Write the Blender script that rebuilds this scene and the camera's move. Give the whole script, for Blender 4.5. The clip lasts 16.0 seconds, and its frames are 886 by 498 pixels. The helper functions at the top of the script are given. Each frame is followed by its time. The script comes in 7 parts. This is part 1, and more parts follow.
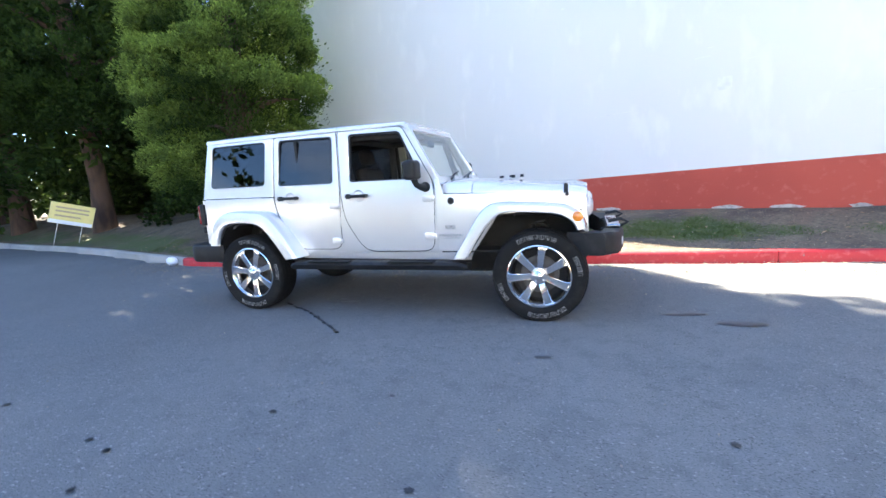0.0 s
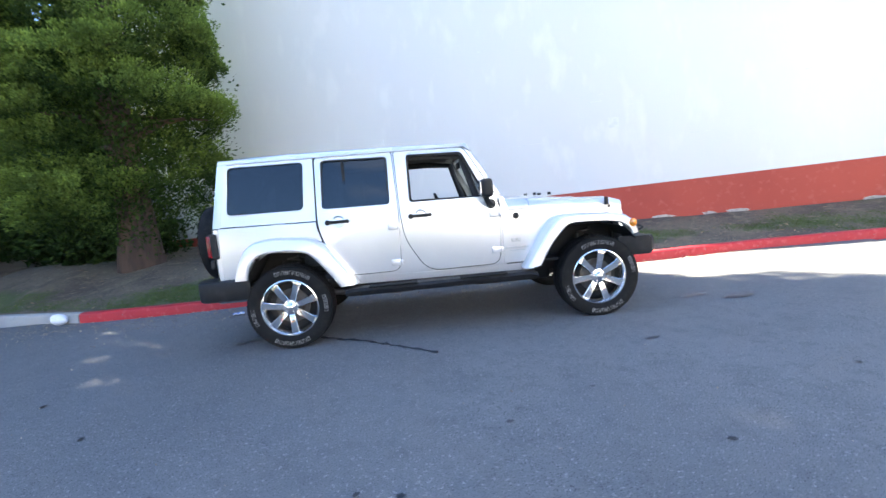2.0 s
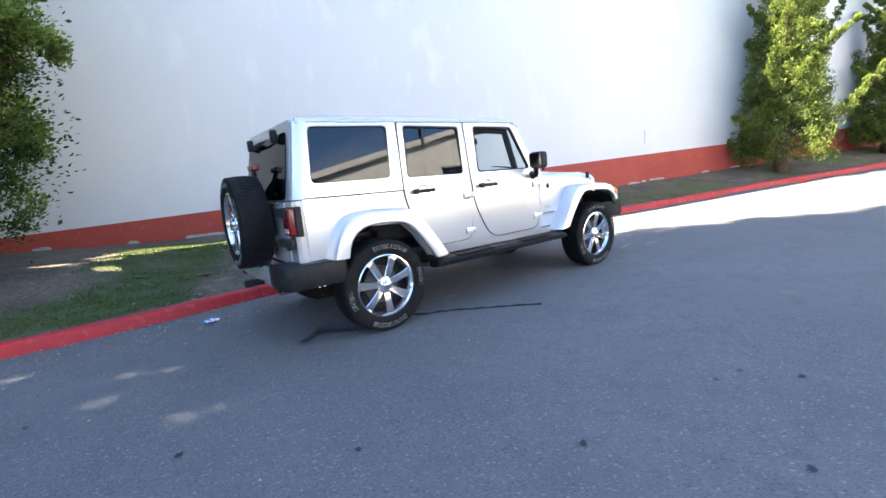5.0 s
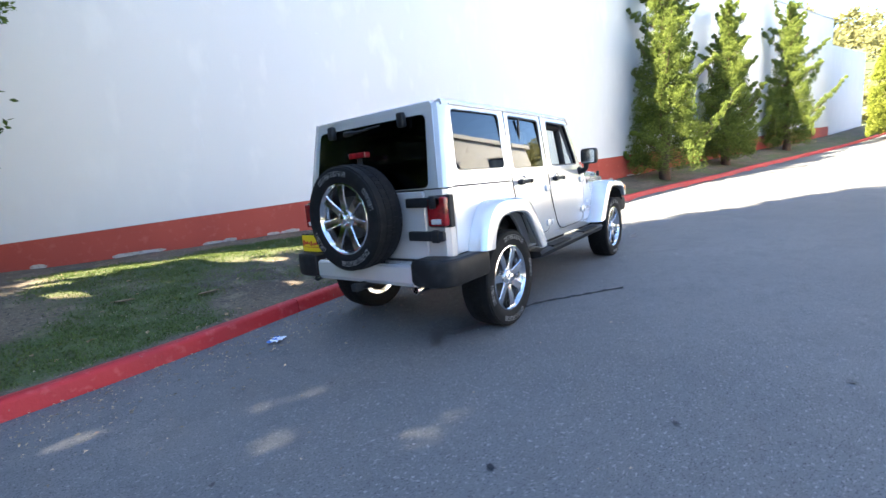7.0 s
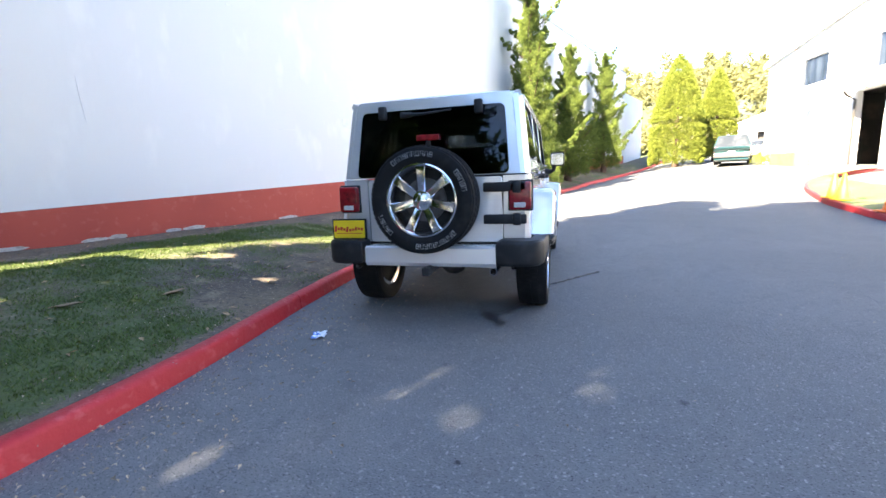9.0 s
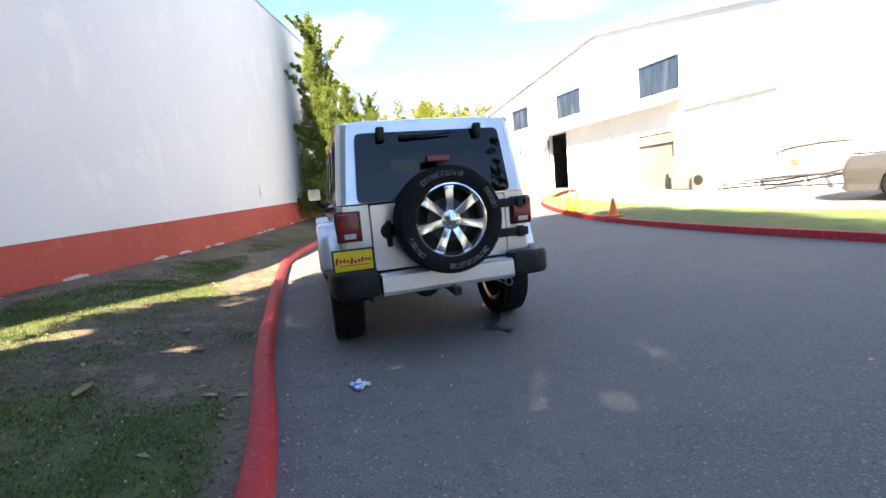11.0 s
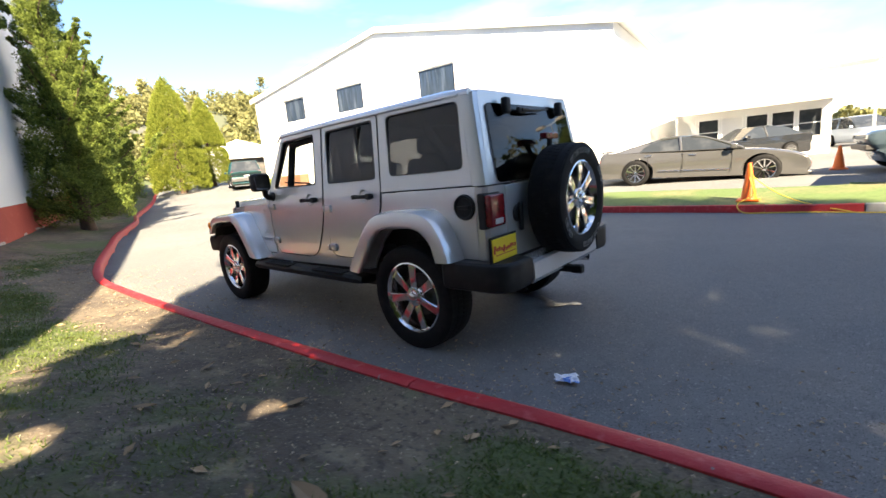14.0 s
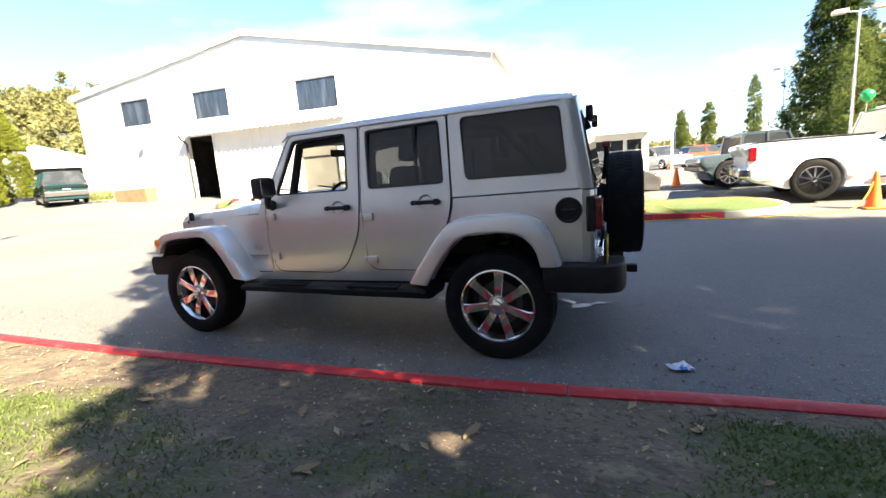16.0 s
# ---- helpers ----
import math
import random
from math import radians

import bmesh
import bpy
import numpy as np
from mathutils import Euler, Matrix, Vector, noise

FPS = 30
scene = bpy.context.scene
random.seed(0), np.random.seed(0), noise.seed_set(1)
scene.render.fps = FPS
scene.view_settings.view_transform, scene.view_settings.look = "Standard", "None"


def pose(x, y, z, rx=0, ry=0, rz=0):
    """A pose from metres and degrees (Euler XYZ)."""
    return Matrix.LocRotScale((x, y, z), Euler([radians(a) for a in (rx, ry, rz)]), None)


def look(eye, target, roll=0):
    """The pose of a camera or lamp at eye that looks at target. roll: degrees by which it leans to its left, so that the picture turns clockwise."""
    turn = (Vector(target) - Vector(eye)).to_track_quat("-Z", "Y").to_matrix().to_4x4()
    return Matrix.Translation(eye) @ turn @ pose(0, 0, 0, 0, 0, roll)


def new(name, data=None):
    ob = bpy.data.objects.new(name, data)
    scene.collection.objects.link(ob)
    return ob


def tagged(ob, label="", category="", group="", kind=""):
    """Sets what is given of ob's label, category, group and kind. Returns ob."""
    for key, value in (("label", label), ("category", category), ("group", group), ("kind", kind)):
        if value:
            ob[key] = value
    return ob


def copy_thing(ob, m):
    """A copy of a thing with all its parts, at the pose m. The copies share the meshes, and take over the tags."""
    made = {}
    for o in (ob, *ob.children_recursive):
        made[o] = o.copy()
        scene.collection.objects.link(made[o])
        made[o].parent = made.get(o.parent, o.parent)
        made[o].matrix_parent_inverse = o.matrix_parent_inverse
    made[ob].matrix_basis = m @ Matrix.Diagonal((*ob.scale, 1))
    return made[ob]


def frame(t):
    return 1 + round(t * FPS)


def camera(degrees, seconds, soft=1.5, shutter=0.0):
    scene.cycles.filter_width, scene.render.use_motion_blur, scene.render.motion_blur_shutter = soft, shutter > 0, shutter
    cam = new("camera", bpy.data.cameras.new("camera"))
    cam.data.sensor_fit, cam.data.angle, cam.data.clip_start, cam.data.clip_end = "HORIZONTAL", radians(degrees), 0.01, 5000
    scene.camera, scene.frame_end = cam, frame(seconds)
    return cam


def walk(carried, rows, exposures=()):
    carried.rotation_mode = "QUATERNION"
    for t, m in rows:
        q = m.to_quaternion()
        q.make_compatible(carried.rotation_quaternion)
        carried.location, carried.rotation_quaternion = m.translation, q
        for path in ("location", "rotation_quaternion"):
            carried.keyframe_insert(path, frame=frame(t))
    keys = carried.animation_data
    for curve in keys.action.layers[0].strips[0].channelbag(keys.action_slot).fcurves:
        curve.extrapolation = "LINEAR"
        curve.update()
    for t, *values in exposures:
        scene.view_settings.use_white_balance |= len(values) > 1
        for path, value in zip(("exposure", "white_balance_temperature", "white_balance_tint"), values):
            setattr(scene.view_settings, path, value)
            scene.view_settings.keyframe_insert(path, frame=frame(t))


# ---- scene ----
cam = camera(91.3, 16.0, 1.5, 0.35)
PATH = [
    (0, (0.396, -4.423, 1.25), (-0.242, -2.555, 0.929), -3.6),
    (0.5, (-0.11, -4.541, 1.288), (-0.586, -2.624, 0.975), -2.8),
    (1, (-0.629, -4.712, 1.307), (-0.907, -2.76, 0.971), -5.0),
    (1.5, (-1.169, -4.771, 1.311), (-1.315, -2.804, 0.983), -5.8),
    (2, (-1.724, -4.869, 1.298), (-1.606, -2.887, 1.056), -5.1),
    (2.5, (-2.248, -4.868, 1.272), (-1.949, -2.907, 1.013), -5.1),
    (3, (-2.756, -4.8, 1.306), (-2.296, -2.87, 1.057), -5.7),
    (3.5, (-3.258, -4.739, 1.312), (-2.599, -2.866, 1.072), -6.5),
    (4, (-3.72, -4.556, 1.3), (-2.917, -2.744, 1.037), -4.9),
    (4.5, (-4.202, -4.287, 1.285), (-3.146, -2.613, 1.0), -5.5),
    (5, (-4.609, -4.029, 1.284), (-3.461, -2.428, 0.941), -4.9),
    (5.2, (-4.734, -3.866, 1.299), (-3.558, -2.285, 0.956), -4.1),
    (7.3, (-6.199, -2.333, 1.217), (-4.577, -1.208, 0.898), -4.2),
    (7.5, (-6.319, -2.201, 1.167), (-4.662, -1.125, 0.856), -3.0),
    (8, (-6.552, -1.778, 1.184), (-4.783, -0.895, 0.889), -1.2),
    (8.2, (-6.638, -1.65, 1.178), (-4.84, -0.835, 0.859), -1.8),
    (10.3, (-6.944, 0.276, 1.177), (-4.969, 0.083, 0.923), -3.0),
    (10.5, (-6.946, 0.471, 1.193), (-4.996, 0.12, 0.924), -4.0),
    (11, (-6.858, 0.911, 1.189), (-4.948, 0.371, 0.944), -5.2),
    (11.5, (-6.709, 1.303, 1.189), (-4.878, 0.52, 1.002), -2.4),
    (12, (-6.548, 1.743, 1.229), (-4.827, 0.75, 1.004), -3.0),
    (12.5, (-6.246, 2.082, 1.217), (-4.609, 0.965, 0.95), -3.3),
    (13, (-5.907, 2.37, 1.252), (-4.379, 1.123, 0.918), -4.4),
    (13.5, (-5.571, 2.698, 1.293), (-4.187, 1.29, 0.971), -5.9),
    (14, (-5.18, 2.98, 1.315), (-3.875, 1.51, 0.946), -5.5),
    (14.5, (-4.821, 3.261, 1.322), (-3.683, 1.652, 0.987), -5.1),
    (15, (-4.505, 3.481, 1.356), (-3.48, 1.804, 0.988), -5.2),
    (15.5, (-4.11, 3.582, 1.366), (-3.204, 1.84, 0.987), -5.1),
    (16, (-3.736, 3.688, 1.354), (-2.988, 1.867, 1.005), -4.5),
]
EXPOSURES = [(0, 3.55, 6050, 9), (2, 3.5, 6100, 9), (3, 3.38, 6150, 9), (5, 3.42, 6250, 10), (7.4, 3.48, 6350, 9), (8, 3.66, 6350, 10), (10.5, 3.28, 6800, 12), (11.5, 2.76, 6950, 12), (12.5, 2.38, 7050, 11), (13.5, 2.54, 7050, 11), (14.5, 2.74, 6950, 10), (16, 2.76, 6850, 10)]
walk(cam, [(t, look(eye, target, roll)) for t, eye, target, roll in PATH], EXPOSURES)

# ---------------------------------------------------------------- sky, sun
SUN_AZ, SUN_EL = 30.2, 37.0      # the light travels towards +x and -y, and down
world = bpy.data.worlds.new("sky")
scene.world = world
world.use_nodes = True
wn, wl = world.node_tree.nodes, world.node_tree.links
wn.clear()
w_out, w_bg, w_sky = wn.new("ShaderNodeOutputWorld"), wn.new("ShaderNodeBackground"), wn.new("ShaderNodeTexSky")
w_sky.sky_type, w_sky.sun_disc = "NISHITA", False
w_sky.sun_elevation, w_sky.sun_rotation = radians(SUN_EL), radians(270 + SUN_AZ)
w_sky.air_density, w_sky.dust_density, w_sky.ozone_density = 0.9, 0.1, 4.5
w_co, w_map = wn.new("ShaderNodeTexCoord"), wn.new("ShaderNodeMapping")
w_map.inputs["Scale"].default_value = (1.0, 1.0, 3.2)
w_noise, w_ramp, w_mix = wn.new("ShaderNodeTexNoise"), wn.new("ShaderNodeValToRGB"), wn.new("ShaderNodeMixRGB")
w_noise.inputs["Scale"].default_value, w_noise.inputs["Detail"].default_value = 2.6, 7
w_ramp.color_ramp.elements[0].position, w_ramp.color_ramp.elements[1].position = 0.5, 0.82
w_ramp.color_ramp.elements[1].color = (0.8, 0.8, 0.8, 1)
w_mix.inputs[2].default_value = (4.6, 4.75, 5.0, 1)
wl.new(w_co.outputs["Generated"], w_map.inputs[0])
wl.new(w_map.outputs[0], w_noise.inputs["Vector"])
wl.new(w_noise.outputs["Fac"], w_ramp.inputs[0])
wl.new(w_ramp.outputs[0], w_mix.inputs[0])
wl.new(w_sky.outputs[0], w_mix.inputs[1])
wl.new(w_mix.outputs[0], w_bg.inputs[0])
w_bg.inputs[1].default_value = 0.064
wl.new(w_bg.outputs[0], w_out.inputs[0])

sun = new("sun", bpy.data.lights.new("sun", "SUN"))
sun.data.energy, sun.data.angle, sun.data.color = 5.0, radians(0.5), (1.0, 0.86, 0.65)
sun_dir = Vector((math.cos(radians(SUN_AZ)) * math.cos(radians(SUN_EL)), -math.sin(radians(SUN_AZ)) * math.cos(radians(SUN_EL)), -math.sin(radians(SUN_EL))))
sun.matrix_world = look((-40, 25, 40), Vector((-40, 25, 40)) + sun_dir)


# ---------------------------------------------------------------- materials
def material(name, base, rough=0.6, metal=0.0, spots=(), bump=(), coat=0.0, vary=0.0, island=0.0, spec=0.5, stretch=(1, 1, 1)):
    """A principled material. spots: (scale, colour, low, high) layers of noise; bump: (scale, strength) layers of relief."""
    m = bpy.data.materials.new(name)
    m.use_nodes = True
    n, l = m.node_tree.nodes, m.node_tree.links
    b = n["Principled BSDF"]
    b.inputs["Roughness"].default_value, b.inputs["Metallic"].default_value = rough, metal
    b.inputs["Specular IOR Level"].default_value = spec
    if coat:
        b.inputs["Coat Weight"].default_value, b.inputs["Coat Roughness"].default_value = coat, 0.04
    co, mp = n.new("ShaderNodeTexCoord"), n.new("ShaderNodeMapping")
    mp.inputs["Scale"].default_value = stretch
    l.new(co.outputs["Object"], mp.inputs[0])
    rgb = n.new("ShaderNodeRGB")
    rgb.outputs[0].default_value = (*base, 1)
    last = rgb.outputs[0]
    for scale, colour, low, high in spots:
        t, r, mix = n.new("ShaderNodeTexNoise"), n.new("ShaderNodeMapRange"), n.new("ShaderNodeMixRGB")
        t.inputs["Scale"].default_value, t.inputs["Detail"].default_value = scale, 5
        r.inputs["From Min"].default_value, r.inputs["From Max"].default_value = low, high
        l.new(mp.outputs[0], t.inputs["Vector"])
        l.new(t.outputs["Fac"], r.inputs["Value"])
        l.new(r.outputs[0], mix.inputs[0])
        l.new(last, mix.inputs[1])
        mix.inputs[2].default_value = (*colour, 1)
        last = mix.outputs[0]
    for amount, node, out in ((vary, "ShaderNodeObjectInfo", "Random"), (island, "ShaderNodeNewGeometry", "Random Per Island")):
        if amount:
            o, r, hsv = n.new(node), n.new("ShaderNodeMapRange"), n.new("ShaderNodeHueSaturation")
            r.inputs["To Min"].default_value, r.inputs["To Max"].default_value = 1 - amount, 1 + amount
            l.new(o.outputs[out], r.inputs["Value"])
            l.new(r.outputs[0], hsv.inputs["Value"])
            l.new(last, hsv.inputs["Color"])
            last = hsv.outputs[0]
    l.new(last, b.inputs["Base Color"])
    normal = None
    for scale, strength in bump:
        t, bp = n.new("ShaderNodeTexNoise"), n.new("ShaderNodeBump")
        t.inputs["Scale"].default_value, t.inputs["Detail"].default_value = scale, 4
        bp.inputs["Strength"].default_value, bp.inputs["Distance"].default_value = strength, 0.4 / scale
        l.new(mp.outputs[0], t.inputs["Vector"])
        l.new(t.outputs["Fac"], bp.inputs["Height"])
        if normal:
            l.new(normal, bp.inputs["Normal"])
        normal = bp.outputs[0]
    if normal:
        l.new(normal, b.inputs["Normal"])
    return m


def leaf_material(name, base, young_lit, island=0.35):
    m = material(name, base, 0.65, spots=((1.3, young_lit, 0.45, 1.0),), island=island, spec=0.12)
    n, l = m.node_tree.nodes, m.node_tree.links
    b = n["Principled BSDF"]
    # new growth at tuft ends, older duller growth inside; light and shade painted in
    lit_share, tip_lit = n.new("ShaderNodeAttribute"), n.new("ShaderNodeMixRGB")
    lit_share.attribute_name = "young_lit"
    tip_lit.inputs[2].default_value = (*young_lit, 1)
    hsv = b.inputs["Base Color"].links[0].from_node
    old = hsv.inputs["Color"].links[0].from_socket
    l.new(lit_share.outputs["Fac"], tip_lit.inputs[0])
    l.new(old, tip_lit.inputs[1])
    l.new(tip_lit.outputs[0], hsv.inputs["Color"])
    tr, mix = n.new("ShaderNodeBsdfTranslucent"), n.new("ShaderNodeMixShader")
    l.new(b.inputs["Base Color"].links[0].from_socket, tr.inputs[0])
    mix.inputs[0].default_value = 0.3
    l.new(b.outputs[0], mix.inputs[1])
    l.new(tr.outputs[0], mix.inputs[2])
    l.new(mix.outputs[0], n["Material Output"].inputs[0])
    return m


def glass_material(name, tint, rough=0.0, sheen=0.045):
    """Tinted car glass: a clear part that lets light through, and a mirror's sheen on top."""
    m = bpy.data.materials.new(name)
    m.use_nodes = True
    n, l = m.node_tree.nodes, m.node_tree.links
    n.remove(n["Principled BSDF"])
    t, g, mix, f = n.new("ShaderNodeBsdfTransparent"), n.new("ShaderNodeBsdfGlossy"), n.new("ShaderNodeMixShader"), n.new("ShaderNodeLayerWeight")
    steep, base = n.new("ShaderNodeMath"), n.new("ShaderNodeMath")
    steep.operation, base.operation = "POWER", "MULTIPLY_ADD"
    steep.inputs[1].default_value = 4.0
    base.inputs[1].default_value, base.inputs[2].default_value = 0.9, sheen
    t.inputs[0].default_value = (*tint, 1)
    g.inputs["Roughness"].default_value = rough
    f.inputs["Blend"].default_value = 0.5
    l.new(f.outputs["Facing"], steep.inputs[0])
    l.new(steep.outputs[0], base.inputs[0])
    l.new(base.outputs[0], mix.inputs[0])
    l.new(t.outputs[0], mix.inputs[1])
    l.new(g.outputs[0], mix.inputs[2])
    l.new(mix.outputs[0], n["Material Output"].inputs[0])
    return m


M = dict(
    asphalt=material("asphalt", (0.142, 0.144, 0.143), 0.9, spec=0.3, spots=((0.22, (0.18, 0.18, 0.176), 0.4, 0.65), (1.6, (0.133, 0.135, 0.136), 0.5, 0.8), (7, (0.132, 0.134, 0.134), 0.5, 0.75), (60, (0.28, 0.28, 0.27), 0.61, 0.68), (95, (0.22, 0.22, 0.215), 0.6, 0.7), (140, (0.05, 0.051, 0.054), 0.55, 0.68)), bump=((130, 0.8), (300, 0.5))),
    lawn=material("lawn", (0.15, 0.116, 0.078), 0.95, spots=((1.4, (0.085, 0.067, 0.05), 0.42, 0.62), (5, (0.2, 0.16, 0.105), 0.55, 0.7), (26, (0.07, 0.055, 0.042), 0.52, 0.68), (48, (0.27, 0.22, 0.155), 0.6, 0.7)), bump=((30, 0.9), (8, 0.5), (90, 0.6))),
    greens=material("island_turf", (0.085, 0.13, 0.035), 0.95, spots=((0.8, (0.17, 0.15, 0.07), 0.5, 0.7), (14, (0.05, 0.085, 0.02), 0.5, 0.7)), bump=((40, 0.7),)),
    field=material("field", (0.1, 0.1, 0.095), 0.95, spots=((0.02, (0.07, 0.09, 0.04), 0.45, 0.6),)),
    red_paint=material("red_kerb_paint", (0.44, 0.018, 0.024), 0.6, spots=((3.0, (0.4, 0.024, 0.03), 0.45, 0.7), (14, (0.5, 0.07, 0.07), 0.56, 0.7), (22, (0.22, 0.17, 0.15), 0.68, 0.73)), bump=((20, 0.35), (90, 0.3)), vary=0.08),
    concrete=material("concrete", (0.36, 0.35, 0.33), 0.85, spots=((1.5, (0.26, 0.26, 0.25), 0.45, 0.7), (30, (0.2, 0.2, 0.19), 0.6, 0.75)), bump=((60, 0.4),), vary=0.08),
    wall_white=material("white_wall_paint", (0.69, 0.69, 0.685), 0.7, spots=((0.25, (0.64, 0.645, 0.655), 0.4, 0.7), (2.5, (0.71, 0.71, 0.705), 0.55, 0.7)), bump=((1.2, 0.05), (120, 0.08)), stretch=(1, 1, 0.45)),
    wall_red=material("brick_red_wall_paint", (0.43, 0.075, 0.05), 0.8, spots=((0.8, (0.37, 0.06, 0.042), 0.4, 0.7), (9, (0.47, 0.11, 0.08), 0.58, 0.75)), bump=((60, 0.15),)),
    flaked=material("bare_flaked_concrete", (0.5, 0.48, 0.45), 0.9, spots=((20, (0.35, 0.3, 0.27), 0.5, 0.65),), bump=((40, 0.5),)),
    patch=material("grey_wall_patch", (0.7, 0.71, 0.73), 0.8, spots=((8, (0.62, 0.63, 0.66), 0.45, 0.65),)),
    metal_white=material("white_ribbed_metal", (0.82, 0.82, 0.8), 0.5, spots=((0.5, (0.76, 0.76, 0.74), 0.4, 0.7),)),
    trim_white=material("white_trim_paint", (0.78, 0.78, 0.76), 0.5, spots=((3, (0.7, 0.7, 0.68), 0.5, 0.7),)),
    beige=material("beige_door_paint", (0.2, 0.178, 0.155), 0.6, spots=((1.5, (0.26, 0.232, 0.2), 0.4, 0.7),)),
    # near-black tone that stands in for shade inside the open bays
    bay_shade=material("bay_shade_lining", (0.05, 0.048, 0.045), 0.8, spots=((1.2, (0.12, 0.1, 0.08), 0.5, 0.7),)),
    brown_board=material("brown_board", (0.3, 0.13, 0.075), 0.7, spots=((3, (0.22, 0.1, 0.06), 0.45, 0.65),)),
    bark=material("bark", (0.095, 0.058, 0.04), 0.95, spots=((6, (0.05, 0.033, 0.026), 0.45, 0.65),), bump=((14, 1.0), (50, 0.6)), stretch=(1, 1, 0.25)),
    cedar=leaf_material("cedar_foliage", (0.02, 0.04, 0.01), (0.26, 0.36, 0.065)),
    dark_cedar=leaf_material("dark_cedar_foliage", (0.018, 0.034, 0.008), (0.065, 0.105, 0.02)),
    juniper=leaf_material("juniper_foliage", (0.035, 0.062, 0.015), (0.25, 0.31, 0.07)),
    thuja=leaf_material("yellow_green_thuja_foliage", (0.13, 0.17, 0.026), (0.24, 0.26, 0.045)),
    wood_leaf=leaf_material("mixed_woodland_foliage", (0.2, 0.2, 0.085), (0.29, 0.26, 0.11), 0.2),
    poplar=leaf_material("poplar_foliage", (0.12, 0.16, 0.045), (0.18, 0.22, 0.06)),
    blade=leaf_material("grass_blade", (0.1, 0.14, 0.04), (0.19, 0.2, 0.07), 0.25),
    litter_leaf=material("dry_leaf", (0.3, 0.2, 0.11), 0.8, island=0.5),
)


# the lawn's soil turns green where its turf value says that grass grows
n, l = M["lawn"].node_tree.nodes, M["lawn"].node_tree.links
bsdf = n["Principled BSDF"]
soil = bsdf.inputs["Base Color"].links[0].from_socket
turf_at, turf_mix, turf_noise, turf_add = n.new("ShaderNodeAttribute"), n.new("ShaderNodeMixRGB"), n.new("ShaderNodeTexNoise"), n.new("ShaderNodeMath")
turf_at.attribute_name = "turf"
turf_noise.inputs["Scale"].default_value, turf_noise.inputs["Detail"].default_value = 6, 8
turf_co = n.new("ShaderNodeTexCoord")
l.new(turf_co.outputs["Object"], turf_noise.inputs["Vector"])
turf_add.operation = "MULTIPLY_ADD"
turf_add.inputs[1].default_value, turf_add.use_clamp = 1.6, True
turf_shift = n.new("ShaderNodeMath")
turf_shift.operation = "MULTIPLY_ADD"
turf_shift.inputs[1].default_value, turf_shift.inputs[2].default_value = 2.2, -1.45
l.new(turf_noise.outputs["Fac"], turf_shift.inputs[0])
l.new(turf_at.outputs["Fac"], turf_add.inputs[0])
l.new(turf_shift.outputs[0], turf_add.inputs[2])
l.new(turf_add.outputs[0], turf_mix.inputs[0])
l.new(soil, turf_mix.inputs[1])
turf_green, turf_mottle = n.new("ShaderNodeMixRGB"), n.new("ShaderNodeTexNoise")
turf_mottle.inputs["Scale"].default_value, turf_mottle.inputs["Detail"].default_value = 38, 4
l.new(turf_co.outputs["Object"], turf_mottle.inputs["Vector"])
l.new(turf_mottle.outputs["Fac"], turf_green.inputs[0])
turf_green.inputs[1].default_value, turf_green.inputs[2].default_value = (0.038, 0.056, 0.017, 1), (0.115, 0.14, 0.046, 1)
l.new(turf_green.outputs[0], turf_mix.inputs[2])
l.new(turf_mix.outputs[0], bsdf.inputs["Base Color"])


# ---------------------------------------------------------------- mesh helpers
def thing(name, m=None, label="", category="", group="", kind=""):
    ob = new(name)
    ob.empty_display_size = 0.2
    if m is not None:
        ob.matrix_world = m
    return tagged(ob, label, category, group, kind)


def part(name, bm, mat, parent=None, label="", smooth=None, kind=""):
    """Links a bmesh as one mesh object under a thing or a part."""
    me = bpy.data.meshes.new(name)
    if smooth is not None:
        bmesh.ops.recalc_face_normals(bm, faces=bm.faces)
        for f in bm.faces:
            f.smooth = True
        for e in bm.edges:
            e.smooth = not (len(e.link_faces) == 2 and e.calc_face_angle(0) > radians(smooth))
    bm.to_mesh(me)
    bm.free()
    ob = new(name, me)
    for one in (mat if isinstance(mat, (list, tuple)) else [mat]):
        me.materials.append(one)
    if parent is not None:
        ob.parent = parent
    return tagged(ob, label, kind=kind)


def raw_mesh(name, verts, faces, mat, parent=None, smooth=False):
    """Quads or triangles from arrays, made in one go."""
    verts, faces = np.asarray(verts, np.float32), np.asarray(faces, np.int32)
    me = bpy.data.meshes.new(name)
    k = faces.shape[1]
    me.vertices.add(len(verts)), me.loops.add(faces.size), me.polygons.add(len(faces))
    me.vertices.foreach_set("co", verts.ravel())
    me.loops.foreach_set("vertex_index", faces.ravel())
    me.polygons.foreach_set("loop_start", np.arange(0, faces.size, k, dtype=np.int32))
    me.polygons.foreach_set("use_smooth", np.full(len(faces), smooth))
    me.update(calc_edges=True)
    me.materials.append(mat)
    ob = new(name, me)
    if parent is not None:
        ob.parent = parent
    return ob


def box(x0, x1, y0, y1, z0, z1, bevel=0.0, seg=2, bm=None):
    own = bmesh.new()
    bmesh.ops.create_cube(own, size=1, matrix=Matrix.Translation(((x0 + x1) / 2, (y0 + y1) / 2, (z0 + z1) / 2)) @ Matrix.Diagonal((abs(x1 - x0), abs(y1 - y0), abs(z1 - z0), 1)))
    if bevel:
        bmesh.ops.bevel(own, geom=own.edges[:], offset=bevel, segments=seg, affect="EDGES", profile=0.5)
    return join(bm, own)


def join(bm, own):
    if bm is None:
        return own
    me = bpy.data.meshes.new("tmp")
    own.to_mesh(me)
    own.free()
    bm.from_mesh(me)
    bpy.data.meshes.remove(me)
    return bm


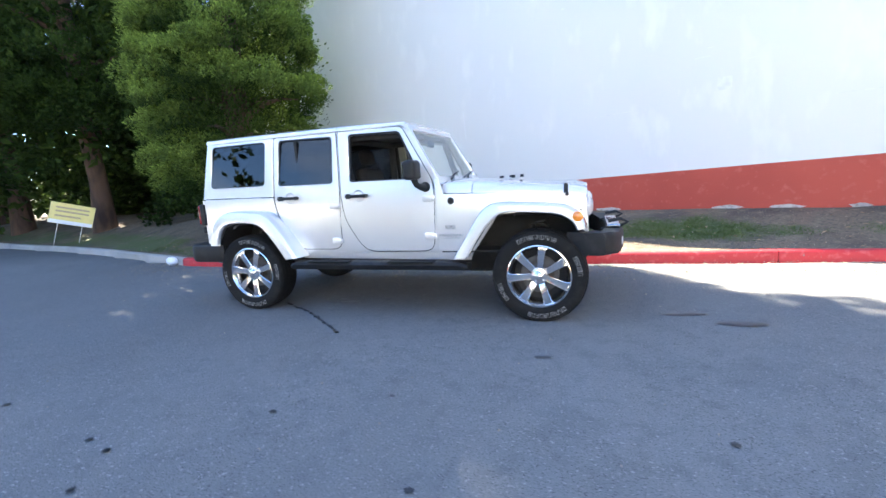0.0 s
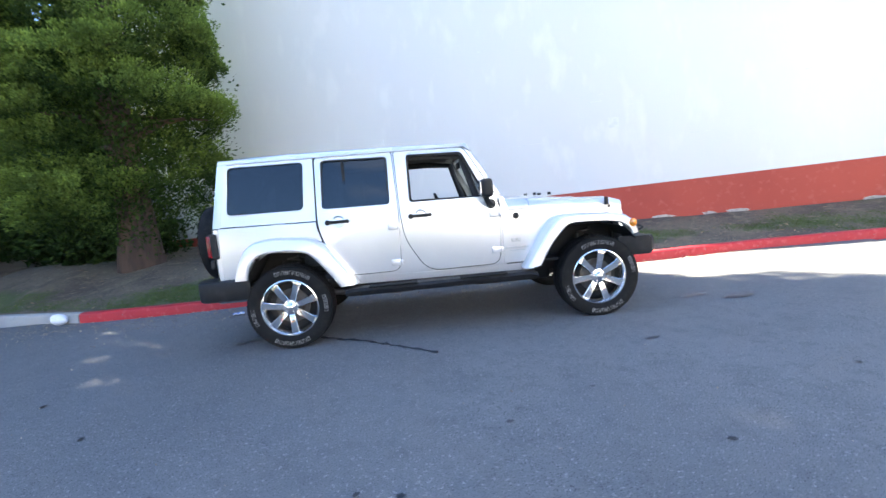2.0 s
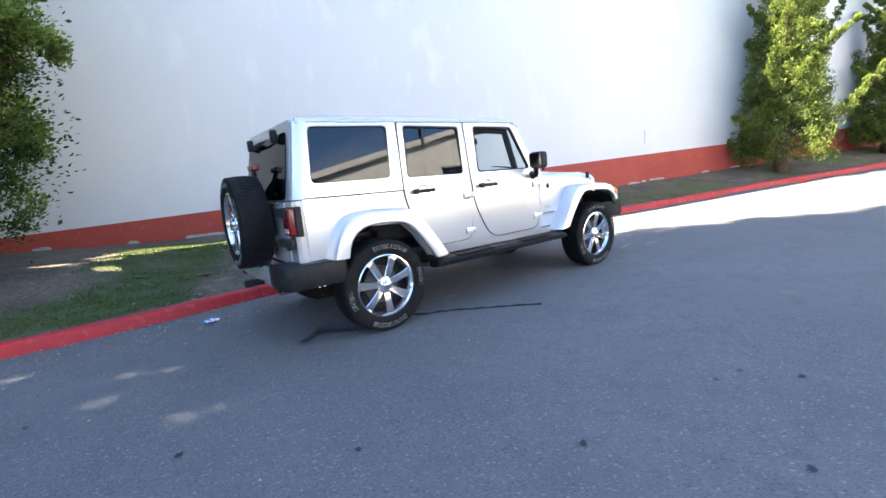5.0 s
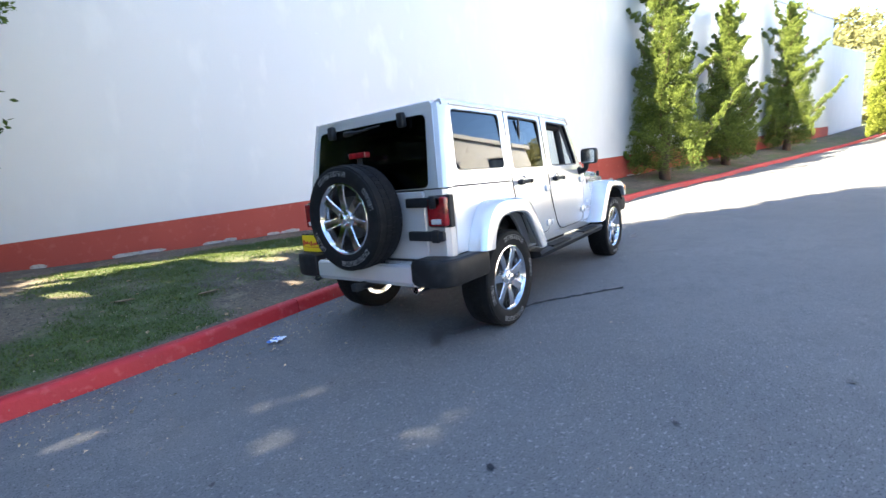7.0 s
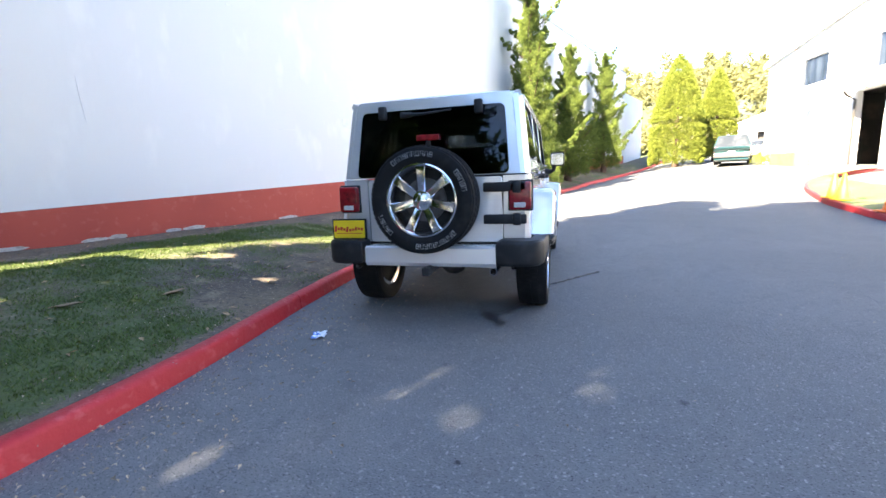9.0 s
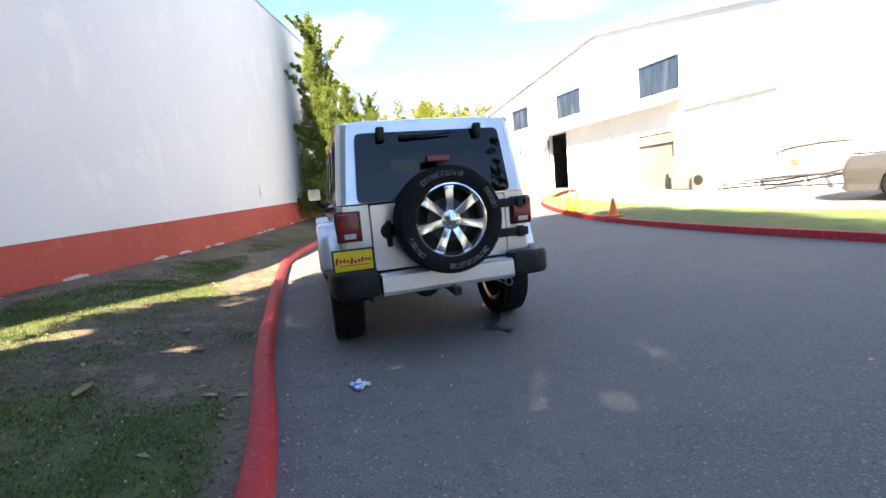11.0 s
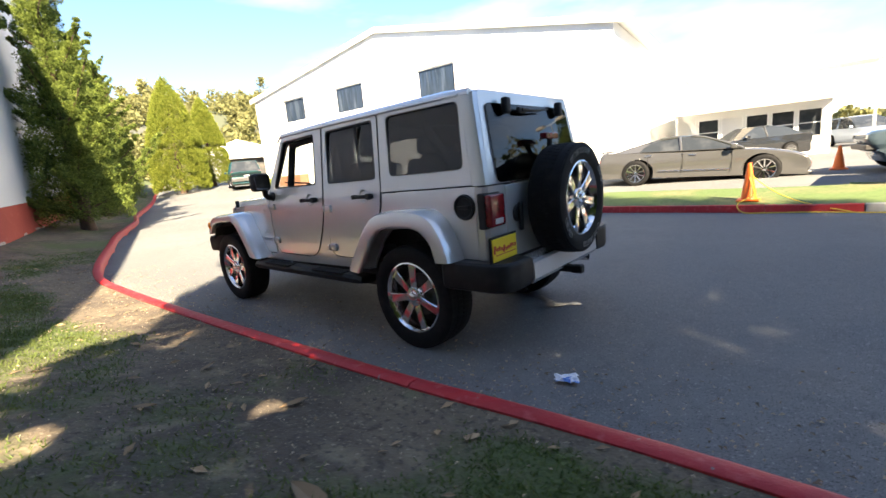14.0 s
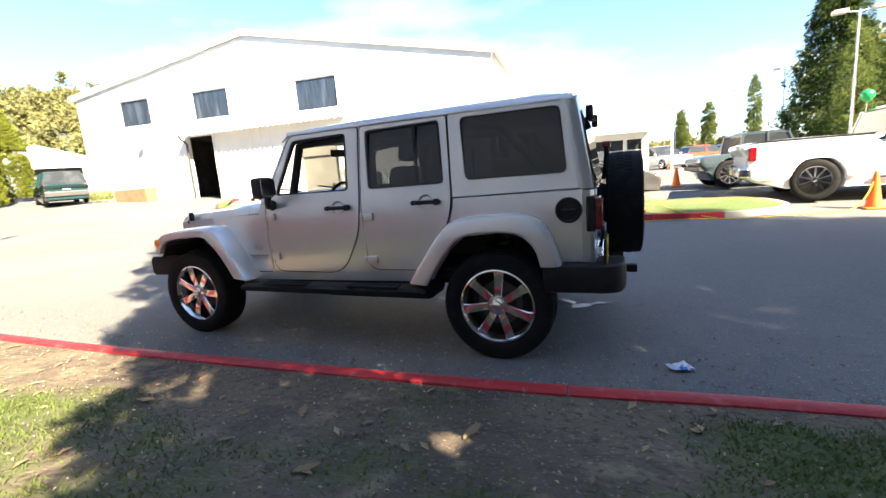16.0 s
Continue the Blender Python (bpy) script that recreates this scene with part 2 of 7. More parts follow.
def moved(bm, m):
    bmesh.ops.transform(bm, matrix=m, verts=bm.verts)
    return bm


def rounded(points, r, n=4):
    """A polygon with its corners rounded; r: one radius, or one a corner."""
    out, k = [], len(points)
    for i, p in enumerate(points):
        p, a, b = Vector(p), Vector(points[i - 1]), Vector(points[(i + 1) % k])
        rr = r[i] if isinstance(r, (list, tuple)) else r
        u, v = (a - p), (b - p)
        rr = min(rr, u.length * 0.48, v.length * 0.48)
        if rr < 1e-4:
            out.append(tuple(p))
            continue
        s, e = p + u.normalized() * rr, p + v.normalized() * rr
        for j in range(n + 1):
            t = j / n
            out.append(tuple((1 - t) ** 2 * s + 2 * t * (1 - t) * p + t ** 2 * e))
    return out


def plate(outer, holes=(), thick=0.02, cuts=(), shape=None, bevel=0.0):
    """A sheet in the plane of (u, w) with holes, its front at depth 0 and its back at -thick; shape(u, w, d) gives each vertex its place."""
    bm = bmesh.new()
    edges = []
    for loop in (outer, *holes):
        vs = [bm.verts.new((p[0], 0, p[1])) for p in loop]
        edges += [bm.edges.new((vs[i - 1], vs[i])) for i in range(len(vs))]
    bmesh.ops.triangle_fill(bm, use_beauty=True, use_dissolve=False, edges=edges)
    for axis, at in cuts:
        no = (1, 0, 0) if axis == "u" else (0, 0, 1)
        bmesh.ops.bisect_plane(bm, geom=bm.verts[:] + bm.edges[:] + bm.faces[:], plane_co=[c * at for c in no], plane_no=no)
    if thick:
        back = bmesh.ops.extrude_face_region(bm, geom=bm.faces[:])
        for v in back["geom"]:
            if isinstance(v, bmesh.types.BMVert):
                v.co.y = -thick
    bmesh.ops.recalc_face_normals(bm, faces=bm.faces)
    if bevel:
        rim = [e for e in bm.edges if len(e.link_faces) == 2 and e.calc_face_angle(0) > 1.2]
        bmesh.ops.bevel(bm, geom=rim, offset=bevel, segments=1, affect="EDGES")
    if shape:
        for v in bm.verts:
            v.co = Vector(shape(v.co.x, v.co.z, v.co.y))
        bmesh.ops.recalc_face_normals(bm, faces=bm.faces)
    return bm


def lathe(profile, seg=32, m=None, bm=None, closed=False):
    """A solid of revolution about y: profile of (radius, y)."""
    own = bmesh.new()
    rings = []
    for i in range(seg):
        a = 2 * math.pi * i / seg
        rings.append([own.verts.new((r * math.cos(a), y, r * math.sin(a))) for r, y in profile])
    k = len(profile)
    for i in range(seg):
        p, q = rings[i], rings[(i + 1) % seg]
        for j in range(k if closed else k - 1):
            j2 = (j + 1) % k
            own.faces.new((p[j], p[j2], q[j2], q[j]))
    bmesh.ops.remove_doubles(own, verts=own.verts[:], dist=1e-5)
    bmesh.ops.recalc_face_normals(own, faces=own.faces[:])
    if m is not None:
        moved(own, m)
    return join(bm, own)


def tube(points, r, seg=8, bm=None, cap=True):
    """A pipe along points; r: one radius or one a point."""
    own, rings = bmesh.new(), []
    pts = [Vector(p) for p in points]
    side = None
    for i, p in enumerate(pts):
        d = (pts[min(i + 1, len(pts) - 1)] - pts[max(i - 1, 0)]).normalized()
        if side is None:
            side = d.orthogonal().normalized()
        side = (side - d * side.dot(d)).normalized()
        up = d.cross(side)
        rr = r[i] if isinstance(r, (list, tuple)) else r
        rings.append([own.verts.new(p + rr * (math.cos(2 * math.pi * j / seg) * side + math.sin(2 * math.pi * j / seg) * up)) for j in range(seg)])
    for a, b in zip(rings, rings[1:]):
        for j in range(seg):
            own.faces.new((a[j], a[(j + 1) % seg], b[(j + 1) % seg], b[j]))
    if cap:
        own.faces.new(rings[0][::-1]), own.faces.new(rings[-1])
    return join(bm, own)


def loft(sections, closed=True, cap=True):
    """Skins rings of equal length."""
    bm = bmesh.new()
    rings = [[bm.verts.new(p) for p in s] for s in sections]
    k = len(rings[0])
    for a, b in zip(rings, rings[1:]):
        for j in range(k if closed else k - 1):
            bm.faces.new((a[j], a[(j + 1) % k], b[(j + 1) % k], b[j]))
    if cap and closed:
        bm.faces.new(rings[0][::-1]), bm.faces.new(rings[-1])
    bmesh.ops.recalc_face_normals(bm, faces=bm.faces[:])
    return bm


def smooth_step(a, b, x):
    t = min(1.0, max(0.0, (x - a) / (b - a)))
    return t * t * (3 - 2 * t)


def spread(points, step):
    """Points at even steps along a smooth line through the given ones."""
    P = [Vector(p) for p in points]
    fine = []
    for i in range(len(P) - 1):
        a, b, c, d = P[max(i - 1, 0)], P[i], P[i + 1], P[min(i + 2, len(P) - 1)]
        for j in range(24):
            t = j / 24
            fine.append(0.5 * ((2 * b) + (c - a) * t + (2 * a - 5 * b + 4 * c - d) * t * t + (3 * b - a - 3 * c + d) * t ** 3))
    fine.append(P[-1])
    out, need = [fine[0]], step
    for a, b in zip(fine, fine[1:]):
        left = (b - a).length
        while left >= need:
            a = a + (b - a).normalized() * need
            out.append(a)
            left -= need
            need = step
        need -= left
    return out + [fine[-1]]


# ---------------------------------------------------------------- lie of the land
def rise(x):
    x = min(x, 60.0)
    return 0.021 * (math.sqrt((x - 3) ** 2 + 4) + (x - 3))


def land(x, y):
    z = rise(x)
    if y < -6.6:
        z += 0.3 * smooth_step(0, 5.5, -6.6 - y)
    return z


KERB_LEFT = [(-60, 17), (-34, 8.6), (-24, 5.4), (-17, 3.75), (-11.3, 2.62), (-7.2, 1.5), (-6.3, 1.24), (-5.2, 1.21), (-4.3, 1.26), (-3.3, 1.36), (-1.4, 1.46), (0.3, 1.53), (1.6, 1.56), (2.8, 1.56),
             (4.0, 1.38), (5.4, 1.02), (7.0, 0.55), (8.7, 0.05), (10.5, -0.62), (12.5, -1.38), (15, -2.05), (19, -3.5), (24, -5.2), (33, -8.0), (46, -12.5)]
KERB_FAR = [(13.5, -12.5), (12.2, -10.2), (10.0, -8.6), (6.6, -7.45), (4.2, -7.02), (2.0, -6.75), (-0.2, -6.58), (-2.8, -6.55), (-5.2, -6.52), (-6.2, -6.7), (-6.85, -7.2), (-6.95, -7.8), (-6.6, -8.4), (-5.6, -8.75)]
WALL_AT, WALL_TURN = Vector((2.47, 3.88)), radians(-17.55)
WALL_U = Vector((math.cos(WALL_TURN), math.sin(WALL_TURN)))


def wall_y(x):
    return WALL_AT.y + (x - WALL_AT.x) * math.tan(WALL_TURN)


left_x, left_y = [p[0] for p in KERB_LEFT], [p[1] for p in KERB_LEFT]


def kerb_y(x):
    return float(np.interp(x, left_x, left_y))


def bank(x, y):
    d = max(0.0, y - kerb_y(x) - 0.15)
    return land(x, kerb_y(x)) + 0.112 + (0.333 + 0.1 * smooth_step(-4, -7, x)) * smooth_step(0, 2.3, d) + 0.025 * noise.noise((x * 1.3, y * 1.3, 3)) * smooth_step(0, 0.5, d)


def grid_axis(lo, hi, fine_lo, fine_hi, step):
    a = list(np.arange(fine_lo, fine_hi + 1e-6, step))
    s, v = step, fine_lo
    while v > lo:
        s *= 1.35
        v -= s
        a.insert(0, v)
    s, v = step, fine_hi
    while v < hi:
        s *= 1.35
        v += s
        a.append(v)
    return a


# ground: one sheet of asphalt out to the horizon
gx, gy = grid_axis(-1500, 1500, -14, 36, 0.5), grid_axis(-1500, 1500, -34, 6, 0.5)
gv = [(x, y, land(x, y) + 0.006 * noise.noise((x * 0.7, y * 0.7, 0)) - (0.25 if y > kerb_y(x) + 0.4 and y < kerb_y(x) + 30 else 0)) for x in gx for y in gy]
nx, ny = len(gx), len(gy)
gf = [(i * ny + j, (i + 1) * ny + j, (i + 1) * ny + j + 1, i * ny + j + 1) for i in range(nx - 1) for j in range(ny - 1)]
tagged(raw_mesh("road", gv, gf, M["asphalt"], smooth=True), "weathered grey asphalt drive with speckled aggregate", "road", kind="structure")

# bank of worn lawn between the kerb and the wall
bx = list(np.arange(-60, -16, 1.0)) + list(np.arange(-16, 16, 0.16)) + list(np.arange(16, 46, 1.0))
rows_v = 30
bv = []
for x in bx:
    y0 = kerb_y(x) + 0.12
    y1 = max(wall_y(x) + 0.05, y0 + 0.4) if x > -10 else wall_y(-10) + 9.0 + (-10 - x) * 0.6
    for j in range(rows_v):
        t = (j / (rows_v - 1)) ** 1.4
        y = y0 + (y1 - y0) * t
        bv.append((x, y, bank(x, y)))
bf = [(i * rows_v + j, (i + 1) * rows_v + j, (i + 1) * rows_v + j + 1, i * rows_v + j + 1) for i in range(len(bx) - 1) for j in range(rows_v - 1)]


def turf(x, y):
    """How green the bank is there, 0 to 1."""
    d, k = y - kerb_y(x) - 0.15, noise.noise((x * 0.75, y * 0.9, 11)) + 0.5 * noise.noise((x * 2.1, y * 2.1, 4))
    to_wall = wall_y(x) - y if x > -10 else 9
    reach = 0.85 + 1.3 * smooth_step(-6.2, -5.0, x)
    green = smooth_step(0.0, 0.2, d) * (1 - smooth_step(reach, reach + 0.45, d)) * smooth_step(-3.7, -4.5, x)
    mid = smooth_step(0.4, 0.95, d) * smooth_step(-5.5, -4.5, x) * smooth_step(0.6, 1.3, to_wall)
    far = 0.6 * smooth_step(3.5, 5, x)
    bare = smooth_step(1.6, 0.5, math.hypot(x + 6.85, (y - 3.5)) - 0.6) if x < -4 else 0
    t = max(green * 0.85, mid * 0.75, far) + 0.7 * k - 0.08 - 0.8 * bare - 0.35 * smooth_step(0.9, 0.2, to_wall)
    return min(1.0, max(0.0, t))


lawn = raw_mesh("lawn", bv, bf, M["lawn"], smooth=True)
turf_values = lawn.data.attributes.new("turf", "FLOAT", "POINT")
turf_values.data.foreach_set("value", [turf(x, y) for x, y, z in bv])
tagged(lawn, "worn sloping lawn of patchy grass and bare brown soil", "lawn", kind="structure")


# kerbs: cast lengths with joints
def kerb_run(name, line, step, painted, label, width=0.135, high=0.132, group=""):
    run = thing(name, label=label, category="kerb", kind="structure")
    pts = spread([(x, y, 0) for x, y in line], 0.25)
    per = int(step / 0.25)
    i = 0
    while i < len(pts) - 1:
        some = pts[i:i + per + 1]
        if len(some) < 2:
            break
        rings = []
        for k, p in enumerate(some):
            a, b = some[max(k - 1, 0)], some[min(k + 1, len(some) - 1)]
            d = (b - a).normalized()
            out = Vector((-d.y, d.x, 0))
            z = land(p.x, p.y)
            q = p + d * (0.004 if k == 0 else -0.004 if k == len(some) - 1 else 0)
            wob = 0.006 * noise.noise((p.x * 2, p.y * 2, 7))
            prof = [(0.0, -0.15), (0.012, high * 0.75), (0.022, high * 0.93), (0.045, high), (width - 0.03, high + 0.004), (width - 0.006, high * 0.94), (width, high * 0.7), (width, -0.15)]
            rings.append([tuple(q + out * (o + wob) + Vector((0, 0, z + h + wob))) for o, h in prof])
        mid = some[len(some) // 2]
        part("kerb_length", loft(rings), M["red_paint"] if painted(mid) else M["concrete"], run, smooth=50)
        i += per
    return run


kerb_run("kerb_left", [(-6.45, 1.275)] + [p for p in KERB_LEFT if p[0] > -6.4], 3.0, lambda p: True, "cast kerb painted worn red along the drive")
kerb_run("kerb_bare", [p for p in KERB_LEFT if p[0] < -6.5] + [(-6.46, 1.278)], 1.5, lambda p: False, "bare grey concrete kerb towards the trees")
kerb_run("kerb_island", KERB_FAR[::-1], 1.25, lambda p: p.x > -5.3, "red painted kerb round a lawn island, bare concrete at its tip")

# lawn island
isl = spread([(x, y, 0) for x, y in KERB_FAR], 0.4)
iv, ifc = [], []
for k, p in enumerate(isl):
    a, b = isl[max(k - 1, 0)], isl[min(k + 1, len(isl) - 1)]
    d = (b - a).normalized()
    q = p + Vector((-d.y, d.x, 0)) * 0.0
    inner = Vector((min(max(q.x, -5.9), 11.5), -8.6 - 0.12 * max(0, q.x - 2), 0))
    for j in range(8):
        w = q.lerp(inner, j / 7) + Vector((d.y, -d.x, 0)) * 0.1 * (1 - j / 7)
        iv.append((w.x, w.y, land(w.x, w.y) + 0.115 + 0.06 * math.sin(math.pi * j / 9) + 0.02 * noise.noise((w.x, w.y, 1))))
for k in range(len(isl) - 1):
    for j in range(7):
        ifc.append((k * 8 + j, (k + 1) * 8 + j, (k + 1) * 8 + j + 1, k * 8 + j + 1))
tagged(raw_mesh("island_lawn", iv, ifc, M["greens"], smooth=True), "sunlit mown grass island with dry yellow patches", "lawn", kind="structure")


# ---------------------------------------------------------------- the long white hall with the red band
def along(s, z=0.0, out=0.0):
    p = WALL_AT + WALL_U * s
    return Vector((p.x + WALL_U.y * out, p.y - WALL_U.x * out, z))


def band_z(s):
    return 1.15 + 0.036 * s


def top_z(s):
    return 7.55 + 0.036 * s


hall = thing("wall_hall", label="long windowless white painted hall wall with a brick-red band along its foot", category="wall", kind="structure")
S0, S1 = -12.5, 31.0
steps = np.linspace(S0, S1, 30)


def strip(name, lo, hi, depth, mat):
    secs = [[along(s, lo(s)), along(s, hi(s)), along(s, hi(s), -depth), along(s, lo(s), -depth)] for s in steps]
    return part(name, loft([[tuple(v) for v in q] for q in secs]), mat, hall)


strip("upper_wall", band_z, top_z, 0.3, M["wall_white"])
strip("painted_band", lambda s: 0.0 + 0.03 * max(s, 0), lambda s: band_z(s) - 0.004, 0.3, M["wall_red"])
strip("coping", lambda s: top_z(s) + 0.004, lambda s: top_z(s) + 0.1, 0.36, M["concrete"])
end = [along(S0, 0), along(S0, top_z(S0)), along(S0, top_z(S0), -26), along(S0, 0, -26)]
part("end_wall", loft([[tuple(v + Vector((WALL_U.x, WALL_U.y, 0)) * o) for v in end] for o in (-0.25, -0.005)]), M["wall_white"], hall)
roof = [[tuple(along(s, top_z(s) - 0.25, -0.3)), tuple(along(s, top_z(s) - 0.12, -0.3)), tuple(along(s, top_z(s) + 0.1, -26)), tuple(along(s, top_z(s), -26))] for s in (S0, S1)]
part("roof", loft(roof), M["concrete"], hall)
wing = [[tuple(along(s, 0.6, -0.25)), tuple(along(s, 7.35 + 0.03 * (s - S1), -0.25)), tuple(along(s, 7.35, -20)), tuple(along(s, 0.6, -20))] for s in (S1 + 0.01, S1 + 9.5)]
part("low_wing", loft(wing), M["wall_white"], hall, "lower white wing without a band")
far_end = [tuple(along(S1 - o, z, -d)) for o, z, d in ((0, 0.5, 0.31), (0, top_z(S1), 0.31), (0, top_z(S1), 26), (0, 0.5, 26))]
part("far_end_wall", loft([far_end, [tuple(Vector(v) - Vector((WALL_U.x, WALL_U.y, 0)) * 0.25) for v in far_end]]), M["wall_white"], hall)


def wall_mark(name, s, z, w, h, mat, label, thick=0.004, round_r=0.01, skew=0.0):
    pts = rounded([(-w / 2, -h / 2), (w / 2, -h / 2 + skew), (w / 2, h / 2 + skew), (-w / 2, h / 2)], round_r, 2)
    part(name, plate(pts, thick=thick, shape=lambda u, v, d: along(s + u, z + v, thick + d + 0.001)), mat, hall, label)


wall_mark("patch", 0.0, 2.47, 0.2, 0.2, M["patch"], "grey smeared filler patch")
wall_mark("patch", 4.93, 1.78, 0.24, 0.34, M["patch"], "painted-over junction cover", 0.02)
for s, z, w, h, k in ((-0.35, 2.92, 0.3, 0.012, 0.0), (0.4, 2.78, 0.25, 0.012, 0.02), (3.4, 3.0, 0.3, 0.014, 0.03), (-2.6, 4.25, 0.12, 0.03, 0.0), (-1.6, 2.2, 0.9, 0.012, 0.03), (1.6, 2.1, 0.5, 0.01, 0.0), (-0.2, 3.05, 0.12, 0.01, 0.0), (5.8, 2.2, 0.5, 0.01, 0.01)):
    wall_mark("scuff", s, z, w, h, M["patch"], "thin grey scrape in the paint", 0.003, 0.004, k)
crack = [along(-4.95 + 0.05 * noise.noise((z * 1.7, 0, 0)), z, 0.002) for z in np.arange(2.1, 2.75, 0.12)]
part("crack", tube(crack, 0.005, 5), M["patch"], hall, "hairline crack up the paint")
random.seed(5)
for k in range(26):
    s = random.uniform(-9, 9)
    bm = bmesh.new()
    w = random.uniform(0.06, 0.3)
    pts = [(w * math.cos(a) * random.uniform(0.6, 1), 0.05 * math.sin(a) * random.uniform(0.5, 1) + 0.0) for a in np.linspace(0, 2 * math.pi, 10)[:-1]]
    zb = bank(along(s).x, along(s).y - 0.02) + 0.02
    part("flake", plate(pts, thick=0.006, shape=lambda u, v, d, s=s, zb=zb: along(s + u, zb + v, 0.007 + d)), M["flaked"], hall, "bare flaked spot at the wall's foot")


# ---------------------------------------------------------------- trees
def sprays(centres, outs, size, rng, droop=0.0, wide=0.42):
    """Small bent leaf sprays, one at each centre, pointing along outs."""
    n = len(centres)
    d = outs + rng.normal(0, 0.45, (n, 3))
    d /= np.linalg.norm(d, axis=1)[:, None] + 1e-9
    side = np.cross(d, rng.normal(0, 1, (n, 3)))
    side /= np.linalg.norm(side, axis=1)[:, None] + 1e-9
    up = np.cross(side, d)
    ln = size * rng.uniform(0.6, 1.3, n)[:, None]
    w = ln * wide * rng.uniform(0.6, 1.1, n)[:, None]
    a = centres
    b = a + d * ln * 0.5 + up * ln * 0.1
    c = a + d * ln + np.array([0, 0, -1.0]) * droop * ln
    v = np.stack([a, b + side * w * 0.55, c, b - side * w * 0.55], 1).reshape(-1, 3)
    f = np.arange(n)[:, None] * 4 + np.array([0, 1, 2, 3])
    return v, f


# bright flecks on the drive: small open shafts through the crowns, along the sun's way
FLECKS = [(-4.8, -0.31, 0.05), (-5.0, -0.5, 0.02), (-5.38, 0.05, 0.05), (-5.6, 0.5, 0.02), (-4.55, -1.2, 0.01), (-3.38, 2.27, 0.03), (-5.49, 3.72, 0.08), (-4.87, 3.72, 0.08), (-3.9, 4.1, 0.1), (-4.9, 3.1, 0.05), (-3.15, 3.32, 0.1), (-2.82, 3.03, 0.06)]


def open_to_sun(at, origin, size):
    """True where a spray stands clear of every shaft."""
    keep = np.ones(len(at), bool)
    d = -np.array(sun_dir)
    for x, y, r in FLECKS:
        rel = at + np.array(origin) - np.array((x, y, 0.42 if y > 1.5 else 0.0))
        off = rel - (rel @ d)[:, None] * d
        keep &= (off ** 2).sum(1) > (r + 0.045 + 0.3 * size) ** 2
    return keep


def crown_mesh(name, parent, mat, seed, clumps, per, size, droop=0.0, flat=0.75, wide=0.42, lift=0.35):
    """A crown: clumps of (x, y, z, r) round the trunk at x = y = 0, each a tuft of many sprays."""
    rng = np.random.default_rng(seed)
    C = np.array(clumps)
    idx = np.repeat(np.arange(len(C)), per)
    dirs = rng.normal(0, 1, (len(idx), 3))
    dirs /= np.linalg.norm(dirs, axis=1)[:, None]
    share = rng.uniform(0.3, 1.0, len(idx)) ** 0.5
    rad = C[idx, 3] * share
    at = C[idx, :3] + dirs * rad[:, None] * np.array([1, 1, flat])
    keep = open_to_sun(at + dirs * 0.3 * size, parent.matrix_basis.translation, size)
    at, dirs, idx, share = at[keep], dirs[keep], idx[keep], share[keep]
    away = C[idx, :3] * np.array([1, 1, 0])
    away /= np.linalg.norm(away, axis=1)[:, None] + 0.3
    outs = dirs * 0.7 + away * 0.6 + np.array([0, 0, lift])
    v, f = sprays(at, outs, size, rng, droop, wide)
    ob = raw_mesh(name, v, f, mat, parent)
    tint = ob.data.attributes.new("young_lit", "FLOAT", "POINT")
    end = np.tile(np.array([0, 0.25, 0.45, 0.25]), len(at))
    # tuft surface and top painted lighter, as if light reached them
    lit_share = np.repeat(np.clip((share - 0.55) * 2.0 + 0.25 * dirs[:, 2], 0, 1), 4)
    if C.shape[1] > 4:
        lit_share = np.repeat(C[idx, 4], 4) * (0.5 + 0.5 * lit_share)
    tint.data.foreach_set("value", np.clip(lit_share * (0.55 + end), 0, 1).astype(np.float32))
    return ob


def conifer_clumps(seed, base, top, radius, n, r0, r1, inner=0.25, lean=(0, 0)):
    rnd = random.Random(seed)
    out = []
    for i in range(n):
        while True:
            t = rnd.random()
            if rnd.random() < radius(t) / 1.0 + 0.08:
                break
        a = rnd.uniform(0, 2 * math.pi)
        R = radius(t) * (rnd.uniform(0.25, 0.7) if rnd.random() < inner else rnd.uniform(0.75, 1.08))
        z = base + (top - base) * t
        out.append((R * math.cos(a) + lean[0] * t, R * math.sin(a) + lean[1] * t, z + rnd.uniform(-0.1, 0.1), rnd.uniform(r0, r1) * (1 - 0.35 * t)))
    return out


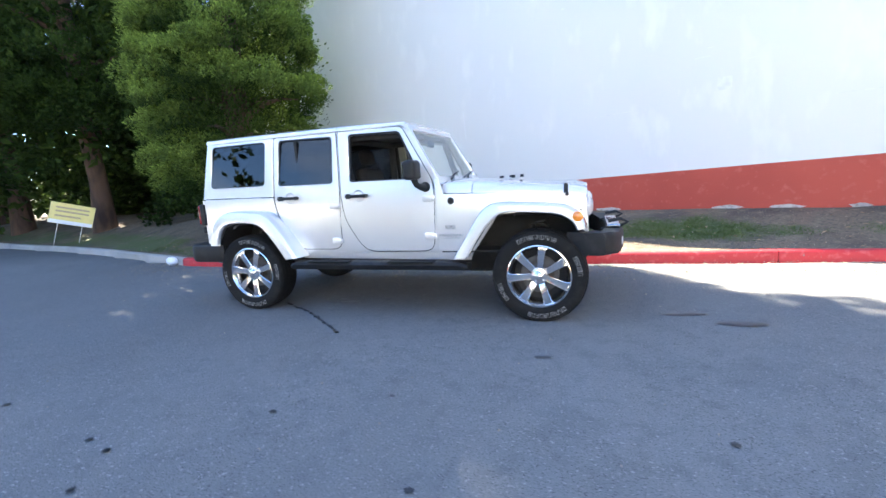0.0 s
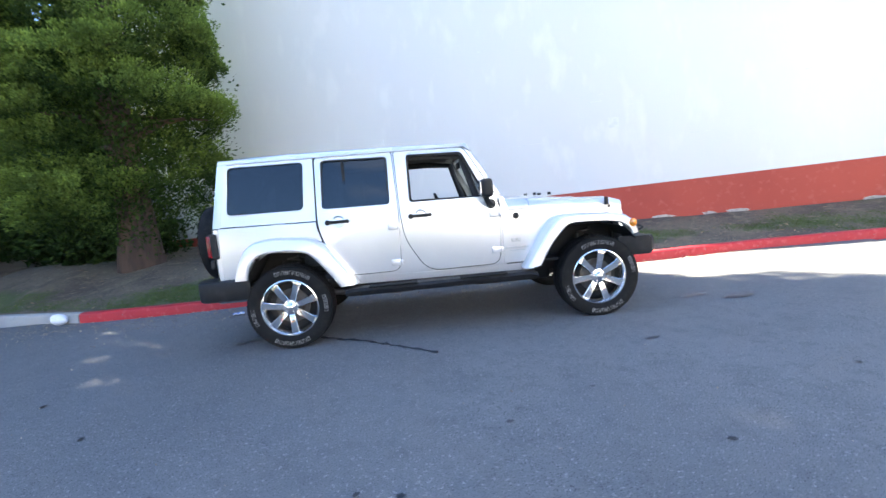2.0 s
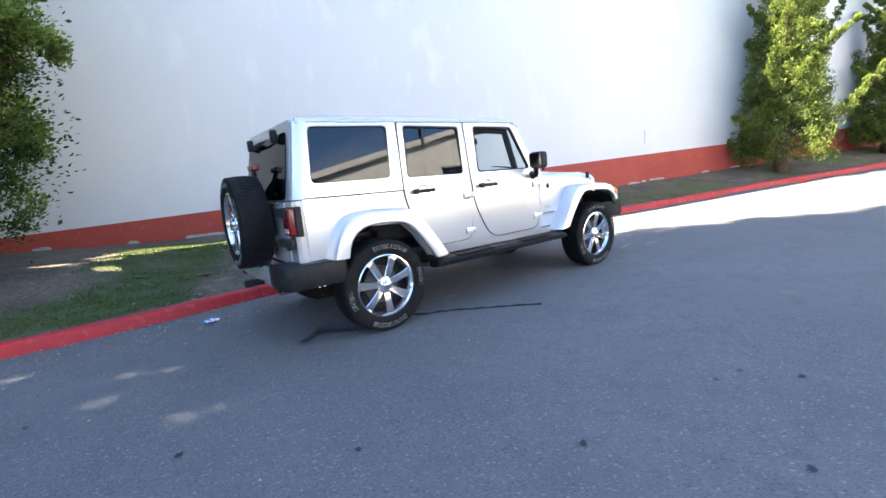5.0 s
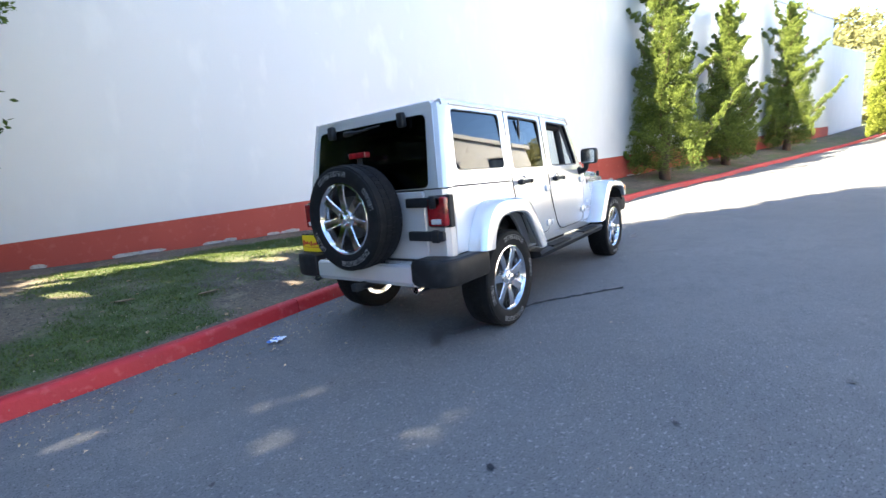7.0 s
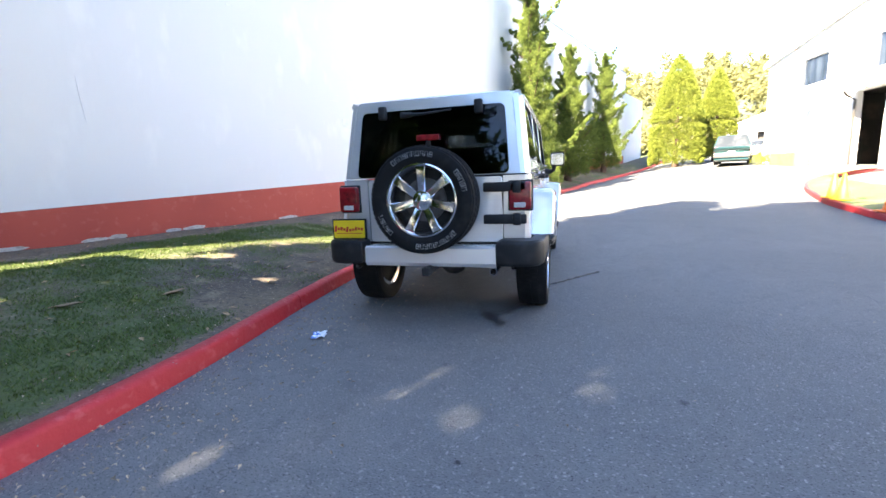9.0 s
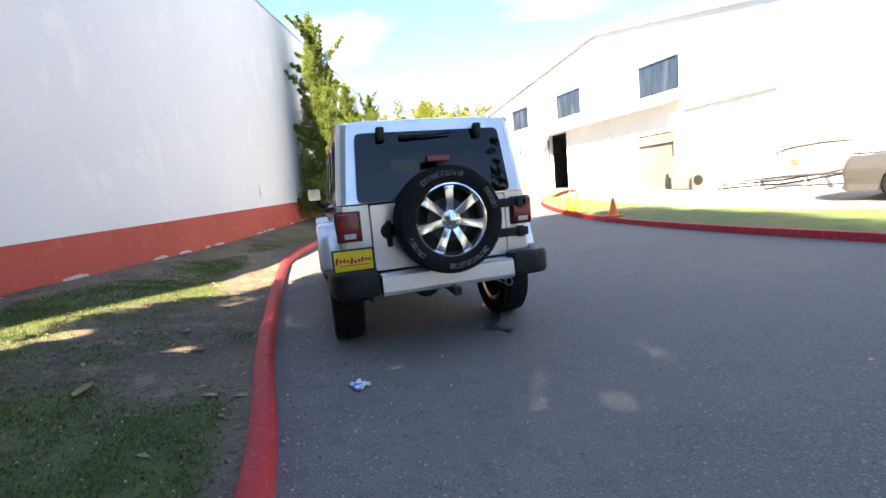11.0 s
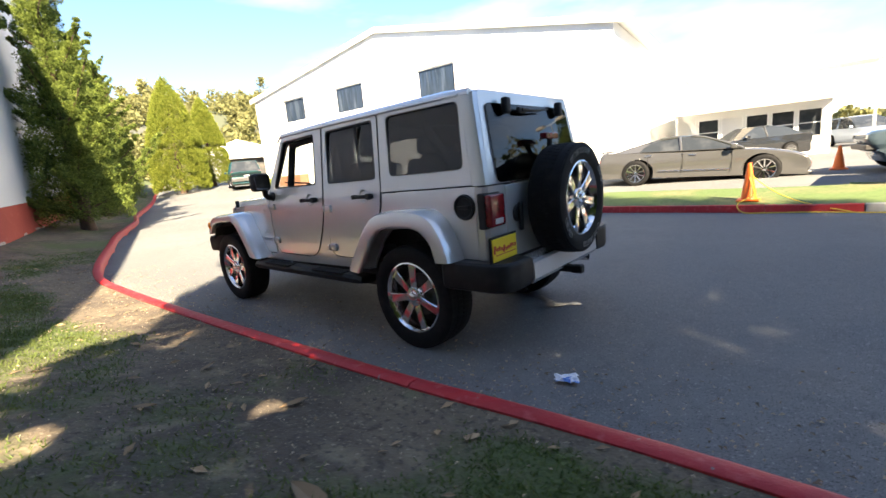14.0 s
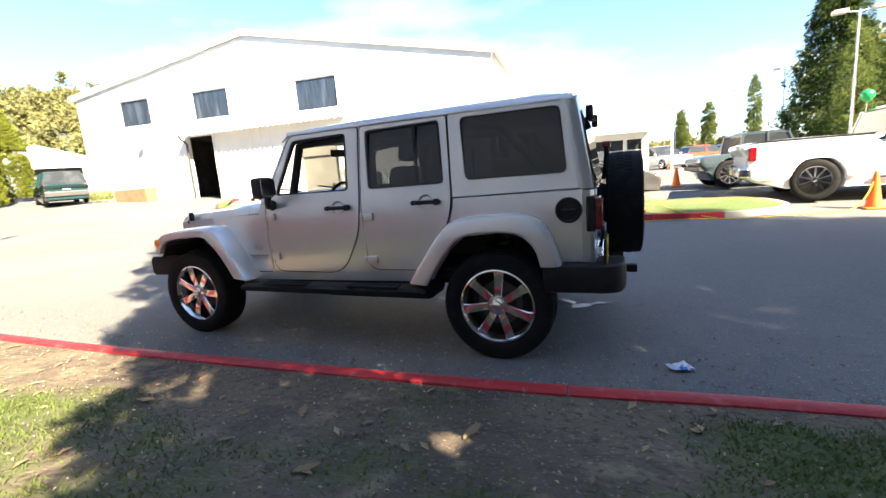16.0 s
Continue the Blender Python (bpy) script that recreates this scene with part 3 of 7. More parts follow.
def lobed_clumps(seed, base, top, radius, lobes, r0, r1, puffs, lean=(0, 0), browse=2.6):
    """Rounded lobes of foliage with gaps between them, each set with small puffs on its outer and upper side."""
    rnd = random.Random(seed)
    out = []
    for i in range(lobes):
        while True:
            t = rnd.random()
            if rnd.random() < radius(t) / radius(0.2):
                break
        a = rnd.uniform(0, 2 * math.pi)
        size = rnd.uniform(r0, r1) * (1 - 0.3 * t)
        R = max(0.05, radius(t) * rnd.uniform(0.84, 1.1) - size * 0.95)
        c = Vector((R * math.cos(a) + lean[0] * t, R * math.sin(a) + lean[1] * t, base + (top - base) * t))
        for _ in range(puffs):
            while True:
                d = Vector((rnd.gauss(0, 1), rnd.gauss(0, 1), rnd.gauss(0, 1))).normalized()
                if d.x * math.cos(a) + d.y * math.sin(a) + 0.45 * d.z > -0.35:
                    break
            p = c + Vector((d.x * 1.1, d.y * 1.1, d.z * 0.72)) * size * rnd.uniform(0.7, 1.05)
            if p.z < browse and p.x * 0.85 - p.y * 0.53 > 1.05:      # trimmed low on the drive's side
                continue
            # light painted in: brighter on a lobe's outer and upper puffs
            tip_lit = min(1.0, max(0.0, 0.25 + 0.5 * (d.x * math.cos(a) + d.y * math.sin(a)) + 0.55 * d.z + rnd.uniform(-0.15, 0.15)))
            out.append((p.x, p.y, p.z, size * rnd.uniform(0.17, 0.3), tip_lit))
    return out


def trunk_and_limbs(parent, height, r, limbs, seed, lean=(0, 0), mat=None):
    rnd = random.Random(seed)
    pts, rr = [], []
    for i in range(11):
        t = i / 10
        pts.append((lean[0] * t + 0.05 * rnd.uniform(-1, 1) * (i > 0), lean[1] * t + 0.05 * rnd.uniform(-1, 1) * (i > 0), -0.25 + (height + 0.2) * t))
        rr.append(max(0.015, r * (1 - t) ** 0.8 * (1.35 if i == 0 else 1.0)))
    part("trunk", tube(pts, rr, 12), mat or M["bark"], parent, smooth=60)
    for z, a, ln in limbs:
        t = z / height
        s = Vector((lean[0] * t, lean[1] * t, z))
        d = Vector((math.cos(a), math.sin(a), 0))
        lp = [s + d * ln * q + Vector((0, 0, ln * (0.25 * q + 0.15 * math.sin(3 * q)))) for q in (0, 0.25, 0.5, 0.75, 1)]
        part("limb", tube(lp, [max(0.012, r * 0.28 * (1 - q) + 0.008) for q in (0, 0.25, 0.5, 0.75, 1)], 6), mat or M["bark"], parent)


def tree(name, at, label, height, r, base, radius, n, r0, r1, per, size, mat, seed, category="tree", group="", limbs=8, droop=0.0, flat=0.75, lift=0.35, inner=0.25, lean=(0, 0), wide=0.42, core=None, lobes=None):
    ob = thing(name, Matrix.Translation(at), label, category, group)
    rnd = random.Random(seed)
    lb = []
    for _ in range(limbs):
        z = rnd.uniform(base, height * 0.8)
        lb.append((z, rnd.uniform(0, 6.28), 0.8 * radius((z - base) / (height - base))))
    trunk_and_limbs(ob, height * 0.96, r, lb, seed, lean)
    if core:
        # close growth round the trunk; its dark green puts shade into the gaps
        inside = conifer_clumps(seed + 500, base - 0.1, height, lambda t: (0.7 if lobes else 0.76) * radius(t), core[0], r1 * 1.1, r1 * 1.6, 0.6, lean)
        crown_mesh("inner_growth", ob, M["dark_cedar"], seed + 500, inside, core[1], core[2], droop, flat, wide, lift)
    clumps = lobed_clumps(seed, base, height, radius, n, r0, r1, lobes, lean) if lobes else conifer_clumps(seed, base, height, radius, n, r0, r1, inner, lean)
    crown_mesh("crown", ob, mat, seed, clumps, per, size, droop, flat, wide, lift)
    return ob


def cone_shape(R, blunt=0.55, low=0.72):
    """Radius by height share: widest near a fifth of the way up, rounded off to the tip."""
    return lambda t: R * (low + (1 - low) * min(1, t / 0.2)) * max(0.03, (1 - max(0, t - 0.12) / 0.88)) ** blunt


def at_bank(x, y, dz=0.0):
    return (x, y, bank(x, y) + dz)


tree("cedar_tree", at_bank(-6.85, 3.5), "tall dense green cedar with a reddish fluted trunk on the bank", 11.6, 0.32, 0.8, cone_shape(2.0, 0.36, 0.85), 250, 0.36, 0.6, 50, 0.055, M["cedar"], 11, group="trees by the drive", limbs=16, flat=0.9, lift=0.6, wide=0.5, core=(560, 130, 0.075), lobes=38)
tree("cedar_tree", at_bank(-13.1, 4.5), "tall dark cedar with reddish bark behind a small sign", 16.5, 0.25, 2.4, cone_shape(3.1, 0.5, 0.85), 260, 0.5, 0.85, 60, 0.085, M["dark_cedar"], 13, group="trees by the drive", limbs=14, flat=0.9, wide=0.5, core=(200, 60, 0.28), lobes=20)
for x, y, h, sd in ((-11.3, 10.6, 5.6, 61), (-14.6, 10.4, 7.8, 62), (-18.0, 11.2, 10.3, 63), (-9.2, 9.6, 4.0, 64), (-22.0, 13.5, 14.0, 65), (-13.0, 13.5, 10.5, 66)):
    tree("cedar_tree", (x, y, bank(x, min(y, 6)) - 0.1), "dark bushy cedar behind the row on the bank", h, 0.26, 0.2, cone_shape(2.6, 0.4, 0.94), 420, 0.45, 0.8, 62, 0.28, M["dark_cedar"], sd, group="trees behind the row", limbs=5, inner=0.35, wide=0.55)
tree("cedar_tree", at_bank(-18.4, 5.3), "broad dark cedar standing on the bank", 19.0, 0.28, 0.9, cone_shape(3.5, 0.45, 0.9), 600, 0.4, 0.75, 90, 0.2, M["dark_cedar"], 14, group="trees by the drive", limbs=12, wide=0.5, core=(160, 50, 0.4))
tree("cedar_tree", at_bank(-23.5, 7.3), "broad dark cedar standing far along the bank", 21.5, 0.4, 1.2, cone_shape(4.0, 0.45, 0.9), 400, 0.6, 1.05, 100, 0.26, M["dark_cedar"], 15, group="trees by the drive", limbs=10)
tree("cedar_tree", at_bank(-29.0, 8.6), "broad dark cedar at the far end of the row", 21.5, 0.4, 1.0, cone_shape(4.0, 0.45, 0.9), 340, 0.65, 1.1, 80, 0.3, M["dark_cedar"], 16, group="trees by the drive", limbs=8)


# twisted junipers against the wall: upswept arms with tufts
def juniper(at, height, seed, arms, label, R=1.15):
    ob = thing("juniper_tree", Matrix.Translation(at), label, "tree", "junipers along the wall")
    rnd = random.Random(seed)
    trunk_and_limbs(ob, height * 0.93, 0.16, [], seed)
    cl = conifer_clumps(seed, 0.35, height, cone_shape(R * 0.64, 0.85, 1.0), 900, 0.12, 0.22, 0.3)
    a = rnd.uniform(0, 6.28)
    for k in range(arms):
        t = 0.04 + 0.9 * (k + rnd.uniform(0, 0.9)) / arms
        z = t * height
        a += 2.4 + rnd.uniform(-0.4, 0.4)
        long = k % 4 == 1
        ln = R * (rnd.uniform(1.0, 1.25) if long else rnd.uniform(0.4, 0.85)) * (1.12 - 0.78 * t ** 1.6)
        climb = rnd.uniform(0.55, 0.95) if long else rnd.uniform(0.35, 0.8)
        bend = rnd.uniform(-0.5, 0.5)
        way = lambda q: Vector((ln * q * math.cos(a + bend * q), ln * q * math.sin(a + bend * q), z + climb * ln * q ** 1.7))
        part("limb", tube([way(q) for q in (0, 0.25, 0.5, 0.75, 1)], [0.035, 0.028, 0.02, 0.014, 0.008], 5), M["bark"], ob)
        thick = rnd.uniform(0.22, 0.32) * (1.1 - 0.5 * t)
        for q in np.linspace(0.25, 1.1, 3 + round(ln * 7)):
            p, w = way(q), thick * (1.12 - 0.78 * q)
            for _ in range(3):
                cl.append((p.x + rnd.uniform(-w, w) * 0.8, p.y + rnd.uniform(-w, w) * 0.8, p.z + 0.04 + rnd.uniform(-0.5, 1.1) * w, w * rnd.uniform(0.45, 0.75)))
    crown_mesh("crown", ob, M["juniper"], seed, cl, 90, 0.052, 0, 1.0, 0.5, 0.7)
    return ob


juniper(at_bank(10.5, 0.32), 7.6, 31, 46, "tall upswept juniper, sunlit yellow-green outside and dark towards the wall", 1.6)
juniper(at_bank(15.2, -1.1), 6.2, 32, 36, "upswept juniper with twisted bare-ended arms against the white wall", 1.4)
juniper(at_bank(21.7, -3.15), 6.9, 33, 38, "upswept juniper beside the end of the red band", 1.45)

def close_shell(seed, base, top, radius, n, r):
    """Small clumps set close over a clipped surface."""
    rnd = random.Random(seed)
    out = []
    while len(out) < n:
        t, a = rnd.random(), rnd.uniform(0, 6.283)
        if rnd.random() < radius(t) / radius(0.05) + 0.04:
            q = radius(t) * rnd.uniform(0.9, 1.0)
            out.append((q * math.cos(a), q * math.sin(a), base + (top - base) * t, r * rnd.uniform(0.7, 1.2)))
    return out


# clipped thujas at the far bend
for (x, y, h, R, sd) in ((30.0, -8.9, 7.9, 1.8, 41), (33.6, -12.5, 6.9, 1.4, 42)):
    th = thing("thuja_tree", Matrix.Translation((x, y, land(x, y) + 0.1)), "tall yellow-green conical thuja over a clipped lower skirt", "tree", "thujas at the bend")
    trunk_and_limbs(th, h * 0.9, 0.2, [], sd)
    up = close_shell(sd, 3.2, h, lambda t: R * max(0.04, (1 - t)) ** 0.72, 1300, 0.14)
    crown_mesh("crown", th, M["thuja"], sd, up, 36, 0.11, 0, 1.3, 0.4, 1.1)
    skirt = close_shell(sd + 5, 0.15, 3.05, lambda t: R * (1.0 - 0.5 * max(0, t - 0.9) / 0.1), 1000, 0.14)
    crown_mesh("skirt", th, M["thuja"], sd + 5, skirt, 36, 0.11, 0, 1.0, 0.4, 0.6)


# ---------------------------------------------------------------- the white gabled workshop across the drive
B_AT, B_TURN = Vector((10.67, -14.1)), radians(6.0)
B_U = Vector((math.cos(B_TURN), math.sin(B_TURN)))
B_N = Vector((-B_U.y, B_U.x))


def front(u, z, out=0.0):
    """A place on the workshop's front: u metres along it, out metres before it."""
    p = B_AT + B_U * u + B_N * out
    return Vector((p.x, p.y, z))


shop = thing("wall_workshop", label="white gabled metal workshop with high windows and an open bay", category="building", kind="structure")
U0, U1, UR = -9.6, 14.1, 2.4
Z0, Z1, ZR = 6.2, 6.95, 8.6
W_HOLES = [(8.95, 11.1, 5.08, 6.5), (3.87, 6.15, 4.98, 6.43), (-2.28, 0.0, 4.74, 6.24)]
D_HOLES = [(5.15, 6.85, 0.3, 4.2), (-2.0, 0.05, -0.4, 3.08)]
face = [(U0, -0.6), (U1, -0.6), (U1, Z1), (UR, ZR), (U0, Z0)]
holes = [[(a, c), (b, c), (b, d), (a, d)] for a, b, c, d in W_HOLES + D_HOLES]
part("front_wall", plate(face, holes, 0.25, shape=lambda u, w, d: front(u, w, d)), M["metal_white"], shop)
# shallow standing ribs of the cladding
bm = bmesh.new()
for u in np.arange(U0 + 0.3, U1, 0.61):
    zt = np.interp(u, (U0, UR, U1), (Z0, ZR, Z1)) - 0.2
    spans = [(-0.4, zt)]
    for a, b, c, d in W_HOLES + D_HOLES:
        if a - 0.06 < u < b + 0.06:
            spans = [q for lo, hi in spans for q in ((lo, min(hi, c - 0.06)), (max(lo, d + 0.06), hi)) if q[1] - q[0] > 0.1]
    for lo, hi in spans:
        q = box(-0.02, 0.02, 0.001, 0.014, lo, hi)
        for v in q.verts:
            v.co = front(u + v.co.x, v.co.z, v.co.y)
        join(bm, q)
part("cladding_ribs", bm, M["metal_white"], shop)
side_r = [[tuple(front(U0, z, -d)) for d, z in ((0.26, -0.6), (0.26, Z0), (26, Z0 + 0.1), (26, -0.6))], [tuple(front(U0 + 0.25, z, -d)) for d, z in ((0.26, -0.6), (0.26, Z0), (26, Z0 + 0.1), (26, -0.6))]]
part("side_wall", loft(side_r), M["metal_white"], shop)
side_l = [[tuple(front(U1 - o, z, -d)) for d, z in ((0.26, -0.6), (0.26, Z1), (26, Z1 + 0.1), (26, -0.6))] for o in (0, 0.25)]
part("side_wall", loft(side_l), M["metal_white"], shop)
for a, za, b, zb in ((U0 - 0.35, Z0 - 0.05, UR, ZR + 0.1), (UR, ZR + 0.1, U1 + 0.35, Z1 - 0.02)):
    q = [[tuple(front(u, z + o, 0.12)), tuple(front(u, z + o + 0.14, 0.12)), tuple(front(u, z + o + 0.14, -26.2)), tuple(front(u, z + o, -26.2))] for u, z, o in ((a, za, 0.02), (b, zb, 0.02))]
    part("roof", loft(q), M["trim_white"], shop)
    q = [[tuple(front(u, z - 0.12, 0.122)), tuple(front(u, z + 0.16, 0.122)), tuple(front(u, z + 0.16, 0.16)), tuple(front(u, z - 0.12, 0.16))] for u, z in ((a, za), (b, zb))]
    part("barge_board", loft(q), M["trim_white"], shop)
gut = [[tuple(front(U0 - 0.36 - o, Z0 - 0.05 + z, d)) for o, z in ((0, 0), (0.16, 0.03), (0.18, 0.17), (0, 0.17))] for d in (0.16, -26)]
part("gutter", loft(gut), M["trim_white"], shop)
part("back_wall", loft([[tuple(front(u, z, -26 - o)) for u, z in ((U0, -0.6), (U1, -0.6), (U1, 6.9), (UR, 8.5), (U0, 6.1))] for o in (0, 0.2)]), M["metal_white"], shop)
part("floor_slab", loft([[tuple(front(u, z, -d)) for d, z in ((0.3, -0.5), (0.3, 0.55), (25.5, 0.55), (25.5, -0.5))] for u in (U0 + 0.3, U1 - 0.3)]), M["bay_shade"], shop)
# lining of the bay, near black in place of the shade inside
part("bay_back", loft([[tuple(front(u, z, -6 - o)) for u, z in ((3.5, 0.3), (9, 0.3), (9, 5), (3.5, 5))] for o in (0, 0.1)]), M["bay_shade"], shop)
part("bay_ceiling", loft([[tuple(front(u, 4.35 + o, -d)) for u, d in ((3.4, 0.3), (9.1, 0.3), (9.1, 6.2), (3.4, 6.2))] for o in (0, 0.1)]), M["bay_shade"], shop)
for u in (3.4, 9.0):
    part("bay_side", loft([[tuple(front(u + o, z, -d)) for d, z in ((0.3, 0.3), (6, 0.3), (6, 5), (0.3, 5))] for o in (0, 0.1)]), M["bay_shade"], shop)


# ---------------------------------------------------------------- the silver off-road car
M.update(
    silver=material("silver_metallic_paint", (0.73, 0.725, 0.72), 0.27, 0.5, coat=1.0, spots=((700, (0.67, 0.67, 0.675), 0.45, 0.7), (2.0, (0.78, 0.775, 0.77), 0.45, 0.7))),
    black_plastic=material("black_textured_plastic", (0.01, 0.0105, 0.0115), 0.55, spec=0.32, spots=((9, (0.022, 0.022, 0.024), 0.5, 0.7),), bump=((400, 0.2),)),
    rubber=material("black_rubber", (0.008, 0.008, 0.0085), 0.75, spec=0.22, spots=((12, (0.017, 0.016, 0.015), 0.5, 0.75),), bump=((150, 0.15),)),
    letters=material("white_tyre_lettering", (0.27, 0.27, 0.265), 0.7, spots=((45, (0.07, 0.07, 0.07), 0.42, 0.6),)),
    chrome=material("polished_alloy", (0.76, 0.76, 0.77), 0.15, 1.0, spots=((25, (0.84, 0.845, 0.86), 0.5, 0.7),)),
    dull_metal=material("dull_steel", (0.12, 0.115, 0.11), 0.55, 0.7, spots=((15, (0.07, 0.055, 0.045), 0.5, 0.7),)),
    under=material("underbody_black", (0.012, 0.012, 0.012), 0.8, spots=((6, (0.03, 0.027, 0.024), 0.5, 0.7),)),
    cloth=material("dark_seat_cloth", (0.03, 0.03, 0.033), 0.85, spots=((60, (0.05, 0.05, 0.052), 0.5, 0.65),), bump=((200, 0.3),)),
    headliner=material("grey_headliner", (0.12, 0.12, 0.125), 0.9, spots=((40, (0.1, 0.1, 0.105), 0.5, 0.65),)),
    red_lens=material("red_lamp_lens", (0.24, 0.008, 0.012), 0.25, coat=0.4, spots=((30, (0.12, 0.005, 0.008), 0.45, 0.65),)),
    clear_lens=material("clear_lamp_lens", (0.5, 0.47, 0.47), 0.1, coat=1.0, spots=((50, (0.55, 0.53, 0.53), 0.45, 0.65),)),
    amber_lens=material("amber_lamp_lens", (0.75, 0.24, 0.02), 0.12, coat=1.0, spots=((60, (0.6, 0.17, 0.015), 0.45, 0.65),)),
    yellow_sign=material("yellow_plate_print", (0.82, 0.6, 0.02), 0.4, spots=((8, (0.78, 0.55, 0.02), 0.45, 0.7),)),
    red_ink=material("red_plate_print", (0.5, 0.02, 0.03), 0.45, spots=((30, (0.42, 0.02, 0.03), 0.45, 0.7),)),
    tinted=glass_material("tinted_privacy_glass", (0.2, 0.21, 0.225), 0.0, 0.065),
    rear_tinted=glass_material("dark_tinted_rear_glass", (0.17, 0.18, 0.195), 0.0, 0.03),
    clear=glass_material("clear_windscreen_glass", (0.9, 0.94, 0.925)),
    grey_badge=material("grey_badge_metal", (0.3, 0.31, 0.32), 0.35, 0.7, spots=((40, (0.22, 0.22, 0.23), 0.45, 0.7),)),
)
SIDE_Z, SIDE_Y = (0.5, 0.62, 0.9, 1.15, 1.2, 1.3, 1.7, 1.76), (0.742, 0.762, 0.776, 0.766, 0.758, 0.748, 0.705, 0.692)
CUTS = [("w", z) for z in (0.62, 0.75, 0.9, 1.05, 1.15, 1.2, 1.3, 1.5)]


def side_y(z):
    return float(np.interp(z, SIDE_Z, SIDE_Y))


def on_side(sgn, extra=0.0):
    return lambda u, w, d: (u, sgn * (side_y(w) + extra + d), w)


car = thing("off_road_car", Matrix(), "silver boxy four-door off-road car with open front windows", "car")

REAR_DOOR = rounded([(-2.605, 1.752), (-1.885, 1.752), (-1.868, 1.16), (-1.89, 0.63), (-2.35, 0.63), (-2.57, 0.92), (-2.628, 1.12)], [0.03, 0.03, 0.05, 0.1, 0.06, 0.15, 0.1], 5)
REAR_WIN = rounded([(-2.548, 1.722), (-1.932, 1.71), (-1.942, 1.268), (-2.572, 1.274)], 0.035)
FRONT_DOOR = rounded([(-1.868, 1.752), (-1.205, 1.742), (-0.925, 1.255), (-0.905, 1.12), (-0.93, 0.605), (-1.64, 0.6), (-1.83, 0.93), (-1.853, 1.16)], [0.03, 0.05, 0.03, 0.03, 0.1, 0.14, 0.16, 0.05], 5)
FRONT_WIN = rounded([(-1.752, 1.712), (-1.228, 1.7), (-1.015, 1.262), (-1.755, 1.268)], 0.035)
QUARTER_TOP = [(-3.51, 1.185), (-2.637, 1.17), (-2.617, 1.757), (-3.42, 1.757)]
QUARTER_WIN = rounded([(-3.395, 1.722), (-2.708, 1.722), (-2.742, 1.286), (-3.435, 1.292)], 0.045)
QUARTER_LOW = [(-3.53, 0.7), (-3.53, 1.177), (-2.64, 1.162), (-2.635, 1.1), (-2.585, 0.92), (-2.365, 0.62), (-2.36, 0.555), (-2.43, 0.555), (-2.6, 0.79), (-2.71, 0.885), (-3.1, 0.915), (-3.25, 0.82), (-3.31, 0.7)]
COWL_SIDE = [(-0.897, 0.6), (-0.893, 1.12), (-0.91, 1.255), (-0.86, 1.24), (-0.82, 1.112), (-0.2, 1.095), (-0.2, 0.9), (-0.33, 0.93), (-0.56, 0.6)]
SILL = [(-2.36, 0.535), (-0.6, 0.515), (-0.575, 0.585), (-1.64, 0.592), (-2.36, 0.622)]


def gasket(win, y_off, thick, sgn, parent, grow=0.018):
    """The black rubber frame round a window."""
    c = Vector((sum(p[0] for p in win) / len(win), sum(p[1] for p in win) / len(win)))
    inner = [tuple(Vector(p) + (c - Vector(p)).normalized() * grow) for p in win]
    part("window_seal", plate(win, [inner], thick, shape=on_side(sgn, y_off)), M["black_plastic"], parent, "black rubber seal")


def pane(win, y_off, sgn, parent, mat):
    ob = part("window_pane", plate(win, [], 0.005, shape=lambda u, w, d: (u, sgn * (side_y(1.5) - 0.165 * (w - 1.5) + y_off + d), w)), mat, parent, "dark tinted glass pane")


def handle(x, z, sgn, parent):
    y = side_y(z)
    bowl = lathe([(0.0, -0.012), (0.04, -0.01), (0.052, 0.002), (0.058, 0.004)], 20)
    part("handle_bowl", moved(bowl, Matrix.Translation((x, sgn * (y + 0.003), z)) @ Matrix.Diagonal((1, sgn, 1, 1))), M["silver"], parent, smooth=40)
    bar = box(x - 0.1, x + 0.09, -0.012, 0.012, z - 0.014, z + 0.014, 0.009, 3)
    moved(bar, Matrix.Translation((0, sgn * (y + 0.034), 0)))
    for dx, r in ((-0.095, 0.024), (0.085, 0.018)):
        lathe([(0, 0.02), (r, 0.018), (r, -0.012), (r * 0.8, -0.036)], 14, Matrix.Translation((x + dx, sgn * (y + 0.034), z)) @ Matrix.Diagonal((1, sgn, 1, 1)), bar)
    part("door_handle", bar, M["black_plastic"], parent, "black grab handle with a push button", smooth=40)


def hinge(x, z, sgn, parent):
    y = side_y(z)
    bm = box(x - 0.085, x + 0.005, -0.004, 0.022, z - 0.032, z + 0.032, 0.008)
    box(x + 0.0, x + 0.03, -0.004, 0.03, z - 0.026, z + 0.026, 0.008, 2, bm)
    part("door_hinge", moved(bm, Matrix.Translation((0, sgn * y, 0)) @ Matrix.Diagonal((1, sgn, 1, 1))), M["silver"], parent, smooth=40)


def seam(outline, sgn, parent):
    """The dark joint round a door leaf."""
    pts = [(u, sgn * (side_y(w) - 0.003), w) for u, w in outline]
    part("door_seam", tube(pts + pts[:1], 0.0036, 5, cap=False), M["rubber"], parent)


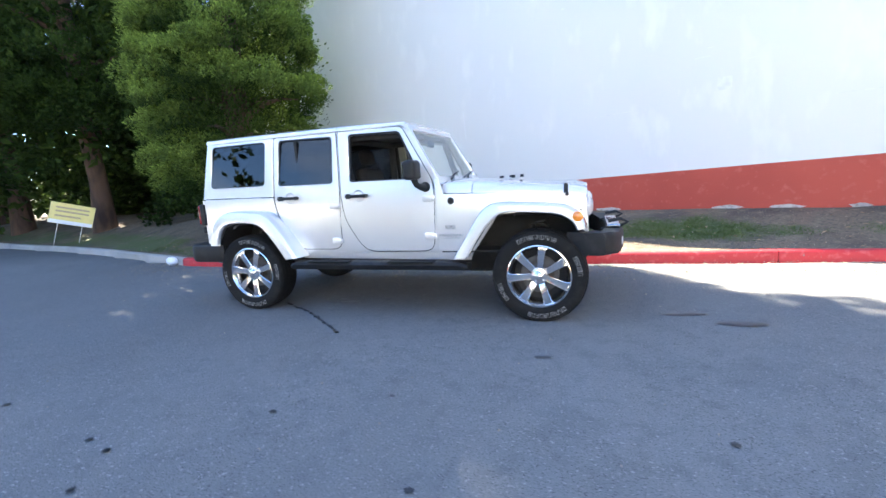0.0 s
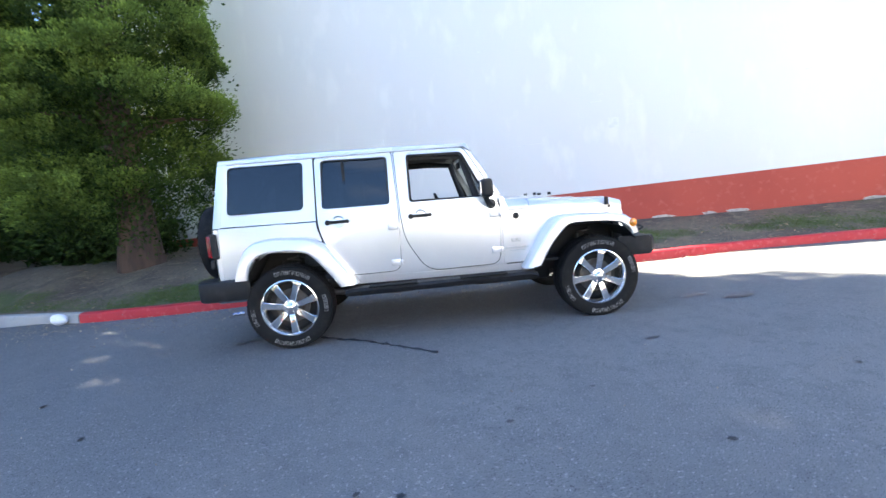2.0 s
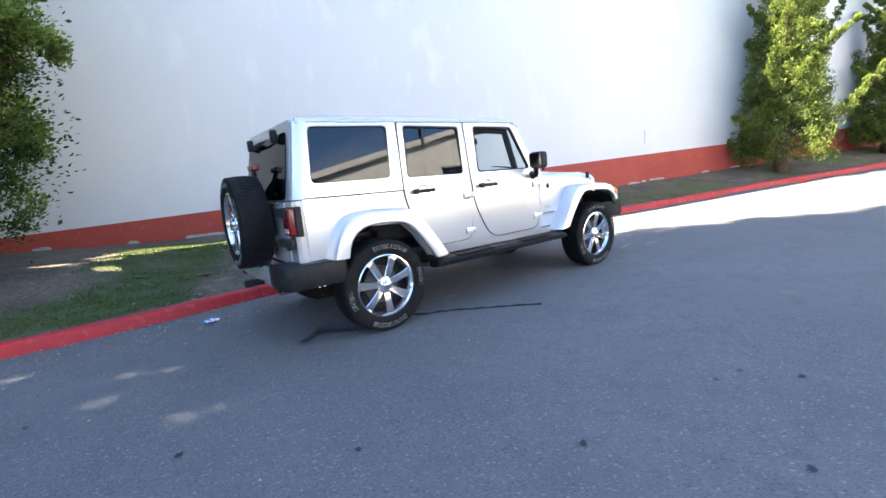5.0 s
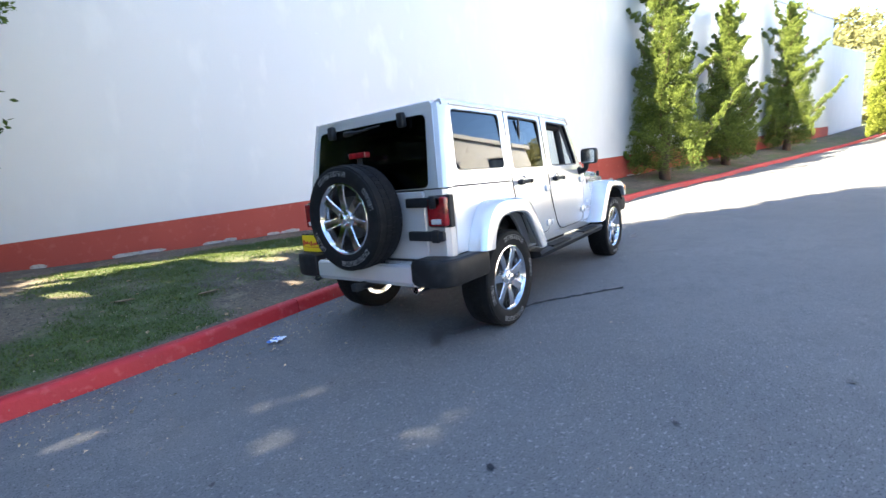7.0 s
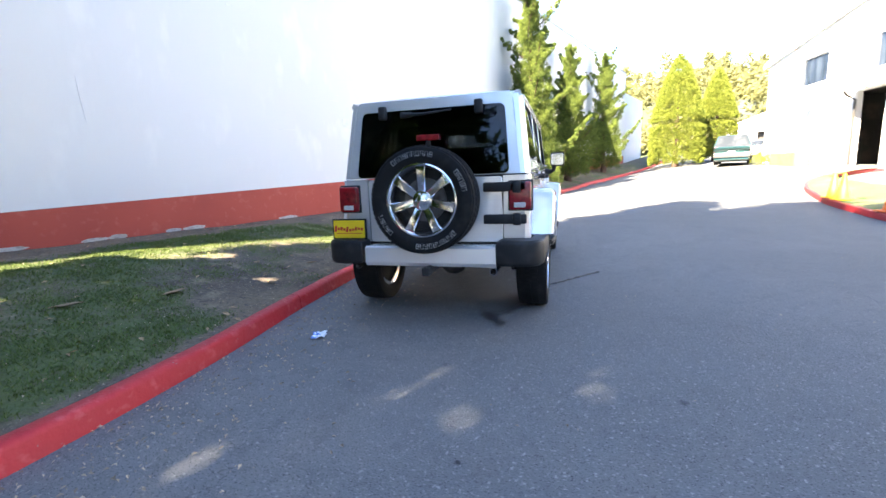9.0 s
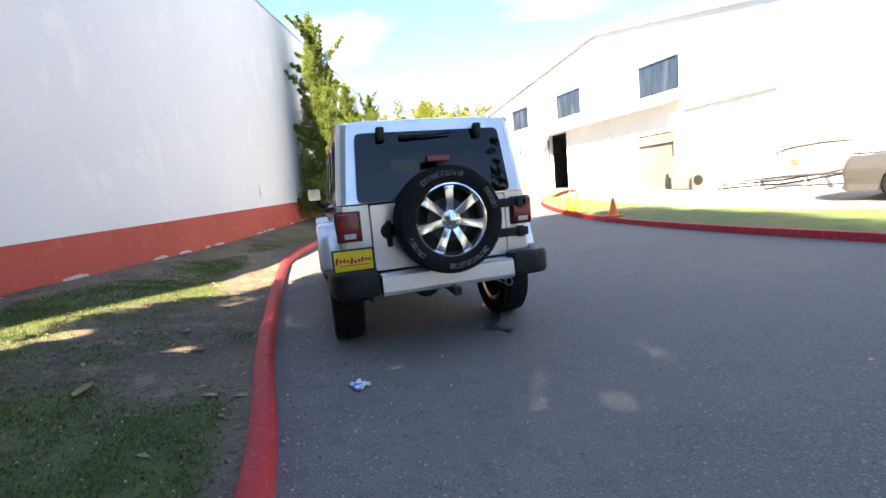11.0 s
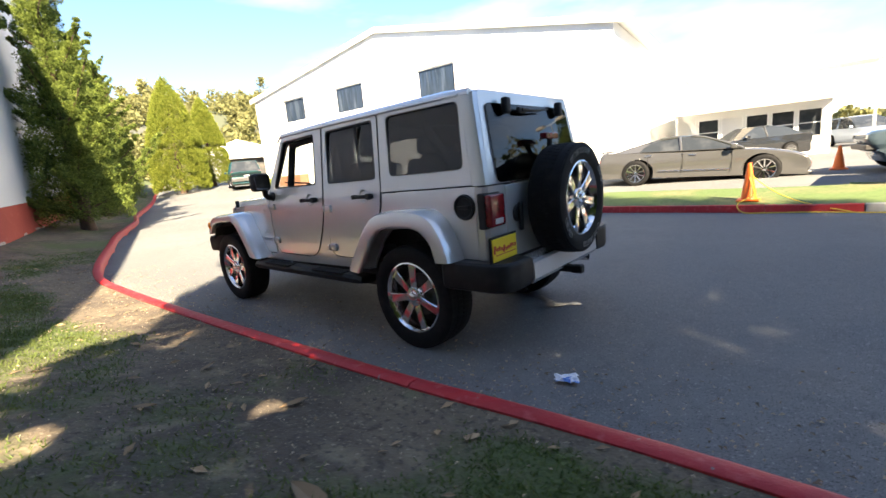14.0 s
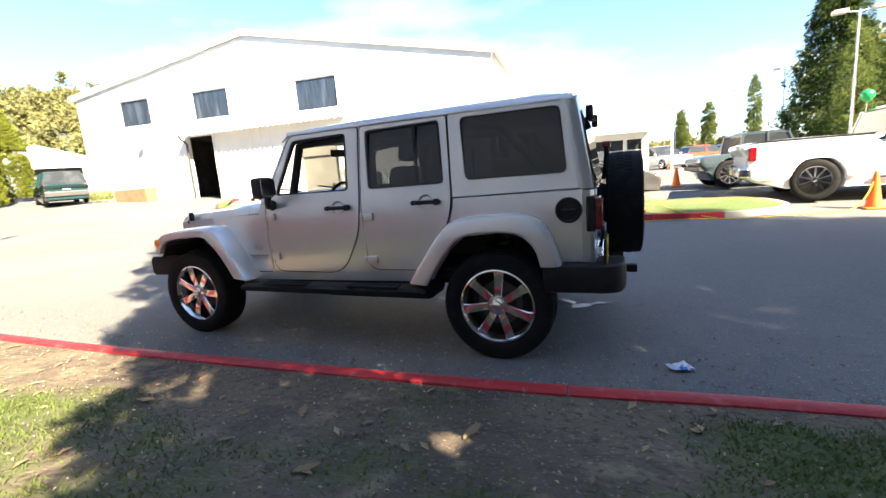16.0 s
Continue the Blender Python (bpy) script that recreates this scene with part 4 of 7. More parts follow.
for sgn in (-1, 1):
    rd = part("rear_door", plate(REAR_DOOR, [REAR_WIN], 0.035, CUTS, on_side(sgn), 0.004), M["silver"], car, smooth=30)
    seam(REAR_DOOR, sgn, rd)
    gasket(REAR_WIN, -0.004, 0.02, sgn, rd)
    pane(REAR_WIN, -0.012, sgn, rd, M["tinted"])
    part("window_divider", box(-2.36, -2.335, sgn * 0.705 - 0.006, sgn * 0.705 + 0.006, 1.29, 1.7), M["black_plastic"], rd)
    handle(-2.43, 1.147, sgn, rd)
    fd = part("front_door", plate(FRONT_DOOR, [FRONT_WIN], 0.035, CUTS, on_side(sgn), 0.004), M["silver"], car, smooth=30)
    seam(FRONT_DOOR, sgn, fd)
    gasket(FRONT_WIN, -0.004, 0.03, sgn, fd, 0.02)
    handle(-1.66, 1.137, sgn, fd)
    part("door_trim", plate(rounded([(-1.82, 0.7), (-0.95, 0.7), (-0.95, 1.27), (-1.82, 1.27)], 0.05), [], 0.05, shape=on_side(sgn, -0.037)), M["cloth"], fd, "dark inner door trim")
    part("door_trim", plate(rounded([(-2.5, 0.75), (-1.9, 0.7), (-1.9, 1.28), (-2.58, 1.28)], 0.05), [], 0.05, shape=on_side(sgn, -0.037)), M["cloth"], rd, "dark inner door trim")
    for z in (0.742, 1.085):
        hinge(-0.925, z, sgn, fd)
        hinge(-1.893, z - 0.03, sgn, rd)
    qt = part("hardtop_side", plate(QUARTER_TOP, [QUARTER_WIN], 0.03, CUTS, on_side(sgn, 0.002), 0.004), M["silver"], car, smooth=30)
    pane(QUARTER_WIN, -0.004, sgn, qt, M["tinted"])
    gasket(QUARTER_WIN, -0.002, 0.01, sgn, qt, 0.008)
    part("quarter_panel", plate(QUARTER_LOW, [], 0.03, CUTS, on_side(sgn), 0.003), M["silver"], car, smooth=30)
    taper = lambda u, w, d, sgn=sgn: (u, sgn * (side_y(w) - 0.11 * smooth_step(-0.8, 0.4, u) + d), w)
    part("cowl_panel", plate(COWL_SIDE, [], 0.03, CUTS, taper, 0.003), M["silver"], car, smooth=30)
    part("sill", plate(SILL, [], 0.05, CUTS, on_side(sgn, -0.008), 0.004), M["silver"], car, smooth=30)
    part("rocker_panel", plate([(-2.3, 0.6), (-0.87, 0.585), (-0.87, 1.16), (-2.6, 1.16), (-2.6, 1.05), (-2.45, 0.72)], [], 0.006, CUTS, on_side(sgn, -0.009)), M["silver"], car, smooth=30)
    part("inner_fender", plate([(-0.2, 0.955), (-0.2, 1.093), (0.34, 1.06), (0.36, 0.93)], [], 0.02, CUTS, lambda u, w, d, sgn=sgn: (u, sgn * (0.71 - 0.1 * smooth_step(-0.2, 0.4, u) + d), w)), M["silver"], car, smooth=30)
    part("door_post", plate([(-1.91, 0.6), (-1.6, 0.6), (-1.72, 0.74), (-1.82, 0.98), (-1.845, 1.2), (-1.85, 1.75), (-1.9, 1.75)], [], 0.03, CUTS, on_side(sgn, -0.007)), M["silver"], car, smooth=30)
    part("pillar", plate([(-1.88, 0.6), (-1.85, 0.6), (-1.85, 1.75), (-1.88, 1.75)], [], 0.04, CUTS, on_side(sgn, -0.04)), M["black_plastic"], car)

# roof with rounded sides, panel joints and a drip rail
def roof_ring(x, z_side, z_top):
    pts = []
    for y, z in ((0.694, z_side - 0.01), (0.69, z_side + 0.012), (0.672, z_side + 0.03), (0.63, z_top - 0.012), (0.5, z_top - 0.003), (0.25, z_top), (0, z_top + 0.002)):
        pts.append((x, -y, z))
    pts += [(x, -p[1], p[2]) for p in pts[-2::-1]]
    return pts + [(x, 0.66, z_side - 0.03), (x, -0.66, z_side - 0.03)]


for name, a, b in (("hardtop_roof", -3.475, -1.885), ("front_roof_panel", -1.878, -1.17)):
    xs = sorted(set(np.linspace(a, b, 8)) | ({-3.44, -3.38, -3.25} if a < -3 else set()))
    part(name, loft([roof_ring(x, float(np.interp(x, (-1.9, -1.17), (1.762, 1.748))), float(np.interp(x, (-3.475, -3.44, -3.38, -3.25, -2.6, -1.85, -1.4, -1.16), (1.785, 1.802, 1.815, 1.824, 1.824, 1.818, 1.806, 1.78)))) for x in xs]), M["silver"], car, smooth=35)
part("headliner", box(-3.4, -1.2, -0.655, 0.655, 1.72, 1.732), M["headliner"], car)
for sgn in (-1, 1):
    part("drip_rail", tube([(-3.4, sgn * 0.7, 1.757), (-2.2, sgn * 0.703, 1.757), (-1.2, sgn * 0.702, 1.75), (-1.13, sgn * 0.7, 1.7)], 0.008, 6), M["silver"], car)

# rear face: corners, hardtop frame, glass, gate
def rear_x(z):
    return float(np.interp(z, (0.6, 1.17, 1.76), (-3.6, -3.6, -3.5)))


def on_rear(u, w, d):
    return (rear_x(w) - d, u, w)


RCUT = [("w", z) for z in (0.8, 1.0, 1.17, 1.4, 1.6)]
GLASS = rounded([(-0.6, 1.2), (0.6, 1.2), (0.56, 1.69), (-0.56, 1.69)], 0.05)
part("hardtop_rear", plate([(-0.7, 1.178), (0.7, 1.178), (0.63, 1.76), (0.6, 1.785), (-0.6, 1.785), (-0.63, 1.76)], [GLASS], 0.04, RCUT, on_rear, 0.004), M["silver"], car, smooth=30)
rg = part("rear_glass", plate(rounded([(-0.615, 1.185), (0.615, 1.185), (0.575, 1.7), (-0.575, 1.7)], 0.05), [], 0.006, RCUT, lambda u, w, d: (rear_x(w) - d - 0.012, u, w)), M["rear_tinted"], car, "dark tinted lift-up glass")
for y in (-0.385, 0.385):
    bm = box(-3.585, -3.535, y - 0.032, y + 0.032, 1.63, 1.735, 0.014, 3)
    part("glass_hinge", bm, M["black_plastic"], car, smooth=40)
bm = box(-3.575, -3.545, 0.14, 0.24, 1.635, 1.68, 0.012)
tube([(-3.57, 0.2, 1.66), (-3.575, 0.05, 1.655), (-3.575, -0.18, 1.672)], [0.014, 0.011, 0.006], 6, bm)
part("rear_wiper", bm, M["black_plastic"], car, "black wiper arm")
part("tailgate", plate(rounded([(-0.56, 0.665), (0.53, 0.665), (0.53, 1.165), (-0.56, 1.165)], 0.03), [], 0.05, RCUT, lambda u, w, d: (-3.605 - d, u, w), 0.006), M["silver"], car, smooth=30)
for sgn, inner in ((-1, 0.567), (1, 0.537)):
    pts = [(-3.53, sgn * 0.766), (-3.575, sgn * 0.756), (-3.6, sgn * 0.725), (-3.6, sgn * inner), (-3.56, sgn * inner), (-3.53, sgn * 0.73)]
    part("rear_corner", loft([[(x, y, z) for x, y in pts] for z in (0.665, 0.9, 1.17)]), M["silver"], car, smooth=30)
    top = lambda z, k: [(rear_x(z) + 0.09 - 0.002, sgn * side_y(z)), (rear_x(z) + 0.045, sgn * (side_y(z) - 0.004)), (rear_x(z) + 0.008, sgn * (side_y(z) - 0.03)), (rear_x(z), sgn * (side_y(z) - 0.065)), (rear_x(z) + 0.03, sgn * (side_y(z) - 0.07)), (rear_x(z) + 0.09, sgn * (side_y(z) - 0.03))]
    part("hardtop_corner", loft([[(x, y, z) for x, y in top(z, 0)] for z in (1.18, 1.3, 1.5, 1.7, 1.765)]), M["silver"], car, smooth=30)
    lamp = part("tail_lamp", box(-3.65, -3.598, sgn * 0.612, sgn * 0.775, 0.915, 1.12, 0.014, 3), M["red_lens"], car, "red tail lamp with a clear lower lens", smooth=40)
    part("reverse_lens", box(-3.656, -3.648, sgn * 0.65, sgn * 0.735, 0.932, 0.968, 0.004), M["clear_lens"], lamp, "clear reversing lens")
    part("lamp_bezel", box(-3.606, -3.55, sgn * 0.6, sgn * 0.785, 0.903, 1.132, 0.01), M["black_plastic"], lamp)
# gate hinges, latch and seam
for z in (1.085, 0.845):
    bm = box(-3.65, -3.612, -0.74, -0.42, z - 0.035, z + 0.035, 0.01)
    box(-3.665, -3.62, -0.7, -0.64, z - 0.045, z + 0.045, 0.012, 2, bm)
    part("gate_hinge", bm, M["black_plastic"], car, "black strap hinge", smooth=40)
bm = box(-3.65, -3.62, 0.385, 0.425, 0.84, 1.04, 0.015, 3)
lathe([(0, 0.02), (0.055, 0.014), (0.06, 0)], 16, Matrix.Translation((-3.607, 0.405, 0.96)) @ Matrix.Rotation(radians(90), 4, "Z"), bm)
part("gate_handle", bm, M["black_plastic"], car, smooth=40)

# bumper: silver centre and black wrapped corners
part("rear_bumper_beam", loft([[(x, y, z) for x, z in ((-3.62, 0.49), (-3.76, 0.5), (-3.78, 0.53), (-3.775, 0.64), (-3.75, 0.655), (-3.62, 0.655))] for y in (-0.53, 0, 0.51)]), M["silver"], car, "silver bumper centre", smooth=30)
for sgn in (-1, 1):
    prof = ((0.0, 0.525), (0.0, 0.69), (0.02, 0.7))
    ring = []
    path = [(-3.785, 0.525), (-3.79, 0.7), (-3.76, 0.82), (-3.68, 0.87), (-3.3, 0.885), (-3.27, 0.86), (-3.3, 0.8), (-3.6, 0.78), (-3.62, 0.525)]
    path = rounded(path, [0.02, 0.03, 0.06, 0.05, 0.01, 0.01, 0.01, 0.01, 0.01], 4)
    mid_x, mid_y = -3.62, 0.74
    shrink = lambda k, z: [(mid_x + (x - mid_x) * (1 - k * 1.6 / 2), sgn * (mid_y + (y - mid_y) * (1 - k * 2)), z) for x, y in path]
    bm = loft([shrink(0.09, 0.512), shrink(0.03, 0.522), shrink(0.0, 0.545), shrink(0.0, 0.665), shrink(0.03, 0.688), shrink(0.1, 0.7)])
    part("bumper_corner", bm, M["black_plastic"], car, "black plastic bumper corner", smooth=30)
bm = tube([(-3.6, -0.02, 0.48), (-3.86, -0.02, 0.48)], 0.032, 8)
box(-3.88, -3.8, -0.05, 0.01, 0.45, 0.51, 0.008, 2, bm)
part("tow_hitch", bm, M["under"], car)
for y in (0.6,):
    part("tow_hook", tube([(-3.68, y, 0.52), (-3.74, y, 0.5), (-3.76, y, 0.485), (-3.74, y, 0.47), (-3.68, y, 0.48)], 0.012, 6), M["under"], car)
part("exhaust_tip", lathe([(0.026, 0.1), (0.032, 0.1), (0.032, -0.25), (0.026, -0.25)], 14, Matrix.Translation((-3.62, -0.5, 0.46)) @ Matrix.Rotation(radians(90), 4, "Z")), M["chrome"], car)

# plate frame on the corner, with its print as plain shapes
pf = part("plate_holder", box(-3.672, -3.655, 0.54, 0.842, 0.69, 0.862, 0.004), M["black_plastic"], car, "black plate frame")
part("dealer_plate", box(-3.678, -3.671, 0.552, 0.83, 0.705, 0.85, 0.003), M["yellow_sign"], pf, "yellow plate with red script shapes")
rnd = random.Random(3)
for k, y in enumerate(np.linspace(0.81, 0.575, 10)):
    h = (0.05, 0.022, 0.028, 0.02, 0.045, 0.022, 0.022, 0.03, 0.02, 0.022)[k]
    part("print_bar", moved(box(-3.6805, -3.678, -0.009, 0.009, -h / 2, h / 2), Matrix.Translation((0, y, 0.772 + 0.006 * math.sin(k) + h * 0.2)) @ Matrix.Rotation(radians(12), 4, "X")), M["red_ink"], pf)
part("print_bar", box(-3.6805, -3.678, 0.575, 0.8, 0.742, 0.747), M["red_ink"], pf)

# fuel cap on the left flank
bm = lathe([(0, 0.004), (0.06, 0.004), (0.068, 0.012), (0.08, 0.012), (0.086, -0.004)], 28)
box(-0.045, 0.045, 0.004, 0.018, -0.012, 0.012, 0.004, 2, bm)
part("fuel_cap", moved(bm, Matrix.Translation((-3.44, side_y(1.046) + 0.003, 1.046))), M["black_plastic"], car, smooth=40)


# flares
def flare(outer, inner, y_in, sgn):
    secs = []
    P, Q = spread([(x, 0, z) for x, z in outer], 0.06), None
    n = len(P)
    fine_in = spread([(x, 0, z) for x, z in inner], 0.01)
    for i, p in enumerate(P):
        q = fine_in[min(len(fine_in) - 1, round(i / (n - 1) * (len(fine_in) - 1)))]
        lerp = lambda t: p.lerp(q, t)
        ring = []
        for y, t in ((y_in(p.x), 0.0), (0.84, 0.0), (0.885, 0.04), (0.918, 0.16), (0.93, 0.35), (0.933, 0.9), (0.925, 1.0), (0.9, 1.02), (0.86, 0.8), (0.84, 0.2), (y_in(p.x), 0.15)):
            v = lerp(t)
            ring.append((v.x, sgn * y, v.z))
        secs.append(ring)
    return loft(secs)


F_OUT = [(-0.735, 0.55), (-0.6, 0.76), (-0.46, 0.965), (-0.34, 1.03), (-0.05, 1.025), (0.2, 1.0), (0.31, 0.95), (0.37, 0.86), (0.385, 0.8)]
F_IN = [(-0.58, 0.575), (-0.46, 0.77), (-0.33, 0.91), (-0.25, 0.945), (-0.03, 0.94), (0.16, 0.92), (0.24, 0.885), (0.29, 0.84), (0.31, 0.79)]
R_OUT = [(-3.4, 0.7), (-3.345, 0.87), (-3.25, 1.0), (-3.1, 1.05), (-2.85, 1.045), (-2.67, 1.02), (-2.55, 0.93), (-2.42, 0.76), (-2.29, 0.57)]
R_IN = [(-3.27, 0.7), (-3.24, 0.81), (-3.17, 0.89), (-3.07, 0.925), (-2.87, 0.925), (-2.74, 0.9), (-2.66, 0.84), (-2.54, 0.69), (-2.45, 0.555)]
for sgn in (-1, 1):
    part("front_flare", flare(F_OUT, F_IN, lambda x: 0.74 - 0.11 * smooth_step(-0.8, 0.4, x), sgn), M["silver"], car, smooth=28)
    part("rear_flare", flare(R_OUT, R_IN, lambda x: 0.75, sgn), M["silver"], car, smooth=28)
    part("marker_lamp", moved(lathe([(0, 0.014), (0.03, 0.01), (0.042, 0)], 18), Matrix.Translation((0.315, sgn * 0.928, 0.895)) @ Matrix.Diagonal((1, sgn, 1, 1))), M["amber_lens"], car, "round amber side marker", smooth=40)
    # wheel wells
    for x0, x1, zc in ((-0.62, 0.38, 0.92), (-3.4, -2.4, 0.92)):
        part("wheel_well", loft([[(x, sgn * y, z) for x, z in ((x0, 0.55), (x0 + 0.22, 0.88), (x0 + 0.35, zc), (x1 - 0.32, zc), (x1 - 0.12, 0.86), (x1, 0.72))] for y in (0.88, 0.45)], closed=False, cap=False), M["under"], car)
        part("well_wall", box(x0, x1, sgn * 0.44, sgn * 0.46, 0.55, 0.95), M["under"], car)

# bonnet, cowl, windscreen
def hood_ring(x):
    t = smooth_step(-0.86, 0.36, x)
    w, zs, zt = 0.655 - 0.085 * t, 1.115 - 0.05 * t - 0.03 * smooth_step(0.25, 0.4, x), 1.245 - 0.105 * t - 0.08 * smooth_step(0.22, 0.4, x)
    half = [(w, zs), (w - 0.004, zs + 0.03), (w - 0.03, zs + 0.065), (w - 0.12, zs + 0.09 + 0.2 * (zt - zs - 0.09)), (0.35, zt - 0.008), (0.15, zt), (0.0, zt)]
    return [(x, -y, z) for y, z in half] + [(x, y, z) for y, z in half[-2::-1]] + [(x, w - 0.03, zs - 0.02), (x, -w + 0.03, zs - 0.02)]


part("bonnet", loft([hood_ring(x) for x in np.linspace(-0.585, 0.385, 14)]), M["silver"], car, smooth=35)
part("cowl", loft([hood_ring(x) for x in np.linspace(-0.9, -0.592, 5)]), M["silver"], car, smooth=35)
for sgn in (-1, 1):
    bm = box(0.2, 0.235, sgn * 0.6 - 0.02, sgn * 0.6 + 0.02, 1.03, 1.15, 0.01)
    box(0.19, 0.245, sgn * 0.615 - 0.02, sgn * 0.615 + 0.02, 1.04, 1.075, 0.01, 2, bm)
    part("bonnet_latch", bm, M["black_plastic"], car, smooth=40)
for y in (-0.3, 0.26):
    part("bonnet_bumper", lathe([(0, 0.03), (0.016, 0.028), (0.02, 0)], 10, Matrix.Translation((-0.27, y, 1.215)) @ Matrix.Rotation(radians(90), 4, "X")), M["black_plastic"], car)
    part("washer_nozzle", box(-0.4, -0.36, y - 0.02, y + 0.02, 1.218, 1.24, 0.008), M["black_plastic"], car)

WB, WT = Vector((-0.855, 0, 1.225)), Vector((-1.165, 0, 1.765))
w_up = (WT - WB).normalized()
w_no = Vector((w_up.z, 0, -w_up.x))


def on_screen(u, w, d):
    p = WB + w_up * w + w_no * d
    return (p.x, u, p.z)


WL = (WT - WB).length
part("windscreen_frame", plate([(-0.74, -0.02), (0.74, -0.02), (0.675, WL), (-0.675, WL)], [rounded([(-0.66, 0.06), (0.66, 0.06), (0.61, WL - 0.06), (-0.61, WL - 0.06)], 0.05)], 0.06, (), on_screen, 0.01), M["silver"], car, smooth=30)
ws = part("windscreen", plate([(-0.67, 0.05), (0.67, 0.05), (0.62, WL - 0.05), (-0.62, WL - 0.05)], [], 0.006, (), lambda u, w, d: on_screen(u, w, d - 0.012)), M["clear"], car, "clear windscreen")
ws.visible_shadow = False
for y0, y1 in ((-0.45, -0.02), (0.12, 0.55)):
    bm = tube([on_screen(y0, 0.0, 0.03), on_screen(y0 + 0.15, 0.05, 0.035), on_screen(y1, 0.09, 0.025)], [0.014, 0.01, 0.006], 6)
    part("wiper", bm, M["black_plastic"], car)
for sgn in (-1, 1):
    for w in (0.05, 0.14, 0.25):
        part("frame_bolt", lathe([(0, 0.008), (0.011, 0.006), (0.012, 0)], 8, Matrix.Translation((-0.875 - 0.05 * w, sgn * 0.758, 1.14 + w * 0.5)) @ Matrix.Diagonal((1, sgn, 1, 1))), M["silver"], car)
# grille with seven slots and round lamps
slots = [rounded([(y - 0.034, 0.78), (y + 0.034, 0.78), (y + 0.034, 1.04), (y - 0.034, 1.04)], 0.03) for y in np.linspace(-0.3, 0.3, 7)]
part("grille", plate(rounded([(-0.6, 0.7), (0.6, 0.7), (0.57, 1.085), (-0.57, 1.085)], 0.04), slots, 0.05, (), lambda u, w, d: (0.4 + d - 0.06 * (w - 0.7), u, w), 0.004), M["silver"], car, smooth=30)
part("radiator", box(0.3, 0.32, -0.5, 0.5, 0.72, 1.06), M["under"], car)
for sgn in (-1, 1):
    part("headlamp", lathe([(0, 0.05), (0.05, 0.045), (0.085, 0.02), (0.09, 0), (0.105, -0.005)], 24, Matrix.Translation((0.39, sgn * 0.46, 0.94)) @ Matrix.Rotation(radians(-90), 4, "Z")), M["clear_lens"], car, "round clear headlamp", smooth=40)
# front bumper
path = [(0.36, 0.86), (0.5, 0.87), (0.56, 0.8), (0.63, 0.6), (0.67, 0.3), (0.68, 0), (0.67, -0.3), (0.63, -0.6), (0.56, -0.8), (0.5, -0.87), (0.36, -0.86)]
secs = []
for k, (x, y) in enumerate(path):
    lift = 0.03 * (abs(y) > 0.7)
    secs.append([(x, y, 0.545 + lift), (x + 0.02, y * 1.01, 0.57 + lift), (x + 0.02, y * 1.01, 0.69 + lift), (x, y, 0.725 + lift), (x - 0.13, y * 0.93, 0.73 + lift), (x - 0.13, y * 0.93, 0.55 + lift)])
part("front_bumper", loft(secs), M["black_plastic"], car, "black plastic bumper", smooth=35)
for sgn in (-1, 1):
    part("tow_hook", tube([(0.5, sgn * 0.36, 0.72), (0.66, sgn * 0.36, 0.75), (0.72, sgn * 0.36, 0.78), (0.66, sgn * 0.36, 0.81), (0.56, sgn * 0.36, 0.79)], 0.015, 7), M["black_plastic"], car)
    part("fog_lamp", lathe([(0, 0.02), (0.04, 0.015), (0.045, 0)], 16, Matrix.Translation((0.655, sgn * 0.5, 0.635)) @ Matrix.Rotation(radians(-90), 4, "Z")), M["clear_lens"], car)
part("bumper_applique", box(0.55, 0.66, -0.38, 0.38, 0.735, 0.765, 0.01), M["chrome"], car)

